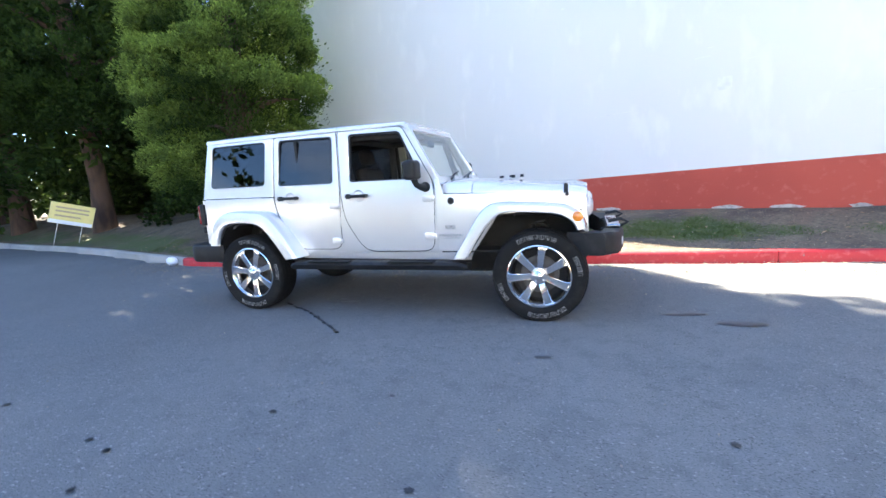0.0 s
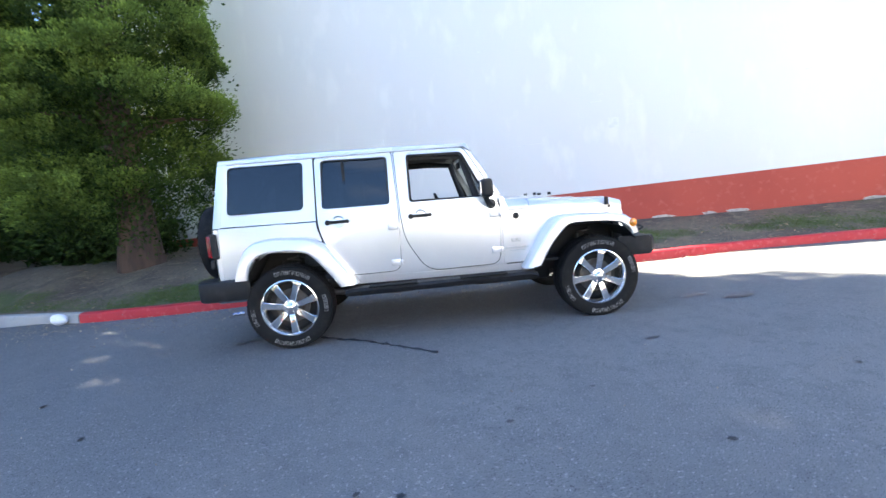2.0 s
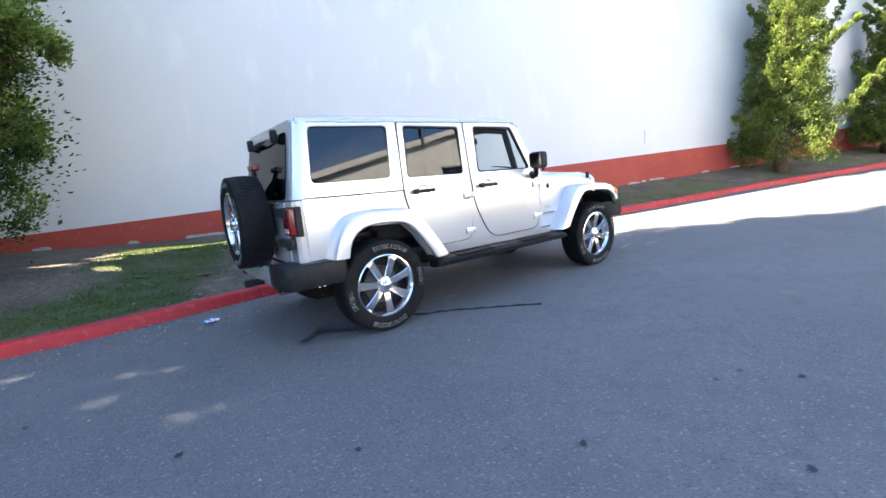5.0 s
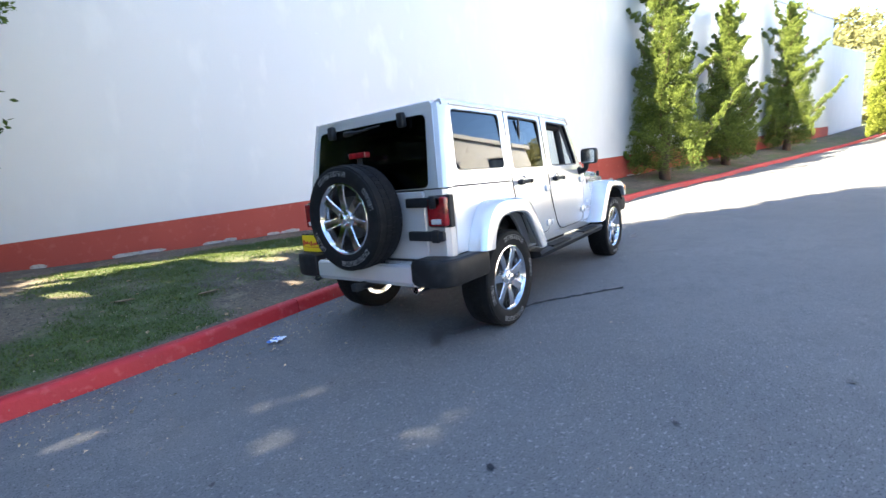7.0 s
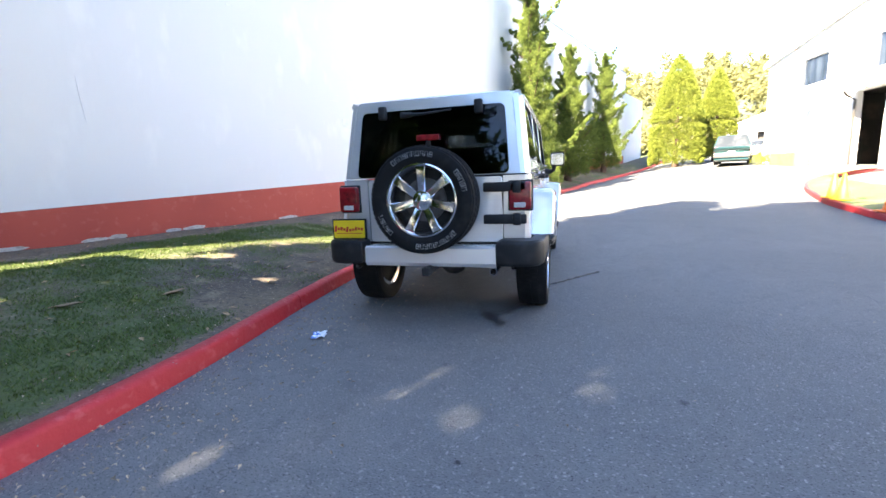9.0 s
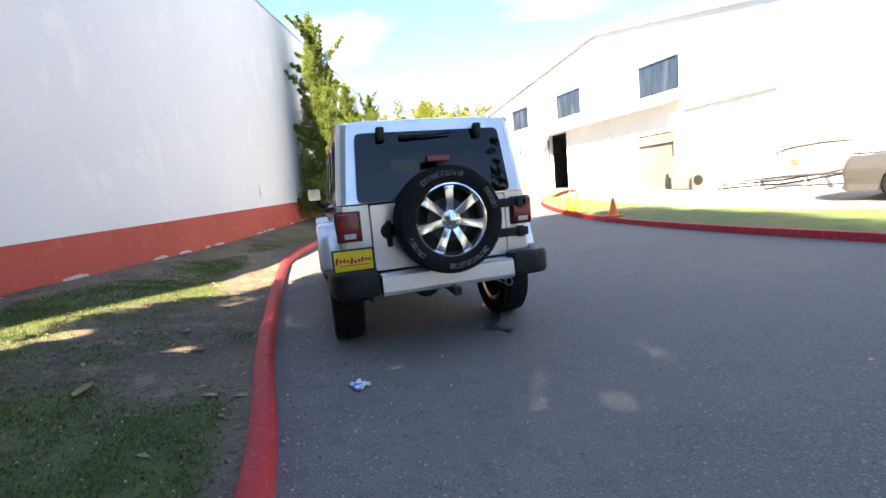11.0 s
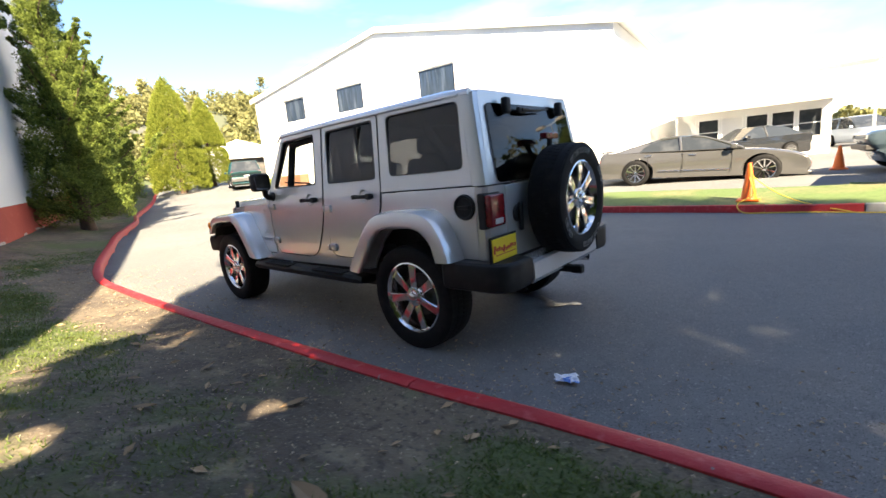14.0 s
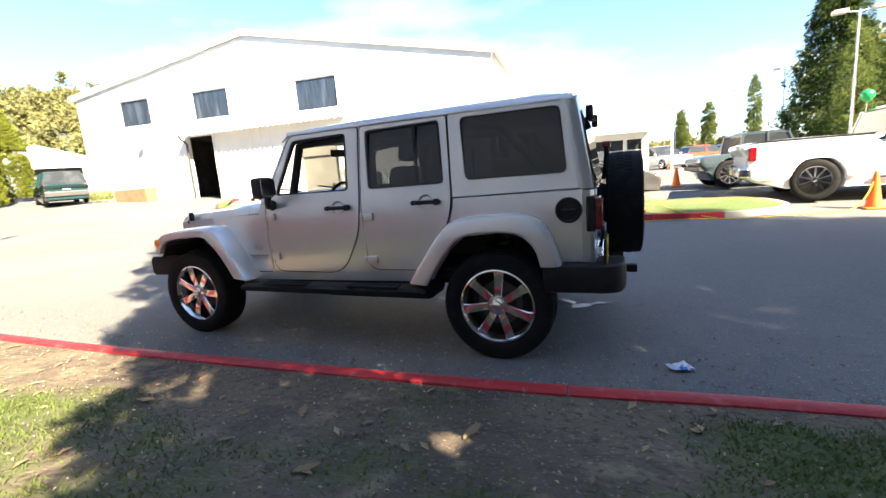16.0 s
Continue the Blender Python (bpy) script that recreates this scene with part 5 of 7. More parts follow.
# mirrors
for sgn in (-1, 1):
    bm = box(-1.1, -0.99, -0.088, 0.088, -0.085, 0.085, 0.034, 4)
    moved(bm, Matrix.Translation((0, sgn * 0.905, 1.338)))
    mr = part("mirror", bm, M["black_plastic"], car, "black door mirror on a curved arm", smooth=50)
    part("mirror_glass", plate(rounded([(-0.075, -0.07), (0.075, -0.07), (0.075, 0.07), (-0.075, 0.07)], 0.025), [], 0.004, (), lambda u, w, d, sgn=sgn: (-1.104 - d, sgn * 0.905 + u, 1.338 + w)), M["chrome"], mr)
    bm = tube([(-0.985, sgn * 0.765, 1.185), (-1.0, sgn * 0.82, 1.185), (-1.03, sgn * 0.86, 1.21), (-1.05, sgn * 0.87, 1.27)], [0.035, 0.03, 0.026, 0.03], 10)
    lathe([(0, 0.03), (0.035, 0.028), (0.046, 0.012), (0.046, 0)], 18, Matrix.Translation((-0.985, sgn * 0.757, 1.185)) @ Matrix.Diagonal((1, sgn, 1, 1)), bm)
    part("mirror_arm", bm, M["black_plastic"], mr, smooth=50)
    bm = lathe([(0, 0.014), (0.014, 0.013), (0.016, 0.006), (0.03, 0.006), (0.034, 0)], 18, Matrix.Translation((-0.755, sgn * (side_y(1.05) - 0.005), 1.05)) @ Matrix.Diagonal((1, sgn, 1, 1)))
    part("antenna_base" if sgn < 0 else "cowl_plug", bm, M["black_plastic"] if sgn < 0 else M["silver"], car, smooth=40)
    # badges as plain bars
    y = side_y(0.8) - 0.002
    part("badge", plate(rounded([(-0.815, 0.8), (-0.725, 0.8), (-0.72, 0.838), (-0.82, 0.838)], 0.012), [], 0.006, (), lambda u, w, d, sgn=sgn, y=y: (u, sgn * (y + 0.003 + d), w)), M["grey_badge"], car, "small grey badge")
    for k in range(9):
        x = -0.88 + 0.0265 * k
        part("badge_bar", box(x, x + 0.017, sgn * (y - 0.004), sgn * (y + 0.004), 0.738, 0.756), M["grey_badge"], car)
    part("badge_bar", box(-0.84, -0.69, sgn * (y - 0.004), sgn * (y + 0.003), 0.717, 0.725), M["grey_badge"], car)
    # running board
    secs = []
    for x, o in ((-2.42, 0.02), (-2.36, 0), (-0.68, 0), (-0.6, 0.03)):
        secs.append([(x, sgn * yy, zz) for yy, zz in ((0.74, 0.5), (0.8, 0.53 - o), (0.9 - o, 0.525 - o), (0.92 - o, 0.5 - o), (0.9 - o, 0.455), (0.8, 0.44), (0.74, 0.45))])
    rb = part("running_board", loft(secs), M["black_plastic"], car, "black tubular side step", smooth=40)
    for x0, x1 in ((-2.2, -1.75), (-1.35, -0.9)):
        part("step_pad", box(x0, x1, sgn * 0.82, sgn * 0.925, 0.518, 0.534, 0.006), M["rubber"], rb)


# wheels
def wheel_parts(parent, seed=0):
    """One wheel about y, its face towards -y, centred at 0."""
    R, W = 0.394, 0.122
    prof = [(0.262, -0.098), (0.268, -0.112), (0.3, -0.126), (0.345, -0.128), (0.375, -0.12), (0.386, -0.104), (R - 0.004, -0.088), (R - 0.002, 0.088), (0.386, 0.104), (0.375, 0.12), (0.33, 0.128), (0.28, 0.118), (0.262, 0.1)]
    bm = lathe(prof, 56)
    tyre = part("tyre", bm, M["rubber"], parent, "black all-terrain tyre with worn white sidewall lettering", smooth=40)
    tread = bmesh.new()
    for k in range(66):
        a = 2 * math.pi * k / 66
        for row, (y0, y1, off) in enumerate(((-0.112, -0.062, 0.0), (-0.052, -0.006, 0.4), (0.006, 0.052, 0.0), (0.062, 0.112, 0.4))):
            q = box(-0.0145, 0.0145, y0, y1, R - 0.012, R + (0.001 if abs(y0 + y1) < 0.12 else -0.006))
            join(tread, moved(q, Matrix.Rotation(a + off * 0.12, 4, "Y")))
    part("tread", tread, M["rubber"], tyre, kind="stuff")
    let = bmesh.new()
    for start, count in ((-0.62, 10), (2.35, 10), (0.95, 5), (3.95, 5)):
        for k in range(count):
            a = start + k * 0.1
            w, h = 0.0125, 0.0185
            bars = [(-w, -w + 0.005, -h, h), (w - 0.005, w, -h, h * (0.1 if k % 3 == 1 else 1)), (-w, w, h - 0.005, h)]
            if k % 2:
                bars.append((-w, w, -0.003, 0.003))
            if k % 3 == 0:
                bars.append((-w, w, -h, -h + 0.006))
            for u0, u1, w0, w1 in bars:
                join(let, moved(box(u0, u1, -0.1288, -0.1265, 0.333 + w0, 0.333 + w1), Matrix.Rotation(a, 4, "Y")))
    part("lettering", let, M["letters"], tyre, "worn white raised lettering", kind="stuff")
    rim = part("rim", lathe([(0.262, -0.1), (0.266, -0.113), (0.256, -0.117), (0.248, -0.104), (0.236, -0.085), (0.225, -0.03), (0.215, 0.06), (0.225, 0.09), (0.262, 0.1)], 56), M["chrome"], parent, "polished seven-spoke alloy rim", smooth=40)
    for k in range(7):
        a = 2 * math.pi * k / 7
        secs = []
        for r, hw, y, th in ((0.045, 0.03, -0.078, 0.03), (0.075, 0.029, -0.09, 0.034), (0.15, 0.031, -0.099, 0.034), (0.215, 0.034, -0.103, 0.032), (0.238, 0.039, -0.102, 0.028), (0.25, 0.05, -0.1, 0.024)):
            secs.append([(-hw, y + 0.007, r), (-hw * 0.82, y, r), (0, y + 0.002, r), (hw * 0.82, y, r), (hw, y + 0.007, r), (hw * 0.7, y + th, r), (-hw * 0.7, y + th, r)])
        part("spoke", moved(loft(secs), Matrix.Rotation(a, 4, "Y")), M["chrome"], rim, smooth=30)
    part("hub", lathe([(0, -0.126), (0.026, -0.125), (0.034, -0.119), (0.037, -0.1), (0.044, -0.096), (0.068, -0.093), (0.078, -0.078), (0.078, 0.02)], 28), M["chrome"], rim, smooth=35)
    for k in range(5):
        a = 2 * math.pi * (k + 0.5) / 5
        part("lug_nut", lathe([(0, -0.104), (0.008, -0.102), (0.01, -0.08)], 8, Matrix.Translation((0.052 * math.cos(a), 0, 0.052 * math.sin(a)))), M["chrome"], rim)
    part("brake_disc", lathe([(0.04, -0.015), (0.16, -0.015), (0.16, 0.01), (0.04, 0.01)], 32, closed=True), M["dull_metal"], parent)
    part("inner_dish", lathe([(0.0, 0.035), (0.218, 0.03), (0.22, 0.045), (0.0, 0.05)], 32), M["under"], parent)


def wheel(parent, m):
    w = new("wheel")
    w.empty_display_size = 0.1
    w.parent = parent
    w.matrix_basis = m
    wheel_parts(w)
    return w


first = wheel(car, Matrix.Translation((0, -0.748, 0.398)) @ Matrix.Rotation(radians(8), 4, "Y"))


def wheel_again(m, plain=False):
    made = copy_thing(first, m)
    made.parent = car
    if plain:      # black sidewall outwards
        for ob in [c for c in made.children_recursive if c.name.startswith("lettering")]:
            bpy.data.objects.remove(ob)
    return made


wheel_again(Matrix.Translation((-2.947, -0.748, 0.398)) @ Matrix.Rotation(radians(21), 4, "Y"))
wheel_again(Matrix.Translation((0, 0.748, 0.398)) @ Matrix.Rotation(radians(180), 4, "Z") @ Matrix.Rotation(radians(-12), 4, "Y"), True)
wheel_again(Matrix.Translation((-2.947, 0.748, 0.398)) @ Matrix.Rotation(radians(180), 4, "Z") @ Matrix.Rotation(radians(5), 4, "Y"), True)
spare = wheel_again(Matrix.Translation((-3.785, -0.015, 1.01)) @ Matrix.Rotation(radians(-90), 4, "Z") @ Matrix.Rotation(radians(0), 4, "Y"))
part("spare_carrier", lathe([(0, 0.0), (0.13, 0.0), (0.13, 0.1), (0.17, 0.18), (0, 0.18)], 24, Matrix.Translation((-3.79, -0.015, 1.01)) @ Matrix.Rotation(radians(-90), 4, "Z")), M["black_plastic"], car)
bm = tube([(-3.64, -0.015, 1.2), (-3.66, -0.015, 1.38), (-3.66, -0.015, 1.45)], 0.02, 8)
part("brake_lamp_stalk", bm, M["black_plastic"], car)
part("high_brake_lamp", box(-3.69, -3.63, -0.105, 0.075, 1.445, 1.49, 0.008), M["red_lens"], car, "red high brake lamp over the spare wheel")

# underbody
bm = box(-3.45, 0.3, -0.42, -0.32, 0.44, 0.56)
box(-3.45, 0.3, 0.32, 0.42, 0.44, 0.56, 0, 2, bm)
box(-3.5, -0.1, -0.72, 0.72, 0.575, 0.6, 0, 2, bm)
box(-2.3, -1.2, -0.3, 0.25, 0.36, 0.5, 0.03, 2, bm)
box(-3.5, -3.1, -0.35, 0.35, 0.45, 0.58, 0.03, 2, bm)
part("chassis", bm, M["under"], car)
part("skid_plate", box(-1.15, -0.3, -0.3, 0.3, 0.31, 0.5, 0.04), M["under"], car)
part("fuel_tank", box(-2.35, -1.3, 0.28, 0.62, 0.34, 0.56, 0.05), M["under"], car)
part("exhaust_pipe", tube([(-0.6, -0.2, 0.38), (-2.0, -0.34, 0.36), (-2.6, -0.5, 0.44), (-3.4, -0.5, 0.46)], 0.032, 8), M["dull_metal"], car)
for x, yd in ((0, 0.25), (-2.947, 0.0)):
    bm = tube([(x, -0.72, 0.4), (x, 0.72, 0.4)], 0.042, 10)
    bmesh.ops.create_uvsphere(bm, u_segments=14, v_segments=10, radius=0.14, matrix=Matrix.Translation((x, yd, 0.4)))
    part("axle", bm, M["dull_metal"], car, smooth=50)
    for sgn in (-1, 1):
        part("spring", tube([(x + 0.06 * math.cos(a), sgn * 0.52 + 0.06 * math.sin(a), 0.45 + a * 0.0105) for a in np.linspace(0, 38, 90)], 0.009, 5), M["dull_metal"], car)
        part("damper", tube([(x - 0.12, sgn * 0.58, 0.34), (x - 0.08, sgn * 0.55, 0.8)], 0.027, 8), M["under"], car)

# cabin
part("cabin_floor", box(-3.45, -0.95, -0.7, 0.7, 0.61, 0.64), M["cloth"], car)
part("dashboard", loft([[(-0.9, y, 0.8), (-0.87, y, 1.2), (-1.02, y, 1.225), (-1.14, y, 1.19), (-1.17, y, 1.05), (-1.12, y, 0.8)] for y in (-0.68, 0.68)]), M["black_plastic"], car, smooth=40)
rim = [(-1.38 - 0.075 * math.sin(a), 0.36 + 0.185 * math.cos(a), 1.16 + 0.17 * math.sin(a)) for a in np.linspace(0, 2 * math.pi, 29)]
bm = tube(rim, 0.015, 8)
for a in (0.3, 2.84, 4.71):
    tube([(-1.34, 0.36, 1.15), (-1.38 - 0.075 * math.sin(a), 0.36 + 0.185 * math.cos(a), 1.16 + 0.17 * math.sin(a))], 0.016, 6, bm)
tube([(-1.34, 0.36, 1.15), (-1.1, 0.36, 1.08)], 0.035, 8, bm)
part("steering_wheel", bm, M["black_plastic"], car, smooth=50)


def seat(x, y, w):
    bm = box(x - 0.02, x + 0.5, y - w, y + w, 0.72, 0.9, 0.06, 4)
    moved(bm, Matrix())
    back = box(-0.07, 0.07, y - w, y + w, 0, 0.62, 0.06, 4)
    join(bm, moved(back, Matrix.Translation((x, 0, 0.82)) @ Matrix.Rotation(radians(-14), 4, "Y")))
    for yy in ((y,) if w < 0.4 else (y - 0.36, y + 0.36)):
        head = box(-0.05, 0.05, yy - 0.13, yy + 0.13, 0.66, 0.83, 0.045, 4)
        join(bm, moved(head, Matrix.Translation((x, 0, 0.82)) @ Matrix.Rotation(radians(-12), 4, "Y")))
    part("seat", bm, M["cloth"], car, "dark cloth seat with headrest", smooth=50)


seat(-1.98, -0.36, 0.25), seat(-1.98, 0.36, 0.25), seat(-2.82, 0.0, 0.6)
for sgn in (-1, 1):
    part("roll_bar", tube([(-1.05, sgn * 0.62, 1.1), (-1.22, sgn * 0.6, 1.66), (-1.5, sgn * 0.58, 1.69), (-2.7, sgn * 0.58, 1.69), (-3.0, sgn * 0.6, 1.62), (-3.35, sgn * 0.62, 1.2)], 0.035, 10), M["cloth"], car)
    part("roll_bar", tube([(-1.9, sgn * 0.62, 0.7), (-1.9, sgn * 0.6, 1.6), (-1.9, sgn * 0.55, 1.68), (-1.9, 0, 1.69)], 0.04, 10), M["cloth"], car)
part("rear_view_mirror", box(-1.2, -1.17, -0.11, 0.11, 1.58, 1.65, 0.012, 3), M["black_plastic"], car)


# ---------------------------------------------------------------- the workshop's fittings
M.update(
    shop_glass=material("reeded_window_panel", (0.03, 0.045, 0.075), 0.12, spots=((2.5, (0.02, 0.03, 0.045), 0.4, 0.65), (0.9, (0.06, 0.08, 0.11), 0.55, 0.7)), stretch=(3, 3, 0.4)),
    dark_glass=material("dark_window_glass", (0.03, 0.035, 0.04), 0.05, spots=((2, (0.06, 0.065, 0.07), 0.5, 0.7),)),
    grey_paint=material("grey_metallic_paint", (0.165, 0.163, 0.158), 0.25, 0.62, coat=1.0, spots=((500, (0.2, 0.197, 0.192), 0.45, 0.7),)),
    teal_paint=material("teal_metallic_paint", (0.008, 0.055, 0.06), 0.3, 0.3, coat=1.0, spots=((300, (0.012, 0.075, 0.08), 0.45, 0.7),)),
    white_paint=material("white_car_paint", (0.8, 0.8, 0.8), 0.3, coat=1.0, spots=((2, (0.77, 0.77, 0.77), 0.45, 0.7),)),
    black_paint=material("black_car_paint", (0.015, 0.016, 0.018), 0.2, coat=1.0, spots=((3, (0.02, 0.02, 0.022), 0.45, 0.7),)),
    blue_paint=material("slate_blue_car_paint", (0.06, 0.09, 0.11), 0.35, 0.3, coat=1.0, spots=((3, (0.07, 0.1, 0.12), 0.45, 0.7),)),
    orange_paint=material("orange_car_paint", (0.5, 0.07, 0.02), 0.3, coat=1.0, spots=((3, (0.44, 0.06, 0.02), 0.45, 0.7),)),
    silver_far=material("pale_blue_silver_paint", (0.4, 0.46, 0.55), 0.35, 0.4, coat=1.0, spots=((3, (0.43, 0.48, 0.56), 0.45, 0.7),)),
    cone_orange=material("orange_cone_plastic", (0.85, 0.16, 0.015), 0.5, spots=((9, (0.7, 0.12, 0.012), 0.5, 0.75),)),
    cone_yellow=material("yellow_cone_plastic", (0.85, 0.52, 0.03), 0.5, spots=((9, (0.75, 0.42, 0.02), 0.5, 0.75),)),
    rope=material("yellow_rope", (0.75, 0.55, 0.08), 0.8, spots=((80, (0.6, 0.42, 0.06), 0.45, 0.6),)),
    tan=material("tan_render", (0.55, 0.5, 0.42), 0.8, spots=((1, (0.5, 0.45, 0.38), 0.4, 0.7),)),
    pale=material("pale_cladding", (0.72, 0.72, 0.7), 0.6, spots=((1, (0.66, 0.66, 0.64), 0.4, 0.7),)),
    steel=material("galvanised_steel", (0.5, 0.51, 0.52), 0.4, 0.8, spots=((12, (0.4, 0.41, 0.42), 0.45, 0.65),)),
    paper=material("white_paper", (0.8, 0.82, 0.86), 0.7, spots=((40, (0.7, 0.74, 0.82), 0.5, 0.6),)),
    blue_ink=material("blue_print", (0.08, 0.22, 0.6), 0.6, spots=((40, (0.1, 0.27, 0.65), 0.5, 0.6),)),
    sign_yellow=material("pale_yellow_sign", (0.8, 0.7, 0.28), 0.6, spots=((6, (0.72, 0.62, 0.25), 0.45, 0.7),)),
    sign_print=material("faded_print", (0.5, 0.4, 0.25), 0.7, spots=((60, (0.42, 0.33, 0.2), 0.45, 0.6),)),
    tar=material("black_tar_seal", (0.012, 0.012, 0.014), 0.4, spots=((30, (0.03, 0.03, 0.033), 0.5, 0.7),), bump=((60, 0.4),)),
    oil=material("oil_stain", (0.04, 0.041, 0.043), 0.35, spots=((9, (0.05, 0.052, 0.057), 0.4, 0.6),)),
    wet=material("wet_trickle", (0.05, 0.052, 0.056), 0.28, spots=((9, (0.07, 0.072, 0.076), 0.4, 0.6),)),
    chip=material("pale_wood_chip", (0.33, 0.26, 0.18), 0.9, island=0.5),
    balloon=material("green_balloon", (0.02, 0.5, 0.12), 0.25, spots=((4, (0.03, 0.56, 0.15), 0.45, 0.7),)),
)


def shop_box(name, u0, u1, d0, d1, z0, z1, mat, parent=None, label="", bevel=0.0):
    """A block before (d > 0) or behind the workshop's front."""
    q = box(u0, u1, d0, d1, z0, z1, bevel)
    for v in q.verts:
        v.co = front(v.co.x, v.co.z, v.co.y)
    bmesh.ops.recalc_face_normals(q, faces=q.faces)
    return part(name, q, mat, parent or shop, label)


for k, (a, b, c, d) in enumerate(W_HOLES):
    win = shop_box("window", a, b, -0.16, -0.12, c, d, M["shop_glass"], label="bluish reeded high window")
    for u0, u1, z0, z1 in ((a, a + 0.06, c, d), (b - 0.06, b, c, d), (a + 0.06, b - 0.06, c, c + 0.06), (a + 0.06, b - 0.06, d - 0.06, d)):
        shop_box("window_frame", u0, u1, -0.119, -0.07, z0, z1, M["trim_white"], win)
    for q in range(1, 4):
        u = a + (b - a) * q / 4
        shop_box("glazing_bar", u - 0.015, u + 0.015, -0.119, -0.1, c + 0.06, d - 0.06, M["shop_glass"], win)
# canopy over the bay, with its corrugated edge, and a drip ledge beyond
can = part("canopy", loft([[tuple(front(u, z, d)) for d, z in ((0.0, 4.3), (0.0, 4.62), (0.75, 4.36), (0.75, 4.22))] for u in (-2.6, 6.55)]), M["trim_white"], shop, "white lean-to canopy with a ribbed edge")
for u in np.arange(-2.5, 6.5, 0.3):
    shop_box("canopy_rib", u, u + 0.13, 0.752, 0.79, 4.15, 4.3, M["trim_white"], can)
shop_box("drip_ledge", -6.2, -2.62, 0.0, 0.14, 3.84, 3.95, M["trim_white"])
part("downpipe", tube([tuple(front(6.62, 4.25, 0.72)), tuple(front(6.7, 4.05, 0.5)), tuple(front(6.75, 3.85, 0.12)), tuple(front(6.75, 1.0, 0.12))], 0.055, 8), M["dull_metal"], shop, "dark downpipe")
rd = shop_box("roller_door", -2.0, 0.05, -0.2, -0.14, -0.4, 2.6, M["beige"], label="beige roller door under a shaded head")
for z in np.arange(0.3, 2.6, 0.22):
    shop_box("slat_joint", -1.98, 0.03, -0.139, -0.133, z, z + 0.02, M["beige"], rd)
shop_box("door_head", -2.0, 0.05, -0.22, -0.05, 2.61, 3.08, M["beige"])
for u in (-2.06, 0.06):
    shop_box("door_jamb", u, u + 0.05, 0.002, 0.05, -0.3, 3.1, M["tan"])
for u0, u1 in ((5.05, 5.13), (6.87, 6.95)):
    shop_box("bay_jamb", u0, u1, 0.002, 0.06, 0.5, 4.2, M["trim_white"])
# things in the bay
clutter = thing("workshop_shelf", Matrix.Translation(front(6.1, 0.56, -4.6)), "dim loaded steel shelf inside the open bay", "shelf")
for z in (0.1, 0.9, 1.7, 2.5):
    part("board", box(-0.9, 0.9, -0.3, 0.3, z, z + 0.05), M["dull_metal"], clutter)
for x in (-0.88, 0.88):
    for y in (-0.28, 0.28):
        part("post", box(x - 0.03, x + 0.03, y - 0.03, y + 0.03, 0, 3), M["dull_metal"], clutter)
bike = thing("quad_bike", Matrix.Translation(front(5.8, 0.56, -1.6)), "small dim quad bike parked inside the bay", "vehicle")
part("body", box(-0.55, 0.55, -0.3, 0.3, 0.35, 0.75, 0.1, 3), M["white_paint"], bike)
part("seat", box(-0.3, 0.25, -0.18, 0.18, 0.76, 0.88, 0.05), M["black_plastic"], bike)
for x in (-0.5, 0.5):
    for y in (-0.42, 0.42):
        part("wheel", lathe([(0, 0.12), (0.2, 0.12), (0.26, 0.06), (0.26, -0.06), (0.2, -0.12), (0, -0.12)], 16, Matrix.Translation((x, y, 0.26))), M["rubber"], bike)
part("handlebar", tube([(0.35, -0.35, 1.05), (0.42, 0, 0.95), (0.35, 0.35, 1.05)], 0.02, 6), M["dull_metal"], bike)
fl = thing("flood_lamp", Matrix.Translation(front(9.35, 4.35, 0.0)), "small grey wall floodlight on a bracket", "lamp")
part("bracket", tube([(0, 0, 0), (0, 0.3, 0.1), (0.02, 0.45, 0.05)], 0.025, 6), M["steel"], fl)
part("head", moved(box(-0.12, 0.12, -0.1, 0.1, -0.16, 0.12, 0.03), Matrix.Translation((0.02, 0.5, -0.05)) @ Matrix.Rotation(radians(30), 4, "X")), M["steel"], fl)
pl = thing("planter_box", Matrix.Translation(front(10.3, land(21, -12.6) - 0.05, 0.6)) @ Matrix.Rotation(B_TURN, 4, "Z"), "long rust-brown board planter at the wall", "planter")
for y in (-0.35, 0.3):
    part("side_board", box(-1.1, 1.1, y, y + 0.06, 0, 0.72, 0.01), M["brown_board"], pl)
for x in (-1.1, 1.04):
    part("end_board", box(x, x + 0.06, -0.288, 0.298, 0, 0.72, 0.01), M["brown_board"], pl)
part("soil", box(-1.03, 1.03, -0.286, 0.296, 0.3, 0.62), M["bark"], pl)
sh = thing("shrub", Matrix.Translation(front(12.6, land(23, -12) - 0.02, 0.7)), "low rounded yellow-green shrub by the wall", "shrub")
crown_mesh("crown", sh, M["thuja"], 61, [(math.cos(a) * 0.6, math.sin(a) * 0.35, 0.35 + 0.12 * math.sin(3 * a), 0.35) for a in np.linspace(0, 6, 9)] + [(0, 0, 0.55, 0.4)], 130, 0.1)
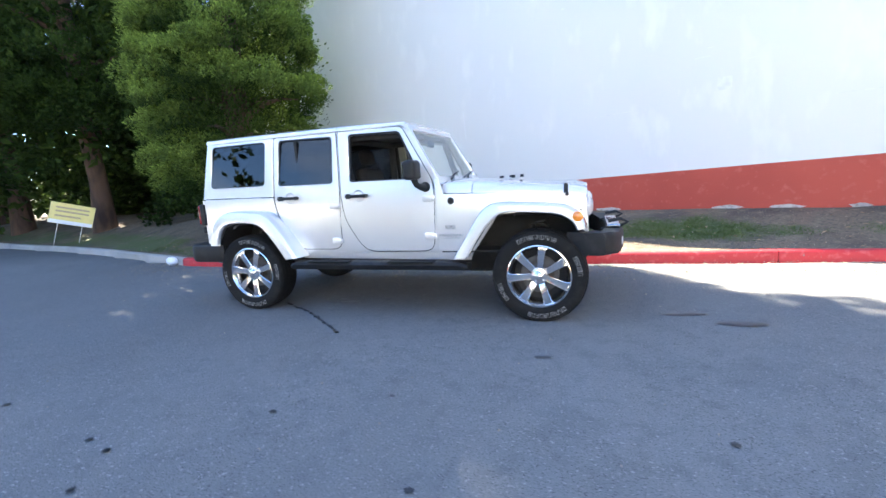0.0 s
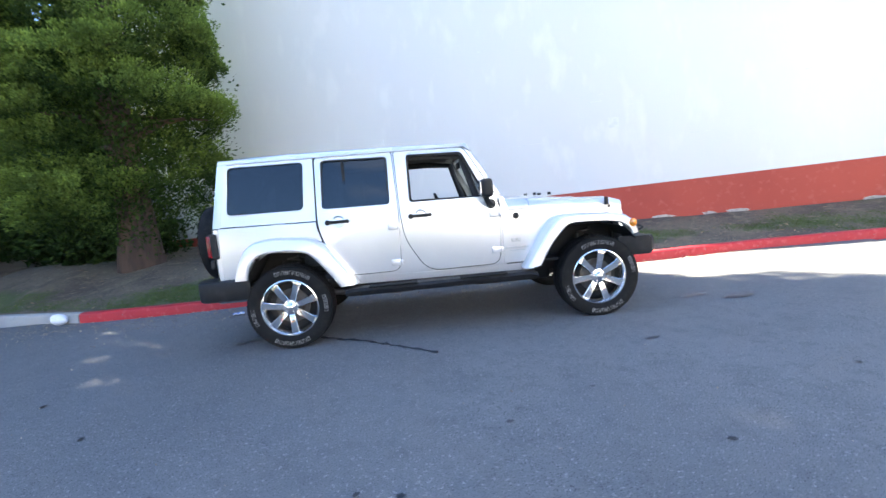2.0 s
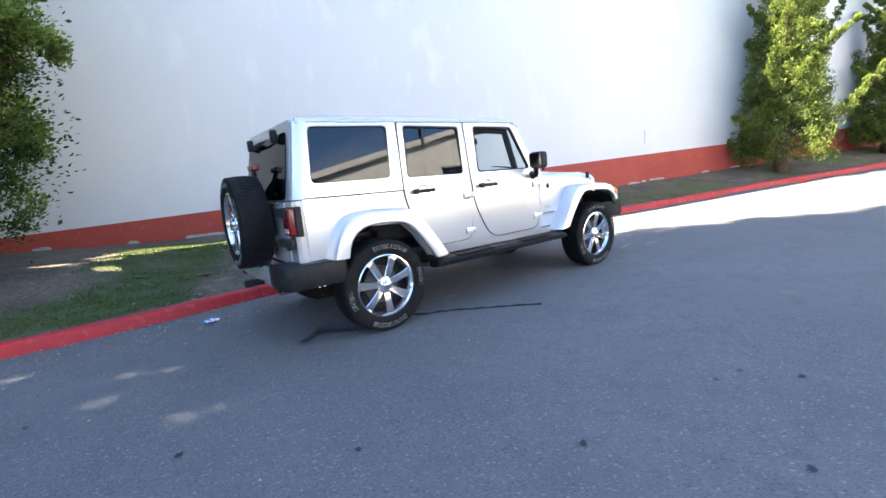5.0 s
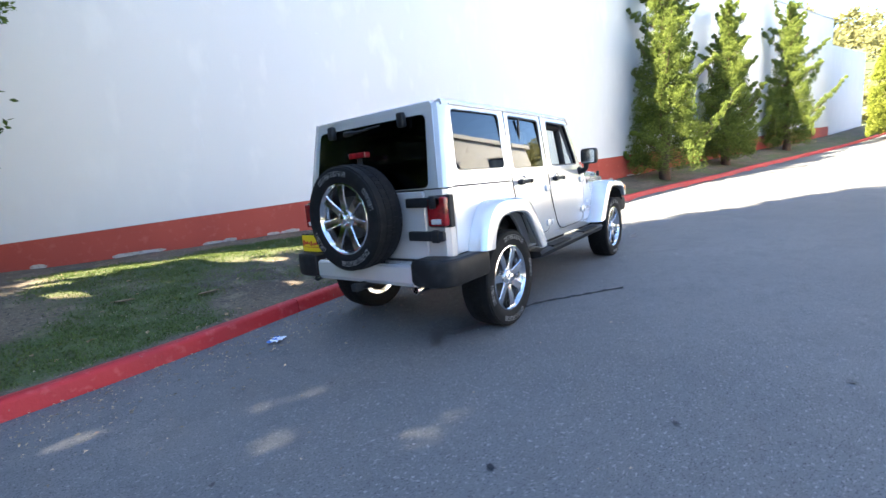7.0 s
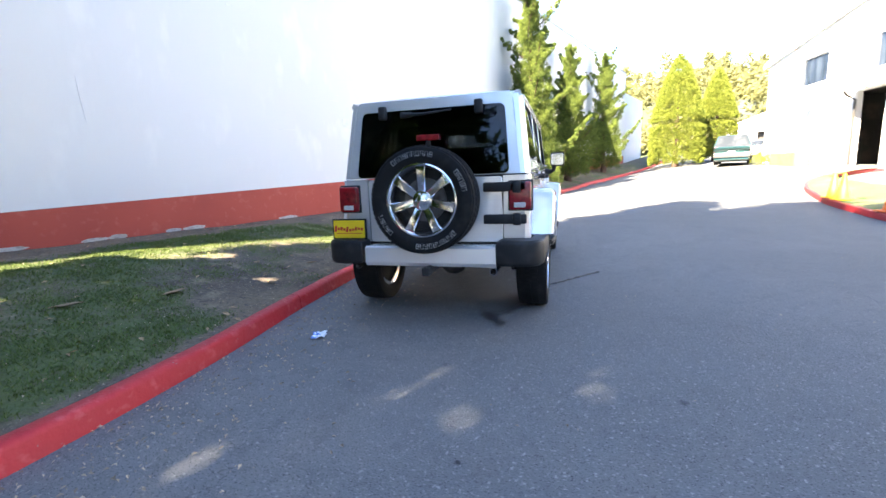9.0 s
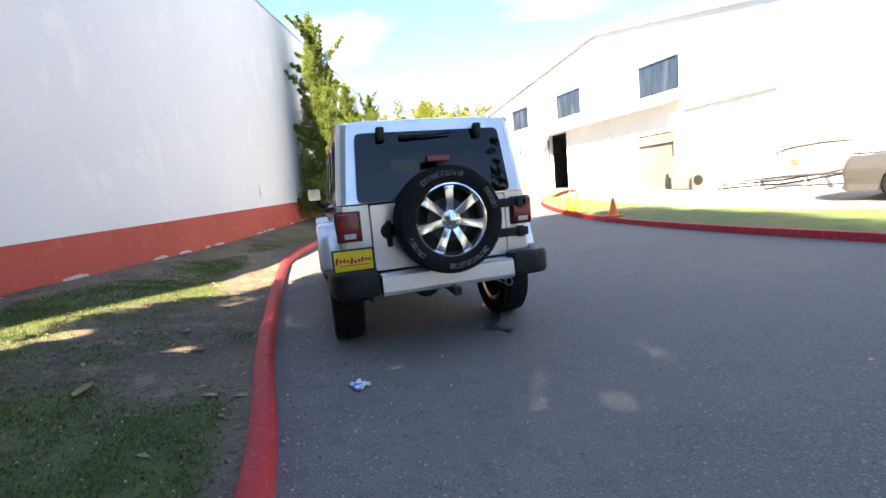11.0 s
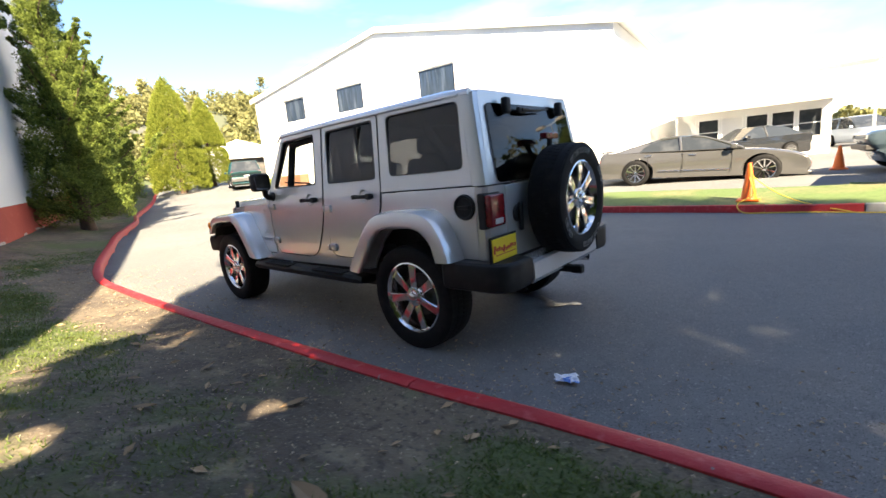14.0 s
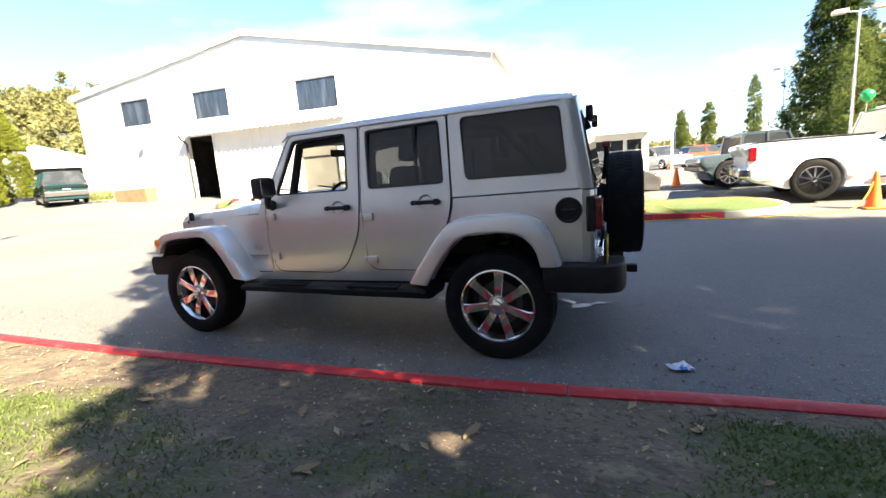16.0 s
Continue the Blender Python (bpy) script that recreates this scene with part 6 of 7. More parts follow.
# slatted screen, bin and a pipe rack along the wall
scr = thing("slatted_screen", Matrix.Translation(front(-2.75, land(8, -13.5), 0.5)) @ Matrix.Rotation(B_TURN, 4, "Z"), "weathered beige slatted bin screen", "screen")
for k in range(7):
    part("slat", box(-0.55 + k * 0.16, -0.45 + k * 0.16, -0.02, 0.02, 0.05, 1.35), M["beige"], scr)
for z in (0.3, 1.1):
    part("rail", box(-0.57, 0.57, -0.06, -0.022, z, z + 0.08), M["tan"], scr)
for x in (-0.56, 0.5):
    part("post", box(x, x + 0.07, -0.13, -0.062, 0, 1.4), M["tan"], scr)
bn = thing("air_unit", Matrix.Translation(front(-3.65, land(7, -13.7), 0.55)) @ Matrix.Rotation(B_TURN, 4, "Z"), "small grey outdoor fan unit on the slab", "machine")
part("case", box(-0.28, 0.28, -0.22, 0.2, 0.0, 0.72, 0.02), M["steel"], bn)
part("fan_grille", lathe([(0, 0.01), (0.18, 0.008), (0.2, 0)], 20, Matrix.Translation((0, 0.203, 0.4))), M["under"], bn)
rk = thing("pipe_rack", Matrix.Translation(front(-6.6, land(4, -14), 0.75)) @ Matrix.Rotation(B_TURN, 4, "Z"), "rusty low rack of pipes and a bent frame", "rack")
for k, (x0, x1, z) in enumerate(((-2.1, 2.3, 0.18), (-2.0, 2.1, 0.3), (-1.9, 1.2, 0.42), (-2.2, 0.4, 0.1))):
    part("pipe", tube([(x0, 0.1 * k - 0.2, z + 0.25 * (k < 2)), (0, 0.1 * k - 0.2, z), (x1, 0.1 * k - 0.2, z - 0.06)], 0.035, 7), M["dull_metal"], rk)
part("frame", tube([(-2.3, 0, 0.3), (-1.95, 0, 1.35), (-1.2, 0, 1.38), (-0.3, 0, 1.32), (0.1, 0, 1.2)], 0.045, 7), M["dull_metal"], rk)
part("frame", tube([(0.0, 0.05, 1.22), (-0.6, 0.05, 1.12), (-1.3, 0.05, 1.16), (-1.9, 0.05, 1.32)], 0.03, 6), M["steel"], rk)
part("reel", lathe([(0, 0.06), (0.12, 0.06), (0.12, -0.06), (0, -0.06)], 14, Matrix.Translation((-0.5, 0.1, 0.85))), M["brown_board"], rk)
for x in (-2.0, -0.8, 0.6, 1.9):
    part("leg", tube([(x, -0.25, 0), (x, 0.0, 0.4), (x, 0.25, 0)], 0.025, 6), M["dull_metal"], rk)


# ---------------------------------------------------------------- other vehicles
def small_wheel(parent, x, y, r, seed=0):
    side = -1 if y < 0 else 1
    m = Matrix.Translation((x, y, r)) @ Matrix.Diagonal((1, -side, 1, 1))
    w = new("wheel")
    w.parent, w.matrix_basis = parent, Matrix.Translation((x, y, r))
    k = Matrix.Diagonal((1, -side, 1, 1))
    part("tyre", lathe([(r * 0.68, -0.1), (r * 0.8, -0.11), (r * 0.95, -0.1), (r, -0.08), (r, 0.08), (r * 0.9, 0.1), (r * 0.68, 0.1)], 32, k), M["rubber"], w, smooth=40)
    rim = part("rim", lathe([(r * 0.68, -0.1), (r * 0.69, -0.108), (r * 0.64, -0.104), (r * 0.6, -0.03), (r * 0.6, 0.09)], 32, k), M["chrome"], w, smooth=40)
    part("dish", lathe([(0, 0.0), (r * 0.6, 0.0), (r * 0.6, 0.02), (0, 0.02)], 24, k), M["under"], w)
    for q in range(10):
        sp = loft([[(-hw, yy, rr), (hw, yy, rr), (hw * 0.6, yy + 0.03, rr), (-hw * 0.6, yy + 0.03, rr)] for rr, hw, yy in ((0.03, 0.014, -0.07), (r * 0.65, 0.018, -0.1))])
        part("spoke", moved(sp, k @ Matrix.Rotation(2 * math.pi * q / 10, 4, "Y")), M["chrome"], rim)
    part("hub", lathe([(0, -0.085), (0.05, -0.08), (0.06, -0.02)], 14, k), M["chrome"], rim)
    return w


def vehicle(name, at, turn, label, paint, wb, ro, fo, half, r, top, low, cabin, roof_half, category="car", pillars=(), group="", sink=0.0, pitch=0.0):
    """A parked car: rear axle at x = 0, front axle at x = wb. top: the body's outline from tail to nose; cabin: the glasshouse's outline from tail to nose."""
    x, y = at
    ob = thing(name, Matrix.Translation((x, y, land(x, y) - sink)) @ Matrix.Rotation(turn, 4, "Z") @ Matrix.Rotation(pitch, 4, "Y") @ Matrix.Translation((-wb / 2, 0, 0)), label, category, group)
    arch = lambda c: [(c + (r + 0.07) * math.cos(a), r + (r + 0.07) * math.sin(a)) for a in np.linspace(-0.35, math.pi + 0.35, 12)]
    top = [(p.x, p.z) for p in spread([(px_, 0, pz_) for px_, pz_ in top], 0.1)]
    outline = [(-ro, low + 0.06), *top, (wb + fo, low + 0.06), *[p for p in [(wb + fo - 0.1, low)]], *arch(wb), *arch(0), (-ro + 0.1, low)]
    cx, cz = wb / 2, low + 0.45
    skin = []
    for yy, k, dz in ((-1, 0.965, -0.03), (-0.97, 0.99, -0.012), (-0.88, 1, 0), (-0.5, 1.0, 0.012), (0, 1.0, 0.016), (0.5, 1.0, 0.012), (0.88, 1, 0), (0.97, 0.99, -0.012), (1, 0.965, -0.03)):
        skin.append([(cx + (px - cx) * k, yy * half, pz + dz * (1 if pz > cz else -0.3)) for px, pz in outline])
    bm = bmesh.new()
    rings = [[bm.verts.new(p) for p in s] for s in skin]
    n_ = len(outline)
    for a, b in zip(rings, rings[1:]):
        for j in range(n_):
            bm.faces.new((a[j], a[(j + 1) % n_], b[(j + 1) % n_], b[j]))
    for s, flip in ((rings[0], 1), (rings[-1], -1)):
        bmesh.ops.triangle_fill(bm, use_beauty=True, edges=[bm.edges.get((s[j - 1], s[j])) for j in range(n_)])
    for lev in (low + 0.08, 0.36, 0.5, 0.62, 0.74, 0.86, 0.96):
        bmesh.ops.bisect_plane(bm, geom=bm.verts[:] + bm.edges[:] + bm.faces[:], plane_co=(0, 0, lev), plane_no=(0, 0, 1))
    for v in bm.verts:
        if abs(v.co.y) > 0.9 * half:
            v.co.y *= float(np.interp(v.co.z, (low, 0.36, 0.5, 0.62, 0.74, 0.86, 1.1), (0.93, 0.965, 0.975, 1.0, 0.995, 0.975, 0.95)))
    bmesh.ops.recalc_face_normals(bm, faces=bm.faces)
    part("body", bm, paint, ob, smooth=35)
    part("floor_pan", box(-ro + 0.15, wb + fo - 0.15, -half + 0.25, half - 0.25, low + 0.02, low + 0.3), M["under"], ob)
    zb, zt = min(p[1] for p in cabin), max(p[1] for p in cabin)
    lean = lambda z: half - 0.04 + (roof_half - half + 0.04) * smooth_step(zb, zt, z)
    glass = loft([[(px, s * lean(pz) * f, pz) for px, pz in cabin] for s, f in ((-1, 1), (-1, 0.9), (1, 0.9), (1, 1))])
    part("glasshouse", glass, M["dark_glass"], ob, "dark car windows", smooth=30)
    hi = [p for p in cabin if p[1] > zt - 0.07]
    roof_pts = [(p[0], p[1]) for p in hi]
    roof = loft([[(px, s * (lean(pz) + 0.012), pz + 0.002 - d) for px, pz in roof_pts] + [(px, s * (lean(pz) + 0.012), pz - 0.06) for px, pz in roof_pts[::-1]] for s, d in ((-1, 0.02), (-0.85, -0.008), (0, -0.02), (0.85, -0.008), (1, 0.02))])
    part("roof", roof, paint, ob, smooth=35)
    for (x0, z0), (x1, z1) in pillars:
        for s in (-1, 1):
            part("pillar", tube([(x0, s * (lean(z0) + 0.004), z0), (x1, s * (lean(z1) + 0.004), z1)], 0.035, 6), paint, ob)
    for xx in (0, wb):
        for s in (-1, 1):
            small_wheel(ob, xx, s * (half - 0.1), r)
    for s in (-1, 1):
        part("mirror", box(cabin[-1][0] - 0.32, cabin[-1][0] - 0.18, s * (half + 0.0), s * (half + 0.16), cabin[-1][1] + 0.02, cabin[-1][1] + 0.15, 0.03), paint, ob)
    return ob


sedan = vehicle("sedan_car", (-2.4, -11.6), radians(188.5), "parked grey-brown metallic four-door sedan with chrome wheels", M["grey_paint"], 3.05, 1.05, 1.0, 0.95, 0.37,
    [(-1.02, 0.42), (-1.06, 0.6), (-1.03, 0.78), (-0.98, 0.93), (-0.9, 0.985), (-0.45, 0.99), (0.3, 0.96), (1.2, 0.93), (2.3, 0.92), (2.65, 0.915), (3.1, 0.88), (3.55, 0.8), (3.85, 0.7), (3.98, 0.56), (4.0, 0.42), (3.94, 0.28)], 0.2,
    [(-0.62, 0.975), (-0.2, 1.09), (0.2, 1.2), (0.6, 1.29), (1.05, 1.335), (1.4, 1.33), (1.7, 1.27), (2.1, 1.13), (2.62, 0.92)], 0.66,
    pillars=(((1.16, 0.94), (1.1, 1.33)), ((2.58, 0.94), (2.1, 1.135)), ((2.1, 1.135), (1.7, 1.275)), ((1.7, 1.275), (1.4, 1.33)), ((1.05, 1.335), (0.6, 1.29))), sink=0.12, pitch=radians(1.9))
for s in (-1, 1):
    part("door_handle", box(1.35, 1.53, s * 0.935, s * 0.96, 0.82, 0.845, 0.006), M["chrome"], sedan)
    part("door_handle", box(0.25, 0.43, s * 0.935, s * 0.96, 0.84, 0.865, 0.006), M["chrome"], sedan)
    for x in (0.32, 1.2, 2.34):
        part("door_gap", box(x, x + 0.014, s * 0.94, s * 0.953, 0.36, 0.9), M["under"], sedan)
    part("side_strip", box(0.6, 2.3, s * 0.925, s * 0.95, 0.4, 0.42, 0.004), M["chrome"], sedan)
    part("head_lamp", box(3.62, 3.86, s * 0.6, s * 0.9, 0.6, 0.72, 0.03), M["dark_glass"], sedan)
    part("side_marker", box(-1.0, -0.88, s * 0.9, s * 0.935, 0.72, 0.76, 0.006), M["red_lens"], sedan)
lean_in = lambda z: 0.91 - 0.25 * smooth_step(0.92, 1.335, z)
for s in (-1, 1):
    quarter = [(-0.62, 0.968), (-0.2, 1.1), (0.2, 1.21), (0.6, 1.3), (0.62, 1.27), (0.42, 1.22), (0.2, 1.08), (0.1, 0.955)]
    part("quarter_panel", plate(quarter, [], 0.03, [("w", z) for z in (1.02, 1.08, 1.14, 1.2, 1.26)], lambda u, w, d, s=s: (u, s * (lean_in(w) + 0.012 + d), w)), M["grey_paint"], sedan, smooth=40)
    part("window_strip", tube([(0.12, s * (lean_in(0.96) + 0.01), 0.96), (1.2, s * (lean_in(0.945) + 0.012), 0.945), (2.5, s * (lean_in(0.93) + 0.012), 0.935)], 0.012, 6), M["under"], sedan)
part("spoiler", box(-1.03, -0.8, -0.72, 0.72, 1.0, 1.035, 0.012), M["black_plastic"], sedan)

SMALL_TOP = [(-0.9, 0.5), (-0.95, 0.8), (-0.88, 1.0), (0.2, 1.0), (2.3, 0.95), (3.0, 0.85), (3.5, 0.75), (3.55, 0.5)]
SMALL_CAB = [(-0.55, 0.98), (0.1, 1.36), (0.8, 1.45), (1.4, 1.44), (2.2, 0.96)]
vehicle("sedan_car", (-2.5, -20.8), radians(42), "black parked sedan with red lamps before the low office", M["black_paint"], 2.8, 0.95, 0.8, 0.9, 0.33, SMALL_TOP, 0.2, SMALL_CAB, 0.62, pillars=(((1.0, 0.98), (1.0, 1.42)),), group="cars in the lot")

van = vehicle("minivan_car", (25.5, -11.3), radians(-20), "teal parked minivan seen from behind with red tail lamps", M["teal_paint"], 2.9, 0.95, 0.85, 0.95, 0.33,
    [(-0.93, 0.5), (-0.97, 0.75), (-0.94, 1.05), (2.6, 1.03), (3.3, 0.9), (3.72, 0.7), (3.75, 0.5)], 0.25, [(-0.93, 1.04), (-0.78, 1.5), (-0.6, 1.72), (1.0, 1.74), (1.7, 1.66), (2.65, 1.03)], 0.72, "minivan",
    pillars=(((-0.9, 1.05), (-0.62, 1.7)), ((0.4, 1.04), (0.4, 1.7)), ((1.5, 1.03), (1.4, 1.68))))
part("bumper", box(-1.06, -0.9, -0.93, 0.93, 0.42, 0.68, 0.04), M["grey_paint"], van)
for s in (-1, 1):
    part("tail_lamp", box(-0.985, -0.9, s * 0.72, s * 0.92, 0.75, 1.06, 0.02), M["red_lens"], van)
part("plate_bar", box(-0.995, -0.96, -0.16, 0.16, 0.75, 0.86), M["paper"], van)

# white pickup: cab, load bed and chrome bumper
pk = vehicle("pickup_truck", (-9.55, -8.95), radians(177), "white crew-cab pickup truck with chrome wheels and bumper", M["white_paint"], 3.6, 1.2, 1.1, 0.98, 0.44,
    [(-1.18, 0.62), (-1.2, 0.95), (-1.18, 1.32), (0.99, 1.34), (1.05, 1.2), (3.57, 1.2), (4.47, 1.12), (4.77, 1.0), (4.82, 0.6)], 0.45, [(1.12, 1.2), (1.25, 1.82), (1.47, 1.92), (2.57, 1.93), (2.87, 1.85), (3.57, 1.2)], 0.74, "pickup",
    pillars=(((1.13, 1.2), (1.27, 1.85)), ((2.02, 1.2), (1.99, 1.9)), ((3.52, 1.22), (2.87, 1.86))))
for s in (-1, 1):
    part("tail_lamp", box(-1.215, -1.06, s * 0.8, s * 0.985, 0.93, 1.24, 0.02), M["red_lens"], pk, "red tail lamp")
    part("bed_rail", box(-1.16, 0.97, s * 0.86, s * 0.95, 1.335, 1.36, 0.01), M["black_plastic"], pk)
    part("running_board", box(0.97, 3.17, s * 0.85, s * 1.0, 0.42, 0.48, 0.02), M["chrome"], pk)
part("rear_bumper", box(-1.38, -1.17, -0.95, 0.95, 0.55, 0.78, 0.04), M["chrome"], pk)
part("tailgate", box(-1.225, -1.17, -0.78, 0.78, 0.8, 1.32, 0.015), M["white_paint"], pk)
part("plate_bar", box(-1.395, -1.37, -0.16, 0.16, 0.6, 0.74), M["sign_yellow"], pk)

jp = vehicle("small_off_roader", (-7.75, -11.6), radians(187), "slate-blue open off-road car with a pale soft top", M["blue_paint"], 2.4, 0.62, 0.6, 0.8, 0.38,
    [(-0.6, 0.5), (-0.62, 0.9), (1.6, 0.92), (1.75, 0.94), (2.7, 0.92), (2.95, 0.85), (3.0, 0.5)], 0.4, [(0.25, 0.9), (0.3, 1.42), (0.4, 1.48), (1.2, 1.48), (1.4, 1.44), (1.6, 0.92)], 0.68, "car",
    pillars=(((0.25, 0.9), (0.32, 1.42)), ((0.9, 0.92), (0.9, 1.46)), ((1.58, 0.93), (1.38, 1.43))))
part("bumper", box(-0.78, -0.6, -0.75, 0.75, 0.5, 0.62, 0.02), M["dull_metal"], jp)
sv = vehicle("estate_car", (-6.9, -33.4), radians(118), "pale blue-silver parked estate car facing the drive", M["silver_far"], 2.8, 0.95, 0.85, 0.92, 0.36, [(-0.93, 0.5), (-0.95, 1.0), (2.4, 1.0), (3.4, 0.92), (3.62, 0.75), (3.65, 0.5)], 0.28,
    [(-0.9, 1.0), (-0.7, 1.55), (-0.5, 1.68), (1.2, 1.68), (1.5, 1.6), (2.3, 1.0)], 0.72, group="cars in the lot", pillars=(((0.6, 1.0), (0.6, 1.64)),))
part("plate_bar", box(3.66, 3.69, -0.18, 0.18, 0.5, 0.62), M["sign_yellow"], sv)
for at, turn, label, paint in (((-10.4, -36.4), 200, "orange compact car in the lot", "orange_paint"), ((-8.4, -40.5), 195, "dark compact car in the lot", "black_paint"), ((-7.2, -43.5), 190, "white compact car in the lot", "white_paint"),
                               ((-13.5, -42.0), 200, "slate-blue compact car in the lot", "blue_paint"), ((-5.5, -47.0), 185, "silver compact car in the lot", "silver_far"), ((-12.0, -48.0), 185, "grey compact car in the lot", "grey_paint"), ((46.5, -19.8), 150, "white compact car by the far shed", "white_paint")):
    vehicle("compact_car", at, radians(turn), label, M[paint], 2.6, 0.8, 0.8, 0.88, 0.33, [(-0.78, 0.5), (-0.8, 1.0), (2.1, 0.98), (3.0, 0.86), (3.38, 0.7), (3.4, 0.5)], 0.24, [(-0.76, 1.0), (-0.5, 1.45), (-0.2, 1.56), (1.0, 1.56), (1.3, 1.48), (2.1, 0.98)], 0.66, group="cars in the lot", pillars=(((0.7, 1.0), (0.7, 1.53)),))


# ---------------------------------------------------------------- low office, tent, shed, lot
off = thing("wall_office", label="low white office with a deep flat eave and a row of windows", category="building", kind="structure")
OX0, OX1, OY, OZ = -5.4, 0.7, -24.0, 3.1
off.matrix_world = Matrix.Translation((OX0, OY, 0)) @ Matrix.Rotation(radians(11), 4, "Z") @ Matrix.Translation((-OX0, -OY, 0))
wins = [(x, x + 0.82, 1.15, 2.35) for x in np.arange(-5.05, 0.1, 1.0)]
part("front_wall", plate([(OX0, 0), (OX1, 0), (OX1, OZ), (OX0, OZ)], [[(a, c), (b, c), (b, d), (a, d)] for a, b, c, d in wins], 0.25, shape=lambda u, w, d: (u, OY + d, w)), M["pale"], off)
for k, (a, b, c, d) in enumerate(wins):
    w_ = part("window", box(a, b, OY - 0.16, OY - 0.13, c, d), M["pale"] if k in (3, 5) else M["dark_glass"], off, "dark office window")
    part("glazing_bar", box(a, b, OY - 0.128, OY - 0.1, (c + d) / 2 - 0.02, (c + d) / 2 + 0.02), M["pale"], w_)
    for x0, x1 in ((a - 0.05, a), (b, b + 0.05)):
        part("frame", box(x0, x1, OY - 0.1, OY + 0.03, c - 0.05, d + 0.05), M["trim_white"], w_)
part("side_wall", box(OX0, OX0 + 0.25, OY - 10, OY - 0.252, 0, OZ), M["pale"], off)
part("side_wall", box(OX1 - 0.25, OX1, OY - 10, OY - 0.252, 0, OZ), M["pale"], off)
part("roof", box(OX0 - 0.5, OX1 + 0.4, OY - 10.2, OY + 0.9, OZ + 0.004, OZ + 0.14), M["trim_white"], off)
part("eave_board", box(OX0 - 0.52, OX1 + 0.42, OY + 0.902, OY + 0.95, OZ - 0.42, OZ + 0.16), M["tan"], off, "tan eave board")
tent = thing("marquee", Matrix.Translation((-0.6, -41, 0.3)), "tall white peaked marquee roof behind the office", "tent")
part("canvas", loft([[(x * k, y * k, z) for x, y in ((-4, -4), (4, -4), (4, 4), (-4, 4))] for k, z in ((1, 3.2), (0.55, 5.2), (0.25, 7.5), (0.04, 10.3))]), M["pale"], tent)
for x in (-3.9, 3.9):
    for y in (-3.9, 3.9):
        part("pole", tube([(x, y, -0.3), (x, y, 3.25)], 0.06, 8), M["steel"], tent)
pc = thing("porch_canopy", Matrix.Translation((-6.0, -30.2, 0.3)), "flat white canopy on slim posts beyond the office", "canopy")
part("deck", box(-1.3, 1.3, -1.2, 1.2, 4.35, 4.6, 0.03), M["pale"], pc)
for x in (-1.1, 0.9):
    part("post", tube([(x, 1.0, -0.05), (x, 1.0, 4.36)], 0.06, 8), M["trim_white"], pc)
part("brace", tube([(0.9, 1.0, 3.2), (0.2, 1.0, 4.36)], 0.03, 6), M["trim_white"], pc)
shed = thing("garage_shed", Matrix.Translation((55, -25, land(55, -25))) @ Matrix.Rotation(radians(-25), 4, "Z"), "small white garage with a dark open bay", "building")
part("wall", plate([(-4.5, -0.3), (4.5, -0.3), (4.5, 3.0), (0, 4.6), (-4.5, 3.4)], [[(-3.4, 0.05), (1.5, 0.05), (1.5, 2.4), (-3.4, 2.4)]], 0.25, shape=lambda u, w, d: (-d * -1 - 4, u, w)), M["pale"], shed)
# solid near-black block in place of the garage's shaded inside
part("body", box(-3.4, 4, -4.5, 4.5, -0.3, 3.0), M["bay_shade"], shed)
part("roof", loft([[(x, -4.8, 3.3), (x, 0, 4.75), (x, 4.8, 3.05), (x, 0, 4.6)] for x in (-4.3, 4.5)]), M["trim_white"], shed)

for x, y, h, r_ in ((-14.4, -50.6, 7.0, 0.09), (-21.5, -59.2, 9.6, 0.1), (-15.0, -25.8, 7.4, 0.07), (-11.0, -64.0, 7.5, 0.09), (-17.5, -66.0, 8.5, 0.09)):
    lp = thing("street_lamp", Matrix.Translation((x, y, land(x, y))), "tall grey lot lamp with box heads", "street lamp", "lamps over the lot")
    part("pole", tube([(0, 0, -0.1), (0, 0, h)], [r_, r_ * 0.6], 10), M["steel"], lp)
    for s in (-1, 1):
        part("arm", tube([(0, 0, h - 0.1), (s * 0.6, 0, h)], 0.03, 6), M["steel"], lp)
        part("head", box(s * 0.5, s * 1.1, -0.2, 0.2, h - 0.08, h + 0.12, 0.03), M["tan"], lp)
bl = thing("balloon", Matrix.Translation((-11.25, -15.0, 2.72)), "green party balloon tied over the lot", "balloon")
part("skin", lathe([(0, -0.2), (0.09, -0.17), (0.17, -0.05), (0.18, 0.05), (0.13, 0.15), (0, 0.2)], 20, Matrix.Rotation(radians(90), 4, "X")), M["balloon"], bl, smooth=60)
part("string", tube([(0, 0, -0.2), (0.05, 0.02, -0.9), (0.02, 0.05, -2.45)], 0.006, 5), M["paper"], bl)

# poplars and woods beyond the lot
for x, y, h, sd in ((-12.0, -66.2, 6.6, 71), (-15.6, -68.0, 7.6, 72), (-21.4, -70.5, 10.6, 73)):
    tree("poplar_tree", (x, y, land(x, y)), "slim upright green poplar beyond the lot", h, 0.15, 0.8, lambda t: 0.75 * math.sin(math.pi * min(1, 0.12 + t * 0.86)) ** 0.6, 170, 0.3, 0.45, 60, 0.22, M["poplar"], sd, group="poplars beyond the lot", limbs=4, lift=0.9)
tree("fir_tree", (-24.5, -54.5, land(-24, -54)), "large dark drooping fir beyond the lot", 19.0, 0.4, 1.5, cone_shape(4.6, 0.8, 0.9), 420, 0.5, 0.95, 110, 0.24, M["dark_cedar"], 74, droop=0.5, lift=-0.1, core=(120, 60, 0.4))
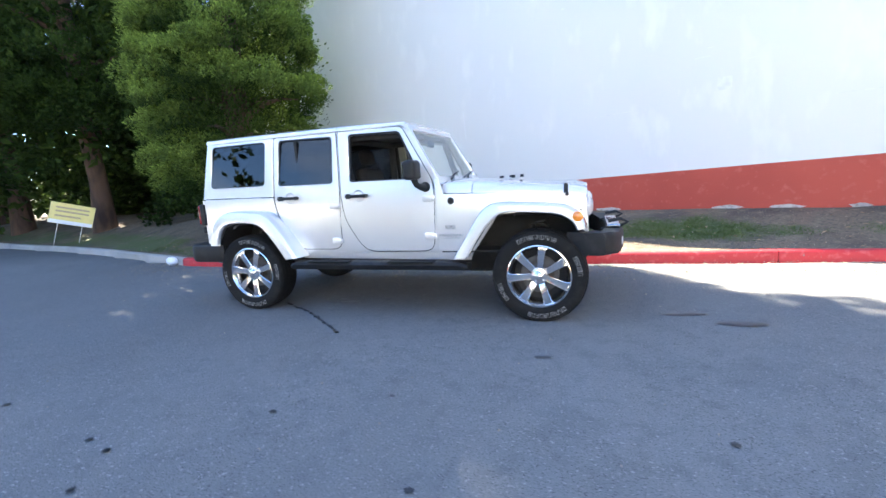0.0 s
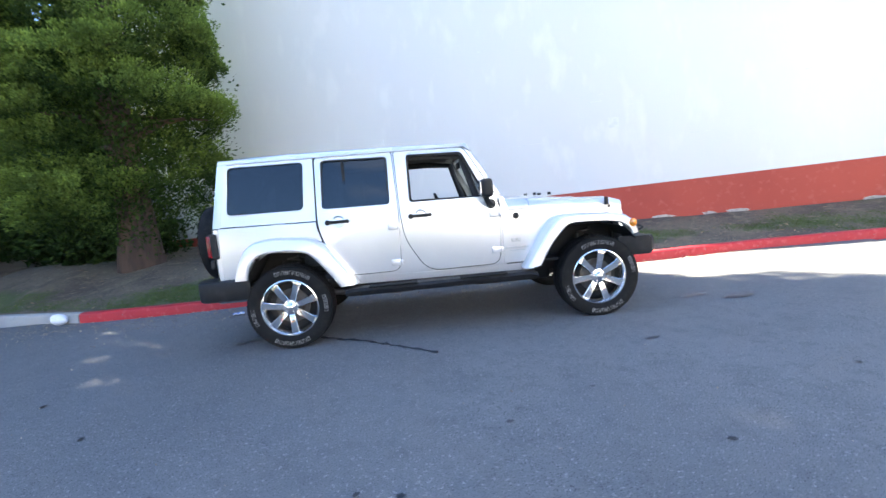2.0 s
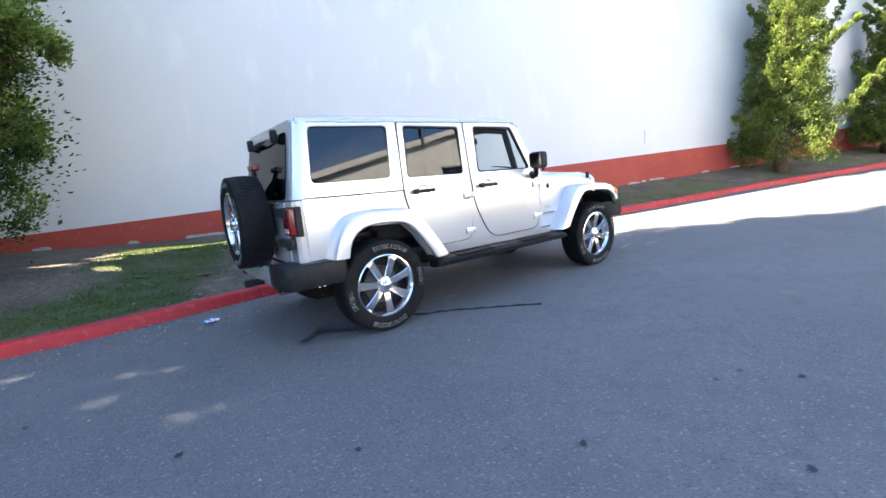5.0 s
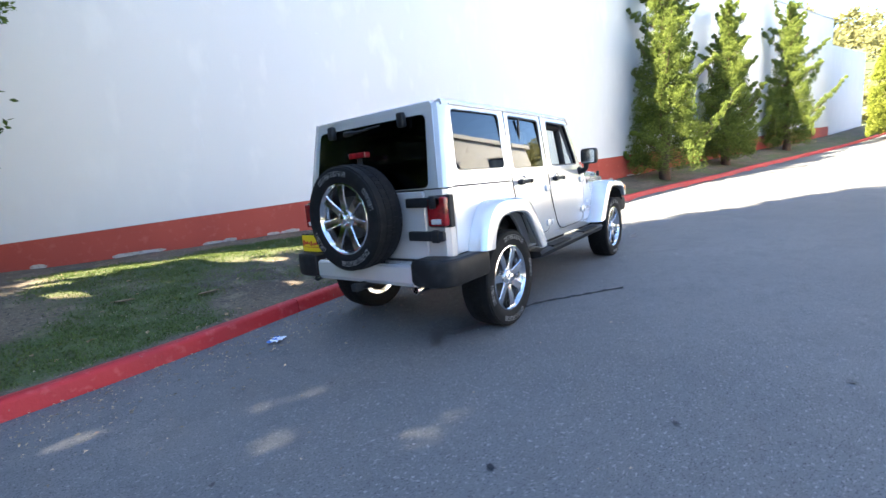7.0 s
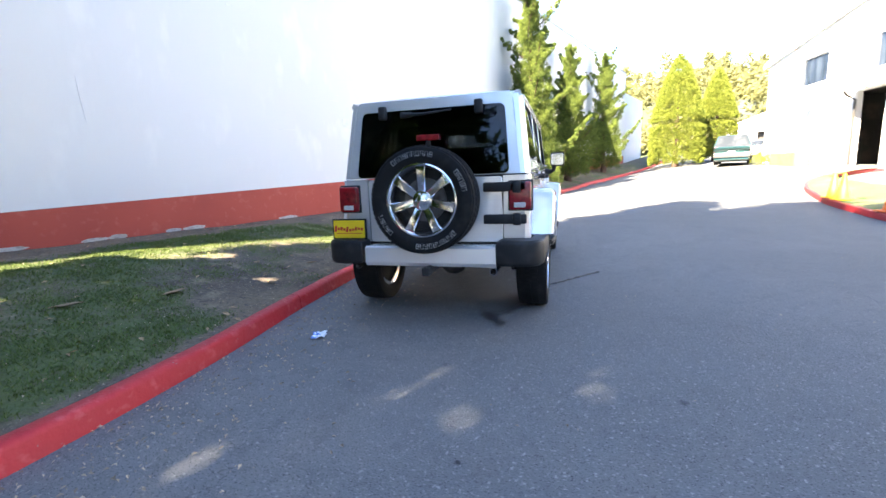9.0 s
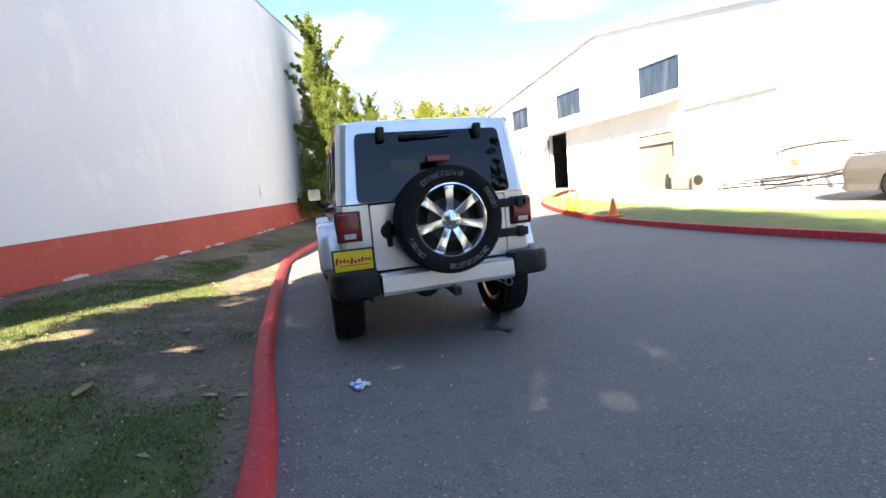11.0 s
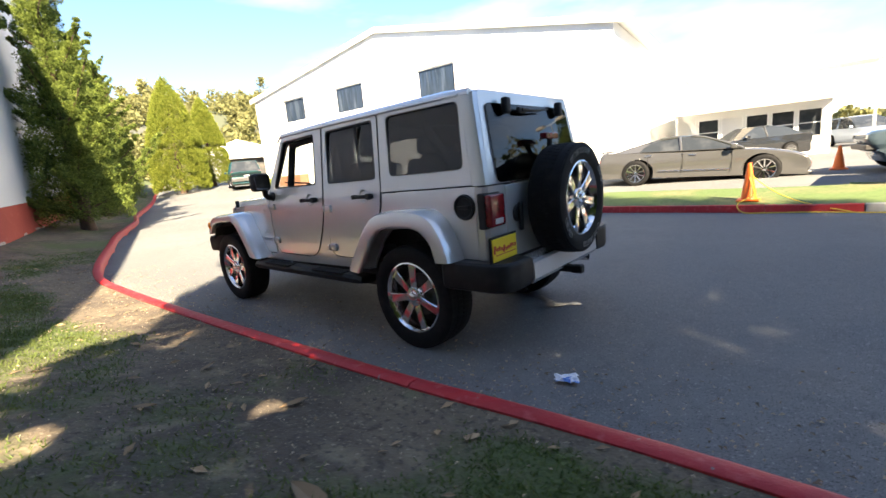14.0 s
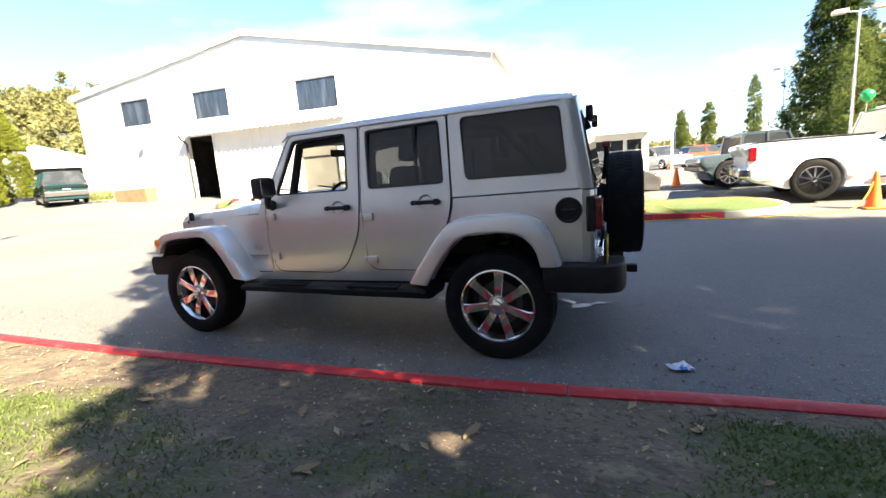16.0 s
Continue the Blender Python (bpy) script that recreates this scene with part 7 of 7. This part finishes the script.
tree("poplar_tree", (-22.0, -44.0, land(-22, -44)), "upright green poplar before the dark fir", 10.5, 0.18, 1.0, lambda t: 1.2 * math.sin(math.pi * min(1, 0.12 + t * 0.86)) ** 0.6, 110, 0.4, 0.6, 60, 0.24, M["poplar"], 75, group="poplars beyond the lot", limbs=4, lift=0.9)


def woods(name, label, spots, mat, seed, size, per):
    """A far wood: many rough crowns of clumps."""
    rnd = random.Random(seed)
    cl = []
    for x, y, z0, h, w in spots:
        for _ in range(19):
            t = rnd.random()
            a, R = rnd.uniform(0, 6.28), w * (1 - 0.75 * t) * rnd.uniform(0.5, 1.0)
            cl.append((x + R * math.cos(a), y + R * math.sin(a), z0 + h * (0.12 + 0.88 * t), w * rnd.uniform(0.22, 0.4)))
    rng = np.random.default_rng(seed)
    C = np.array(cl)
    idx = np.repeat(np.arange(len(C)), per)
    d = rng.normal(0, 1, (len(idx), 3))
    d /= np.linalg.norm(d, axis=1)[:, None]
    at = C[idx, :3] + d * (C[idx, 3] * rng.uniform(0.5, 1, len(idx)))[:, None]
    v, f = sprays(at, d * 0.8 + np.array([0, 0, 0.5]), size, rng, 0.1, 0.7)
    tagged(raw_mesh(name, v, f, mat), label, "woods", kind="stuff")


rnd = random.Random(21)
hill_x, hill_y = list(np.linspace(52, 240, 26)), list(np.linspace(-190, 130, 40))
def hill_z(x, y):
    return rise(60) - 0.5 + 23 * smooth_step(50, 112, x + 0.12 * y) * (0.8 + 0.25 * noise.noise((x * 0.02, y * 0.02, 2))) * smooth_step(150, 60, y) - 2 * smooth_step(62, 52, x)
tagged(raw_mesh("hillside", [(x, y, hill_z(x, y)) for x in hill_x for y in hill_y], [(i * 40 + j, (i + 1) * 40 + j, (i + 1) * 40 + j + 1, i * 40 + j + 1) for i in range(25) for j in range(39)], M["field"], smooth=True), "hillside under mixed trees", "hill", kind="structure")
spots = []
for k in range(420):
    x, y = rnd.uniform(62, 125), rnd.uniform(-95, 60)
    spots.append((x, y, hill_z(x, y) - 0.3, rnd.uniform(2.5, 6.0), rnd.uniform(1.8, 3.4)))
for k in range(26):
    x, y = rnd.uniform(95, 125), rnd.uniform(-85, 20)
    spots.append((x, y, hill_z(x, y), rnd.uniform(6, 10), rnd.uniform(1.6, 2.6)))
woods("wooded_hill", "sunlit hillside wood in olive and autumn yellow", spots, M["wood_leaf"], 22, 0.66, 24)
spots = [(rnd.uniform(-60, 60), rnd.uniform(-125, -95), 0.2, rnd.uniform(2, 4.0), rnd.uniform(2.0, 3.4)) for k in range(110)] + [(rnd.uniform(-75, -38), rnd.uniform(-112, -78), 0.2, rnd.uniform(14, 22), rnd.uniform(4, 6)) for k in range(34)]
woods("far_wood", "dull olive-brown wood beyond the lot", spots, M["wood_leaf"], 23, 1.1, 14)
spots = [(rnd.uniform(-75, -34), rnd.uniform(-60, 10), 0.2, rnd.uniform(11, 19), rnd.uniform(3.5, 5.5)) for k in range(70)]
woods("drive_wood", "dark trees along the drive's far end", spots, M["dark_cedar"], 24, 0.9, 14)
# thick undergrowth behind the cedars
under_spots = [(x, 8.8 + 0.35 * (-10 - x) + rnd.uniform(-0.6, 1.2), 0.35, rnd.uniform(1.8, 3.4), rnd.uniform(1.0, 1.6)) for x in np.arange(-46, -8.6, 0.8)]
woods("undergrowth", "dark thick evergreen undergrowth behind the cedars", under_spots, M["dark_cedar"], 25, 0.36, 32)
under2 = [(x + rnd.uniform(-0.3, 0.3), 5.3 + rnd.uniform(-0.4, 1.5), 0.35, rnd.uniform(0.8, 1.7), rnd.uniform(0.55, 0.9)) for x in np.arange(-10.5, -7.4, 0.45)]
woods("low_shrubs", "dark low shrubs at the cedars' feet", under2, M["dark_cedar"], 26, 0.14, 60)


# ---------------------------------------------------------------- loose things by the drive
def cone(x, y, dz, label, mat, h=0.71, group="traffic cones"):
    c = thing("traffic_cone", Matrix.Translation((x, y, land(x, y) + dz)), label, "traffic cone", group)
    part("base", box(-0.18, 0.18, -0.18, 0.18, 0, 0.035, 0.012), mat, c)
    part("body", lathe([(0.135, 0.035), (0.125, 0.06), (0.034, h - 0.02), (0.03, h), (0.0, h)], 24, Matrix.Rotation(radians(90), 4, "X")), mat, c, smooth=40)
    return c


cone(-4.16, -6.95, 0.15, "orange cone standing on the grass by the red kerb", M["cone_orange"], 0.7)
cone(-8.35, -7.2, 0.0, "orange cone on the asphalt beside the pickup", M["cone_orange"], 0.72)
cone(-5.5, -12.2, 0.0, "small orange cone on the far drive", M["cone_orange"], 0.6)
cone(3.35, -6.95, 0.14, "orange cone behind the island kerb", M["cone_orange"], 0.5)
cone(-7.2, -31.0, 0.0, "orange cone by the porch posts", M["cone_orange"], 0.7)
for x, y in ((5.6, -7.3), (6.1, -7.35)):
    cone(x, y, 0.14, "yellow cone on the bare bed of the island", M["cone_yellow"], 0.62)
rp = thing("barrier_rope", label="slack yellow rope lying between the cones", category="rope")
rope_pts = [(-4.16, -6.9, 0.62), (-4.25, -6.72, 0.3), (-4.05, -6.46, 0.16), (-4.15, -6.25, 0.03), (-4.5, -6.3, 0.015), (-5.1, -6.38, 0.015), (-6.0, -6.3, 0.015), (-6.8, -6.5, 0.02), (-7.5, -6.75, 0.02), (-7.95, -6.95, 0.05), (-8.2, -7.1, 0.3), (-8.35, -7.2, 0.66)]
part("strand", tube([tuple(p) for p in spread(rope_pts, 0.08)], 0.011, 6), M["rope"], rp)
part("strand", tube([tuple(p) for p in spread([(-4.16, -6.95, 0.66), (-4.45, -7.05, 0.38), (-4.8, -6.75, 0.2), (-5.2, -6.45, 0.1), (-5.6, -6.32, 0.02)], 0.08)], 0.011, 6), M["rope"], rp)

# crumpled flyer
lit = thing("crumpled_flyer", Matrix.Translation((-4.1, 0.78, land(-4, 0.8) + 0.012)) @ Matrix.Rotation(radians(25), 4, "Z"), "crumpled white and blue paper flyer on the asphalt", "paper")
rnd = random.Random(8)
bm = bmesh.new()
nn = 7
vs = [[bm.verts.new((-0.068 + 0.136 * i / (nn - 1) + rnd.uniform(-0.012, 0.012), -0.05 + 0.1 * j / (nn - 1) + rnd.uniform(-0.008, 0.008), rnd.uniform(0, 0.022))) for j in range(nn)] for i in range(nn)]
for i in range(nn - 1):
    for j in range(nn - 1):
        f = bm.faces.new((vs[i][j], vs[i + 1][j], vs[i + 1][j + 1], vs[i][j + 1]))
        f.material_index = 1 if (j > 3 and i % 3 != 1) or (i == 2 and j > 1) else 0
part("sheet", bm, [M["paper"], M["blue_ink"]], lit)
st = thing("pale_stone", Matrix.Translation((-6.72, 1.3, 0.02)), "pale broken lump of concrete in the kerb gap", "stone")
bm = bmesh.new()
bmesh.ops.create_icosphere(bm, subdivisions=2, radius=0.11)
for v in bm.verts:
    v.co = Vector((v.co.x, v.co.y * 0.7, v.co.z * 0.75 + 0.06)) * (1 + 0.25 * noise.noise(v.co * 9))
part("lump", bm, M["paper"], st)

# small leaning sign on wire legs
sg = thing("yard_sign", Matrix.Translation((-12.75, 3.2, bank(-12.75, 3.2))) @ Matrix.Rotation(radians(52), 4, "Z"), "leaning pale yellow yard sign on two wire legs", "sign")
tilt = Matrix.Rotation(radians(17), 4, "Y")
part("board", moved(box(-0.46, 0.46, -0.006, 0.006, 0.55, 1.1, 0.003), tilt), M["sign_yellow"], sg)
part("lower_strip", moved(box(-0.45, 0.45, -0.011, -0.007, 0.555, 0.65), tilt), M["paper"], sg)
for z in (0.98, 0.88, 0.76):
    part("print_bar", moved(box(-0.34, 0.34 - 0.15 * (z < 0.8), -0.011, -0.007, z - 0.022, z + 0.022), tilt), M["sign_print"], sg)
for x in (-0.25, 0.25):
    part("leg", moved(tube([(x, 0, -0.15), (x, 0, 0.57)], 0.008, 6), tilt), M["steel"], sg)

# tar seam, oil spots and a wet trickle on the road
def stain(name, pts, mat, label, lift=0.004):
    s = thing(name, label=label, category="stain", kind="structure")
    bm = bmesh.new()
    bm.faces.new([bm.verts.new((x, y, land(x, y) + lift + 0.004)) for x, y in pts])
    bmesh.ops.recalc_face_normals(bm, faces=bm.faces)
    bmesh.ops.triangulate(bm, faces=bm.faces)
    part("film", bm, mat, s)


def blot(x, y, rx, ry, seed, turn=0.0):
    rnd = random.Random(seed)
    return [(x + math.cos(turn) * rx * k * math.cos(a) - math.sin(turn) * ry * k * math.sin(a), y + math.sin(turn) * rx * k * math.cos(a) + math.cos(turn) * ry * k * math.sin(a)) for a in np.linspace(0, 2 * math.pi, 22)[:-1] for k in (rnd.uniform(0.7, 1.1),)]


seam = [Vector(p) for p in spread([(-2.75, -0.6, 0), (-2.5, -0.76, 0), (-2.31, -0.86, 0), (-2.1, -1.02, 0), (-1.97, -1.13, 0), (-1.8, -1.24, 0), (-1.65, -1.38, 0)], 0.05)]
rnd = random.Random(4)
seam = [p + Vector((rnd.uniform(-0.012, 0.012), rnd.uniform(-0.012, 0.012), 0)) for p in seam]
ts = thing("tar_seam", label="thin wandering black tar seam in the asphalt", category="stain", kind="structure")
part("bead", tube([(p.x, p.y, land(p.x, p.y) + 0.004) for p in seam], [0.012 + 0.005 * math.sin(k * 1.7) for k in range(len(seam))], 6), M["tar"], ts)
for k, (x, y, rx, ry, a) in enumerate(((-3.58, -0.53, 0.055, 0.04, 0), (-3.42, -0.42, 0.15, 0.06, 0.6), (-2.03, -0.5, 0.11, 0.035, 0.3), (-2.15, -0.42, 0.05, 0.03, 0), (1.5, -0.75, 0.22, 0.05, 0.1), (1.15, -0.55, 0.18, 0.045, 0.2), (0.1, -1.6, 0.07, 0.02, 0.2))):
    stain("oil_spot", blot(x, y, rx, ry, k, a), M["oil"], "dark oil spot on the asphalt")
for k, (x, y, r_) in enumerate(((-1.9, -3.1, 0.03), (-2.1, -3.05, 0.025), (-1.75, -3.35, 0.03), (-1.3, -2.6, 0.03), (-3.1, -2.9, 0.03), (-3.3, -3.2, 0.025), (-0.3, -3.0, 0.03), (-4.6, -1.6, 0.03), (-5.2, -2.1, 0.03), (-0.7, -2.3, 0.025), (-2.6, -3.6, 0.03), (0.6, -3.2, 0.025), (-4.4, -0.3, 0.02), (-5.3, -0.6, 0.02), (-3.9, -2.2, 0.025), (1.0, -2.4, 0.03))):
    stain("tar_dot", blot(x, y, r_ * 0.85, r_ * 0.6, k + 40, k), M["tar"], "small black gum spot on the asphalt")
stain("wet_trickle", [(-3.35, -0.44), (-3.3, -0.5), (-3.2, -0.55), (-3.02, -0.62), (-2.95, -0.68), (-3.0, -0.7), (-3.1, -0.66), (-3.25, -0.6), (-3.36, -0.53)], M["wet"], "wet trickle from the exhaust on the asphalt")

# grass on the bank, dry leaves, chips along the kerb
rng = np.random.default_rng(9)
bases = []
while len(bases) < 62000:
    x, u = rng.uniform(-8.4, 6.5), rng.random()
    y0, y1 = kerb_y(x) + 0.17, wall_y(x) - 0.03
    if y1 < y0 + 0.1:
        continue
    y = y0 + (y1 - y0) * u
    if rng.random() < (y1 - y0) / 5.0 and rng.random() < max(0.0, turf(x, y) - 0.12) ** 1.3 * (0.35 + 0.65 * (noise.noise((x * 5, y * 5, 2)) > -0.15)):
        bases.append((x, y, bank(x, y) - 0.005))
B = np.array(bases)
n_ = len(B)
h = rng.uniform(0.012, 0.034, n_)[:, None]
ang = rng.uniform(0, 2 * np.pi, n_)
sd = np.stack([np.cos(ang), np.sin(ang), np.zeros(n_)], 1) * 0.005
tip = B + np.concatenate([rng.normal(0, 0.7, (n_, 2)) * h, h], 1)
V = np.stack([B - sd, B + sd, tip], 1).reshape(-1, 3)
tagged(raw_mesh("grass", V, np.arange(n_ * 3).reshape(-1, 3), M["blade"]), "short patchy lawn grass on the bank", "grass", kind="stuff")


def scatter(name, n, area, size, mat, label, seed, lift=0.004):
    rng = np.random.default_rng(seed)
    P = []
    while len(P) < n:
        q = area(rng)
        if q:
            P.append(q)
    P = np.array(P)
    s = size * rng.uniform(0.5, 1.4, len(P))[:, None]
    a = rng.uniform(0, 2 * np.pi, len(P))
    d = np.stack([np.cos(a), np.sin(a), rng.uniform(-0.25, 0.35, len(P))], 1)
    e = np.stack([-np.sin(a), np.cos(a), rng.uniform(-0.3, 0.3, len(P))], 1)
    up = np.array([0, 0, lift])
    v = np.stack([P - d * s + up, P + e * s * 0.45 + up * 2, P + d * s + up, P - e * s * 0.45 + up * 3], 1).reshape(-1, 3)
    tagged(raw_mesh(name, v, np.arange(len(P) * 4).reshape(-1, 4), mat), label, "litter", kind="stuff")


def on_bank(rng):
    x = rng.uniform(-9, 6)
    y = kerb_y(x) + 0.17 + rng.random() ** 1.4 * (wall_y(x) - kerb_y(x) - 0.3)
    return (x, y, bank(x, y) + 0.006)


def by_kerb(rng):
    x = rng.uniform(-7.5, 4)
    y = kerb_y(x) - 0.02 - abs(rng.normal(0, 0.45))
    return (x, y, land(x, y) + 0.005)


def on_road(rng):
    x, y = rng.uniform(-9, 5), rng.uniform(-6, 1.2)
    return (x, y, land(x, y) + 0.006)


scatter("fallen_leaves", 420, on_bank, 0.03, M["litter_leaf"], "dry brown leaves scattered on the bank", 31)
scatter("soil_crumbs", 3800, on_bank, 0.009, M["chip"], "pale crumbs and twigs on bare soil", 32)
scatter("bark_chips", 2600, by_kerb, 0.012, M["chip"], "pale bark chips swept along the kerb", 33)
scatter("road_grit", 260, on_road, 0.009, M["chip"], "pale grit on the asphalt", 34)
for k, (x, y, L) in enumerate(((-3.9, 2.35, 0.11), (-3.1, 1.95, 0.07), (-4.6, 2.6, 0.1), (-2.6, 2.5, 0.06), (-2.2, 2.05, 0.06), (-1.2, 2.2, 0.06))):
    lf = thing("fallen_leaf", Matrix.Translation((x, y, bank(x, y) + 0.015)) @ Matrix.Rotation(k * 1.3, 4, "Z"), "large curled dry tan leaf on the bank", "leaf", "large leaves on the bank")
    secs = [(-L, 0.0), (-L * 0.5, L * 0.3), (L * 0.1, L * 0.36), (L * 0.7, L * 0.2), (L * 1.1, 0.0)]
    bm = bmesh.new()
    up_ = [bm.verts.new((u, w, 0.25 * w + 0.1 * abs(u))) for u, w in secs]
    mid = [bm.verts.new((u, 0, 0.1 * abs(u) - 0.004)) for u, w in secs]
    dn = [bm.verts.new((u, -w, 0.3 * w + 0.1 * abs(u))) for u, w in secs]
    for a, b in ((up_, mid), (mid, dn)):
        for i in range(4):
            q = [a[i], a[i + 1], b[i + 1], b[i]]
            bm.faces.new(q)
    bmesh.ops.remove_doubles(bm, verts=bm.verts, dist=1e-4)
    part("blade", bm, M["litter_leaf"], lf)
